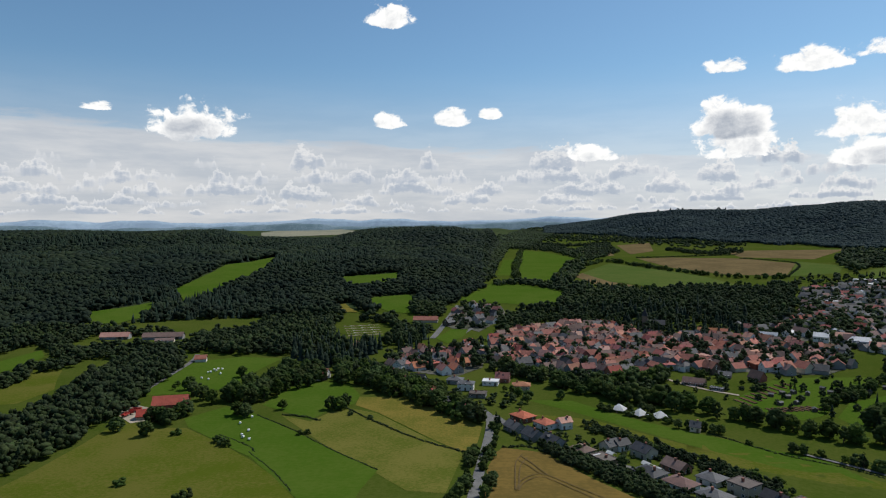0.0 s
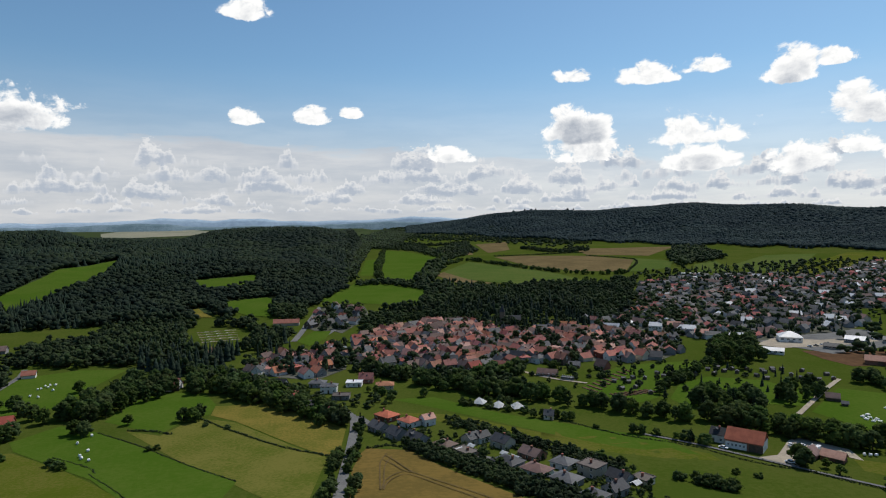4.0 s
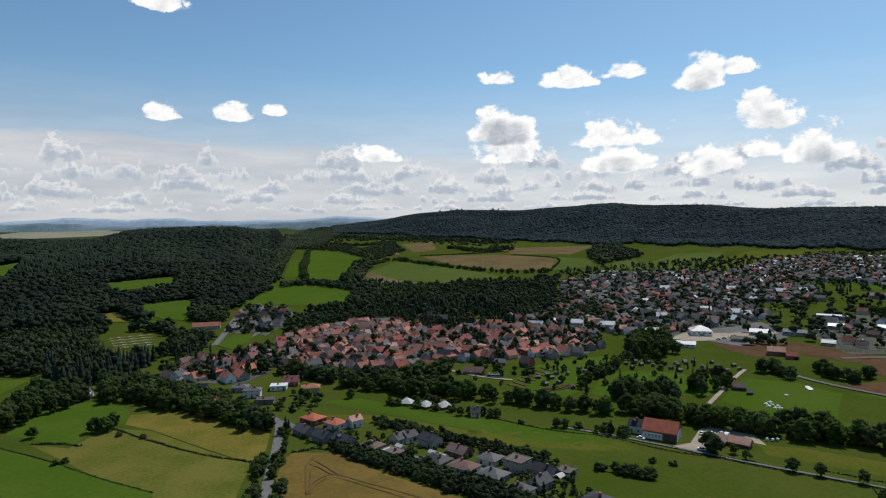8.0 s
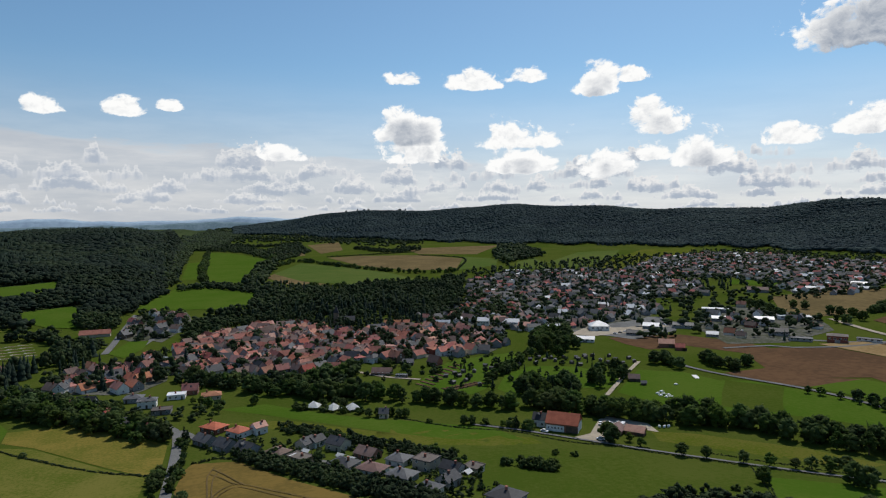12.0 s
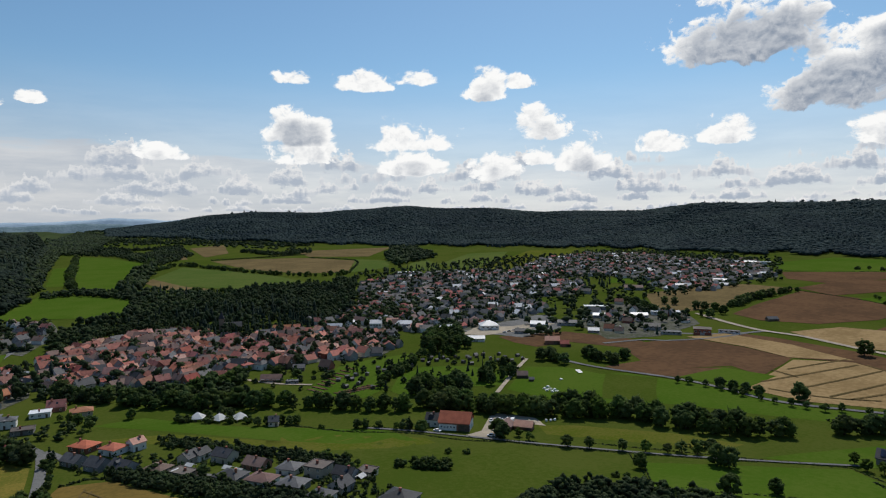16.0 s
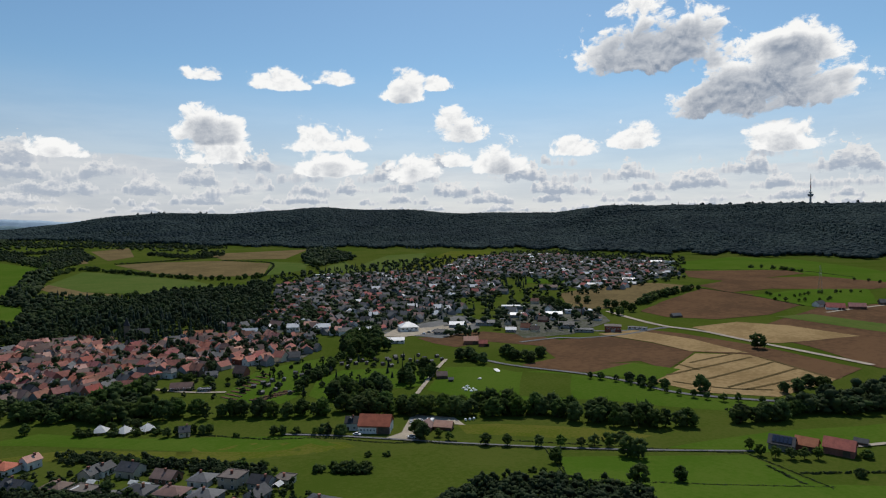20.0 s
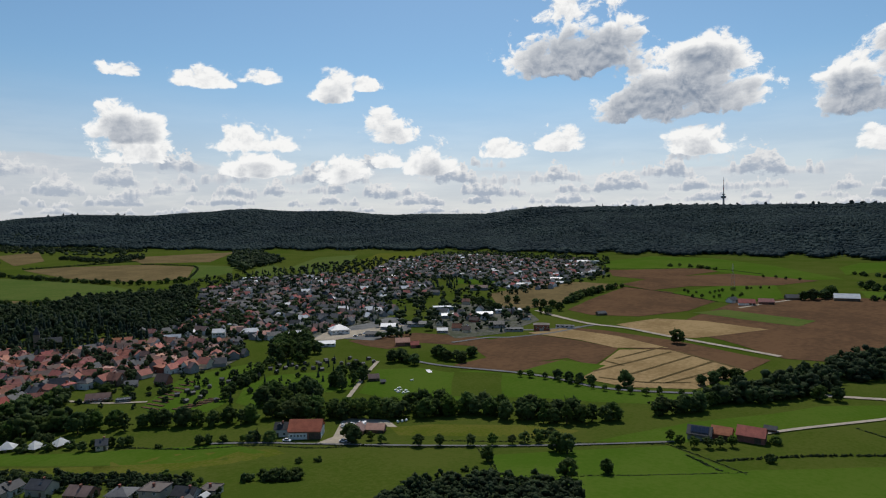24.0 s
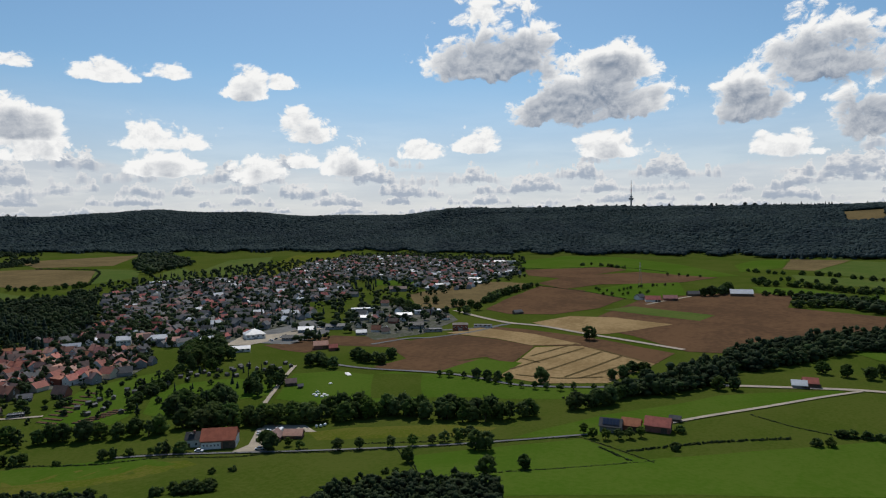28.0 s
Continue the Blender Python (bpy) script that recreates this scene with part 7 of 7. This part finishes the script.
tree_row(['broad', 'bush'], [(730.9, 401.8), (791.1, 415.0), (849.5, 422.0), (929.3, 416.9)], 8, 4, "field copse", tall=9)
tree_row(['broad'], [(911.7, 169.0), (929.2, 157.7), (959.4, 148.0), (996.1, 142.4)], 8, 4, "field copse", tall=13)
tree_row(['broad', 'bush'], [(855.1, 60.5), (866.4, 34.9), (878.8, 6.7), (838.6, -34.2)], 11, 4, "hedgerow trees", tall=9)
tree_row(['broad', 'bush'], [(1104.6, 59.6), (1045.5, 21.7), (1028.0, -17.8), (1050.8, -42.4)], 13, 5, "hedgerow trees", tall=9)
tree_row(['broad'], [(1115.2, 138.8), (1106.5, 117.6), (1070.3, 87.1)], 12, 5, "hedgerow trees", tall=11)
tree_row(['small', 'bush'], [(1321.2, 499.3), (1311.7, 445.8), (1281.9, 377.3)], 16, 5, "hedgerow trees", tall=7)
tree_row(['small', 'broad'], [(1193.8, 289.4), (1168.4, 244.7), (1166.3, 198.0)], 18, 5, "hedgerow trees", tall=6)
tree_row(['bush', 'broad'], [(218.9, 1006.3), (269.7, 969.1), (327.2, 944.6), (401.6, 961.9), (460.9, 980.2)], 14, 4, "hedgerow trees", tall=9)
tree_row(['bush', 'broad'], [(300.1, 1376.7), (383.0, 1473.8), (419.8, 1323.1), (460.7, 1190.8), (504.0, 1096.4), (590.0, 1078.9)], 13, 4, "hedgerow trees", tall=9)
tree_row(['broad', 'bush'], [(128.6, 1112.7), (147.4, 1301.1), (184.0, 1561.0), (226.2, 1874.0)], 11, 4, "hedgerow trees", tall=10)
tree_row(['broad', 'bush'], [(190.6, 1026.1), (230.9, 1206.0), (285.1, 1383.2), (350.5, 1606.2)], 11, 4, "hedgerow trees", tall=11)
tree_row(['broad', 'small'], [(240.3, 375.3), (257.7, 391.0), (281.0, 410.6), (301.3, 428.2)], 8, 4, "garden trees by the meadow", tall=7)
tree_row(['broad', 'small'], [(211.2, 353.3), (230.0, 373.4), (241.2, 380.3)], 7, 3, "garden trees by the meadow", tall=7)
tree_row(['small', 'bush'], [(138.4, 442.3), (173.6, 466.0), (185.8, 427.8), (204.2, 408.6)], 13, 6, "garden trees", tall=5)
tree_row(['spruce'], [(239.4, 400.4), (247.7, 402.1), (255.1, 398.3), (264.8, 401.7)], 6, 2, "dark conifers in the gardens", tall=8)
tree_row(['spruce'], [(221.7, 415.5), (223.6, 408.5), (226.6, 403.0)], 5, 2, "dark conifers in the gardens", tall=6)
tree_row(['broad', 'tall'], [(270.9, 325.3), (286.9, 333.1), (303.3, 340.5), (318.7, 345.9), (294.6, 325.4), (279.2, 324.2)], 8, 4, "dark trees on the slope", tall=11)
tree_row(['broad'], [(352.6, 358.7), (359.1, 354.9), (367.9, 351.3), (364.8, 336.6), (365.1, 328.2)], 7, 3, "farm garden trees", tall=9)
tree_row(['broad'], [(403.5, 353.1), (400.0, 340.9), (394.0, 325.3), (393.4, 317.9), (391.2, 309.3), (410.0, 313.7), (420.4, 312.9)], 8, 3, "field trees", tall=9)
tree_row(['broad', 'bush'], [(-54.9, 419.4), (-31.4, 404.8), (-9.1, 376.6), (10.2, 348.0)], 9, 4, "village edge trees", tall=9)
tree_row(['broad', 'bush'], [(7.5, 255.7), (10.2, 270.7), (11.7, 287.5), (13.5, 304.7)], 7, 1.5, "lane trees", tall=4.5)
tree_row(['broad', 'bush'], [(17.7, 258.6), (17.6, 275.8), (25.7, 317.9), (25.8, 336.0)], 9, 1.5, "lane trees", tall=4)
tree_row(['small', 'bush'], [(78.5, 331.8), (87.3, 319.4), (95.9, 308.2), (108.1, 291.8), (116.3, 282.4)], 7, 2, "back garden trees", tall=4)
tree_row(['small', 'bush'], [(124.6, 267.9), (130.8, 256.6), (134.8, 250.6), (136.2, 240.1)], 7, 2, "back garden trees", tall=4)
tree_row(['spruce', 'column'], [(113.6, 200.5), (116.1, 196.5), (118.7, 191.1)], 3.5, 1, "conifer hedge", tall=6)
tree_row(['bush', 'small'], [(35.5, 419.8), (47.1, 404.2), (52.7, 384.4), (38.8, 373.4)], 8, 3, "garden bushes", tall=5)
tree("broad", 399.1, 176.6, 11)
tree("broad", 566.3, 201.8, 13)
tree("broad", 264.1, 145.4, 9.5)
tree("broad", 264.0, 151.0, 9.5)
tree("broad", 229.9, 126.2, 8.5)
tree("broad", 247.4, 117.5, 6.5)
tree("broad", 230.7, 167.0, 7)
tree("broad", 214.1, 237.1, 8.5)
tree("broad", 215.5, 243.1, 8.5)
tree("broad", 391.1, 197.1, 7)
tree("broad", 390.5, 204.6, 7)
tree("broad", 389.5, 213.0, 7)
tree("broad", 391.3, 223.1, 7)
tree("small", 222.3, 234.4, 4.5)
tree("small", 221.9, 226.3, 4.5)
tree("column", 184.3, 277.1, 8)
tree("broad", 426.2, 92.6, 9)
tree("broad", 409.0, 95.7, 9)
tree("bush", 312.2, 69.1, 4)
tree("bush", 352.1, 12.2, 4)
tree("bush", 355.3, 6.7, 4)
tree("bush", 340.0, 72.7, 4)
tree("bush", 154.4, 227.4, 4.5, "meadow bushes")
tree("bush", 157.2, 224.2, 4.5, "meadow bushes")
tree("bush", 159.6, 222.1, 4.5, "meadow bushes")
tree("bush", 161.1, 218.7, 4.5, "meadow bushes")
tree("bush", 163.3, 217.2, 4.5, "meadow bushes")
tree("bush", 149.3, 232.5, 2.5)
tree("bush", 211.7, 165.5, 2.5)
tree("bush", 214.0, 161.2, 2.5)
tree("bush", 177.9, 235.2, 2.5)
tree("bush", 184.2, 229.2, 2.5)
tree("small", 313.5, 114.9, 5.5, "farm garden trees")
tree("small", 309.2, 108.4, 5.5, "farm garden trees")
tree("small", 310.7, 102.4, 5.5, "farm garden trees")
tree("small", 314.0, 96.8, 5.5, "farm garden trees")
tree("small", 318.5, 92.5, 5.5, "farm garden trees")
tree("small", 323.0, 88.1, 5.5, "farm garden trees")
tree("bush", 371.9, 2.2, 4, "meadow bushes")
tree("bush", 374.7, -2.6, 4, "meadow bushes")
tree("bush", 375.3, -8.5, 4, "meadow bushes")
tree("bush", 376.7, -14.3, 4, "meadow bushes")
tree("bush", 378.9, -21.2, 4, "meadow bushes")
tree("broad", -175.6, 336.8, 8)
tree("broad", -156.5, 329.9, 8)
tree("broad", -152.0, 348.6, 9, "farmyard trees")
tree("broad", -158.5, 352.7, 9, "farmyard trees")
tree("broad", -151.4, 360.8, 9, "farmyard trees")
tree("broad", -149.7, 366.1, 9, "farmyard trees")
tree("broad", -163.3, 352.9, 9, "farmyard trees")
tree("bush", -141.1, 331.3, 3.5)
tree("bush", -111.2, 316.0, 3.5)
tree("bush", -115.2, 319.4, 3.5)
tree("bush", -108.3, 313.5, 3.5)
# stand-in for an unidentified dark cluster, drawn as a bush
tree("bush", -136.2, 263.0, 3.5)
tree("bush", -100.6, 244.2, 3.5)
tree("bush", -102.3, 241.7, 3.5)
tree("broad", -161.4, 409.0, 9, "farmyard trees")
tree("broad", -151.9, 398.2, 9, "farmyard trees")
tree("broad", -143.3, 389.1, 9, "farmyard trees")
tree("broad", -170.8, 423.4, 9, "farmyard trees")
tree("broad", -67.4, 374.9, 8, "meadow clump")
tree("broad", -62.5, 373.6, 8, "meadow clump")
tree("broad", -59.5, 380.5, 8, "meadow clump")
tree("small", -96.4, 375.7, 6)
tree("bush", -76.0, 329.6, 2.5)
tree("bush", -71.9, 331.3, 2.5)
tree("bush", -54.3, 363.3, 2.5)
tree("bush", -42.0, 355.6, 2.5)
tree("broad", -146.2, 456.9, 8)
tree("small", -182.2, 432.6, 4)
tree("small", -181.1, 423.7, 4)
tree("broad", -119.9, 365.3, 8, "meadow trees")
tree("broad", -113.7, 361.8, 8, "meadow trees")
tree("broad", -118.0, 392.0, 8, "meadow trees")
tree("broad", -119.2, 421.6, 8, "meadow trees")
tree("broad", 164.4, 297.8, 5, "lane bushes")
tree("broad", 168.1, 295.4, 5, "lane bushes")
tree("broad", 138.5, 326.3, 5, "lane bushes")
tree("broad", 142.0, 325.0, 5, "lane bushes")
tree("broad", 135.8, 330.6, 5, "lane bushes")
tree("broad", 123.9, 335.1, 5, "lane bushes")
tree("broad", 128.4, 333.5, 5, "lane bushes")
tree("broad", 72.1, 391.7, 6)
tree("broad", 46.7, 400.4, 6)
tree("bush", 149.1, 309.3, 2.5)
tree("broad", 365.2, 127.0, 9)
tree("broad", 367.6, 122.6, 9)
tree("bush", 154.1, 224.4, 4)
tree("bush", 155.8, 220.5, 4)
tree("bush", 158.5, 218.1, 4)
tree("bush", 161.8, 216.3, 4)
tree("bush", 148.8, 231.7, 4)
tree("bush", 128.3, 239.7, 4)
tree("bush", 277.5, 170.7, 4)
tree("bush", 279.1, 167.2, 4)
tree("bush", 285.2, 166.3, 4)
tree("spruce", 27.9, 342.2, 8)
tree("spruce", 29.0, 336.9, 8)
tree("broad", 80.9, 260.7, 5, "garden trees")
tree("broad", 78.2, 277.2, 5, "garden trees")
tree("broad", 63.0, 295.7, 5, "garden trees")
tree("spruce", 107.4, 211.1, 7)
tree("spruce", 107.1, 203.6, 7)
tree("broad", 105.6, 382.2, 6)
tree("broad", 114.4, 364.9, 6)
tree("broad", 117.0, 358.7, 6)
hedge([(-108.4, 364.9), (-80.7, 337.0), (-53.9, 304.4), (-29.4, 272.7)], 0.6, 0.8, 101)
hedge([(-59.1, 378.1), (-40.1, 352.4), (-13.6, 320.7), (11.3, 297.0)], 0.9, 1.1, 102)
hedge([(-93.6, 364.5), (-81.4, 360.9), (-70.2, 353.3)], 0.8, 1.3, 103)
hedge([(-95.0, 304.9), (-76.6, 277.0), (-60.3, 245.4)], 0.6, 0.7, 104, "thin line of rough grass and weeds")
hedge([(-117.7, 330.7), (-97.6, 313.2), (-92.3, 304.8)], 0.8, 0.8, 105, "thin line of rough grass and weeds")
hedge([(135.5, 328.5), (157.5, 295.6), (181.8, 273.4), (196.7, 246.7), (223.5, 222.4)], 0.8, 0.9, 106, "low dark hedge along the lane")
hedge([(169.5, 297.6), (190.0, 269.9), (210.4, 233.4), (228.0, 206.1), (255.1, 171.9), (281.9, 142.4)], 0.7, 0.8, 107, "low dark hedge along the lane")
hedge([(247.0, 186.4), (222.9, 159.2), (190.8, 128.9)], 0.5, 0.7, 108, "thin dark fence line with weeds")
hedge([(297.3, 101.3), (291.5, 92.6), (284.7, 82.7)], 0.8, 1.2, 109)
hedge([(298.7, 87.5), (329.8, 58.3), (357.6, 23.6)], 1.2, 1.5, 110)
hedge([(207.9, 151.5), (227.8, 136.4), (257.0, 102.7)], 0.5, 0.6, 111, "thin dark fence line with weeds")
hedge([(390.4, 45.3), (379.2, 25.0), (373.5, 4.6)], 0.6, 0.9, 112, "thin dark fence line with weeds")
hedge([(370.6, 4.6), (374.6, -7.3), (378.3, -23.4)], 1.5, 2.2, 113)
hedge([(371.6, 148.2), (388.2, 132.2), (392.6, 119.2)], 1.5, 2, 114)
hedge([(28.8, 305.5), (40.4, 307.3), (49.0, 296.8)], 1.5, 1.5, 115, "rough green verge of the wheat field")
hedge([(792.1, 975.9), (906.5, 1017.4), (1080.5, 1142.8)], 3, 3, 116, "distant dark hedge")
hedge([(706.9, 1519.8), (755.0, 1366.3), (595.8, 1100.7)], 3, 3, 117, "distant dark hedge")
hedge([(481.0, 1588.3), (623.4, 1610.3), (755.6, 1643.0)], 4, 4, 118, "distant dark hedge")
hedge([(1207.2, 566.6), (1298.5, 405.5), (1239.4, 290.1)], 2, 1.5, 119, "distant field boundary")
hedge([(943.2, 423.1), (905.3, 333.5), (850.5, 250.4)], 1.5, 1.2, 120, "distant field boundary")
hedge([(499.8, 3722.1), (674.7, 3289.1), (756.6, 2905.1)], 50, 11, 130, 'distant belt of dark trees between fields', 3.0)
hedge([(415.6, 2910.9), (577.3, 2586.7), (677.6, 2426.7)], 50, 11, 131, 'distant belt of dark trees between fields', 3.0)
hedge([(312.5, 2333.8), (399.1, 2137.0), (574.0, 2205.6)], 50, 11, 132, 'distant belt of dark trees between fields', 3.0)
hedge([(796.6, 3171.8), (880.4, 2770.1), (967.5, 2372.5)], 50, 11, 133, 'distant belt of dark trees between fields', 3.0)
hedge([(703.3, 2518.8), (806.0, 2257.0), (925.3, 2011.9)], 50, 11, 134, 'distant belt of dark trees between fields', 3.0)
hedge([(381.6, 4580.1), (612.1, 4554.9), (706.9, 3776.0)], 50, 11, 135, 'distant belt of dark trees between fields', 3.0)
hedge([(666.3, 1866.5), (699.2, 1673.1), (820.1, 1783.2)], 50, 11, 136, 'distant belt of dark trees between fields', 3.0)
tree("bush", 94.8, 366.2, 4, "bushes round the canopies")
tree("bush", 104.8, 357.5, 4, "bushes round the canopies")
tree("bush", 113.4, 349.5, 4, "bushes round the canopies")
tree("bush", 121.9, 343.9, 4, "bushes round the canopies")
tree("bush", 107.2, 369.2, 4, "bushes round the canopies")
tree("bush", 117.0, 360.4, 4, "bushes round the canopies")
tree("bush", 91.5, 370.0, 4, "bushes round the canopies")
tree_row(['broad', 'bush'], [(958.1, 105.2), (962.7, 64.9), (952.1, 19.7), (907.3, -36.9)], 10, 4, "hedgerow trees", tall=9)
tree_row(['broad', 'bush'], [(1070.6, 125.4), (1076.1, 72.7), (1041.4, 14.9), (1010.4, -36.0)], 11, 4, "hedgerow trees", tall=8)
tree_row(['broad', 'bush'], [(1272.3, 77.4), (1249.6, 26.2), (1185.6, -47.7)], 14, 5, "hedgerow trees", tall=8)
tree_row(['broad'], [(1155.8, 102.3), (1134.2, 46.0), (1126.8, 1.8)], 16, 6, "hedgerow trees", tall=8)
tree_row(['small', 'bush'], [(1306.2, 172.3), (1274.9, 131.0), (1269.3, 85.9)], 15, 5, "hedgerow trees", tall=7)
tree("broad", 516.1, 0.2, 9)
tree("broad", 516.1, -12.8, 9)
tree("broad", 527.1, -19.5, 9)
tree("broad", 519.0, 15.3, 9)
tree("broad", 443.8, 61.5, 9)
tree("broad", 438.9, 70.2, 9)
car(413.3, 525.2, 140, None)
car(422.2, 530.6, 177, CAR_DARK)
car(431.8, 535.8, 34, CAR_WHITE)
car(441.7, 541.1, 71, CAR_DARK)
car(420.1, 462.2, 108, None)
car(427.7, 463.9, 145, CAR_DARK)
car(435.5, 465.7, 2, CAR_WHITE)
car(445.8, 470.0, 39, CAR_DARK)
car(495.5, 473.2, 76, None)
car(505.0, 473.9, 113, CAR_DARK)
car(537.9, 462.6, 150, CAR_WHITE)
car(524.9, 410.2, 7, CAR_DARK)
car(532.9, 411.4, 44, None)
car(558.6, 414.3, 81, CAR_DARK)
car(561.0, 398.3, 118, CAR_WHITE)
canopy(88.0, 274.7, -61, 4.0, 3.2, "white awnings in the gardens")
canopy(68.6, 285.6, 29, 4.0, 3.2, "white awnings in the gardens")
canopy(90.4, 267.4, -61, 4.0, 3.2, "white awnings in the gardens")
canopy(124.4, 223.2, 29, 4.0, 3.2, "white awnings in the gardens")
canopy(76.5, 290.2, -61, 4.0, 3.2, "white awnings in the gardens")

hedge([(212.6, 147.1), (235.8, 124.5), (261.9, 99.4), (290.7, 73.2)], 0.7, 0.8, 141, "thin dark hedge across the paddock")
hedge([(242.9, 204.4), (262.5, 176.8), (285.3, 144.1), (307.5, 114.2)], 0.8, 0.9, 142, "low dark hedge along the paddock")
hedge([(307.5, 114.2), (299.0, 93.6), (287.7, 72.4)], 0.7, 0.9, 143, "low dark hedge along the paddock")
hedge([(240.0, 172.6), (217.5, 152.5), (193.9, 130.5)], 0.7, 0.7, 144, "thin line of rough grass along a fence")
hall(-262.8, 597.6, 10, 24, 9, 3.0, "long low pale building at the edge of the wood", roof=TILE_BROWN, wall=RENDER_CREAM, style="gable", rise=2.2)

for x, y, tall in ((7.5, 240.0, 6.5), (17.0, 243.0, 6.0), (4.5, 231.0, 6.0), (14.5, 232.0, 5.0), (2.0, 221.0, 6.0), (19.5, 254.0, 4.5), (9.0, 250.0, 4.5)):
    tree("broad", x, y, tall, "trees along the lane", "dark green roadside tree overhanging the lane")

for x, y in [(700.4, 473.2), (702.8, 460.6), (691.2, 424.2), (692.8, 413.7), (694.6, 402.6), (679.7, 383.9)]:
    tree("broad", x, y, 10.5, "trees along the country road", "dark roadside tree with a reddish tinge by the country road")

# single trees standing above the canopy on the ridges
crest_rs = np.random.RandomState(77)
crest_az = np.concatenate([crest_rs.uniform(lo, hi, n) for lo, hi, n in ((18, 27, 30), (58, 66, 26), (66, 80, 60), (80, 92, 30))])
crest_r = np.interp(crest_az, BEARING, CREST) + crest_rs.uniform(-70, 60, len(crest_az))
crest_xy = np.stack([crest_r * np.sin(np.radians(crest_az)), crest_r * np.cos(np.radians(crest_az))], 1)
wood("crest_trees", "single tall trees standing along the ridge", crest_xy, 20, 77, 0.3, True, "trees", mats=(HAZED_LEAF, HAZED_NEEDLE))

# ---- far ridges on the horizon, blue with painted haze ----
def far_ridge(name, lo, hi, dist, base, tops, seed, label, mat, amp):
    """A long low ridge between two bearings, with its own depth."""
    rs = np.random.RandomState(seed)
    az = np.linspace(lo, hi, 260)
    wave = sum(rs.uniform(0.2, 1) / k * np.sin(az * 0.3 * k + rs.uniform(0, 6)) for k in range(1, 9))
    top = EYE + dist * np.tan(np.radians(tops + amp * wave * np.minimum(1, np.minimum(az - lo, hi - az) / 4)))
    v, f = [], []
    for a, t in zip(np.radians(az), top):
        for d, z in ((dist - 120, base), (dist - 40, base + (t - base) * 0.8), (dist, t), (dist + 90, base)):
            v.append((d * math.sin(a), d * math.cos(a), float(z)))
    for i in range(len(az) - 1):
        for j in range(3):
            k = i * 4 + j
            f.append((k, k + 4, k + 5, k + 1))
    return tagged(new(name, mesh_of(name, v, f, mat, smooth_faces=True)), label, "hills", kind="structure")


far_ridge("backdrop_hills", -60, 18, 4780, 40, 0.3, 3, "low hills on the horizon, painted in blue haze", HAZE_BLUE, 0.2)
far_ridge("backdrop_hills", -60, 16, 4560, 40, -0.12, 8, "wooded hills before the horizon, painted in blue-grey haze", HAZE_GREEN, 0.14)
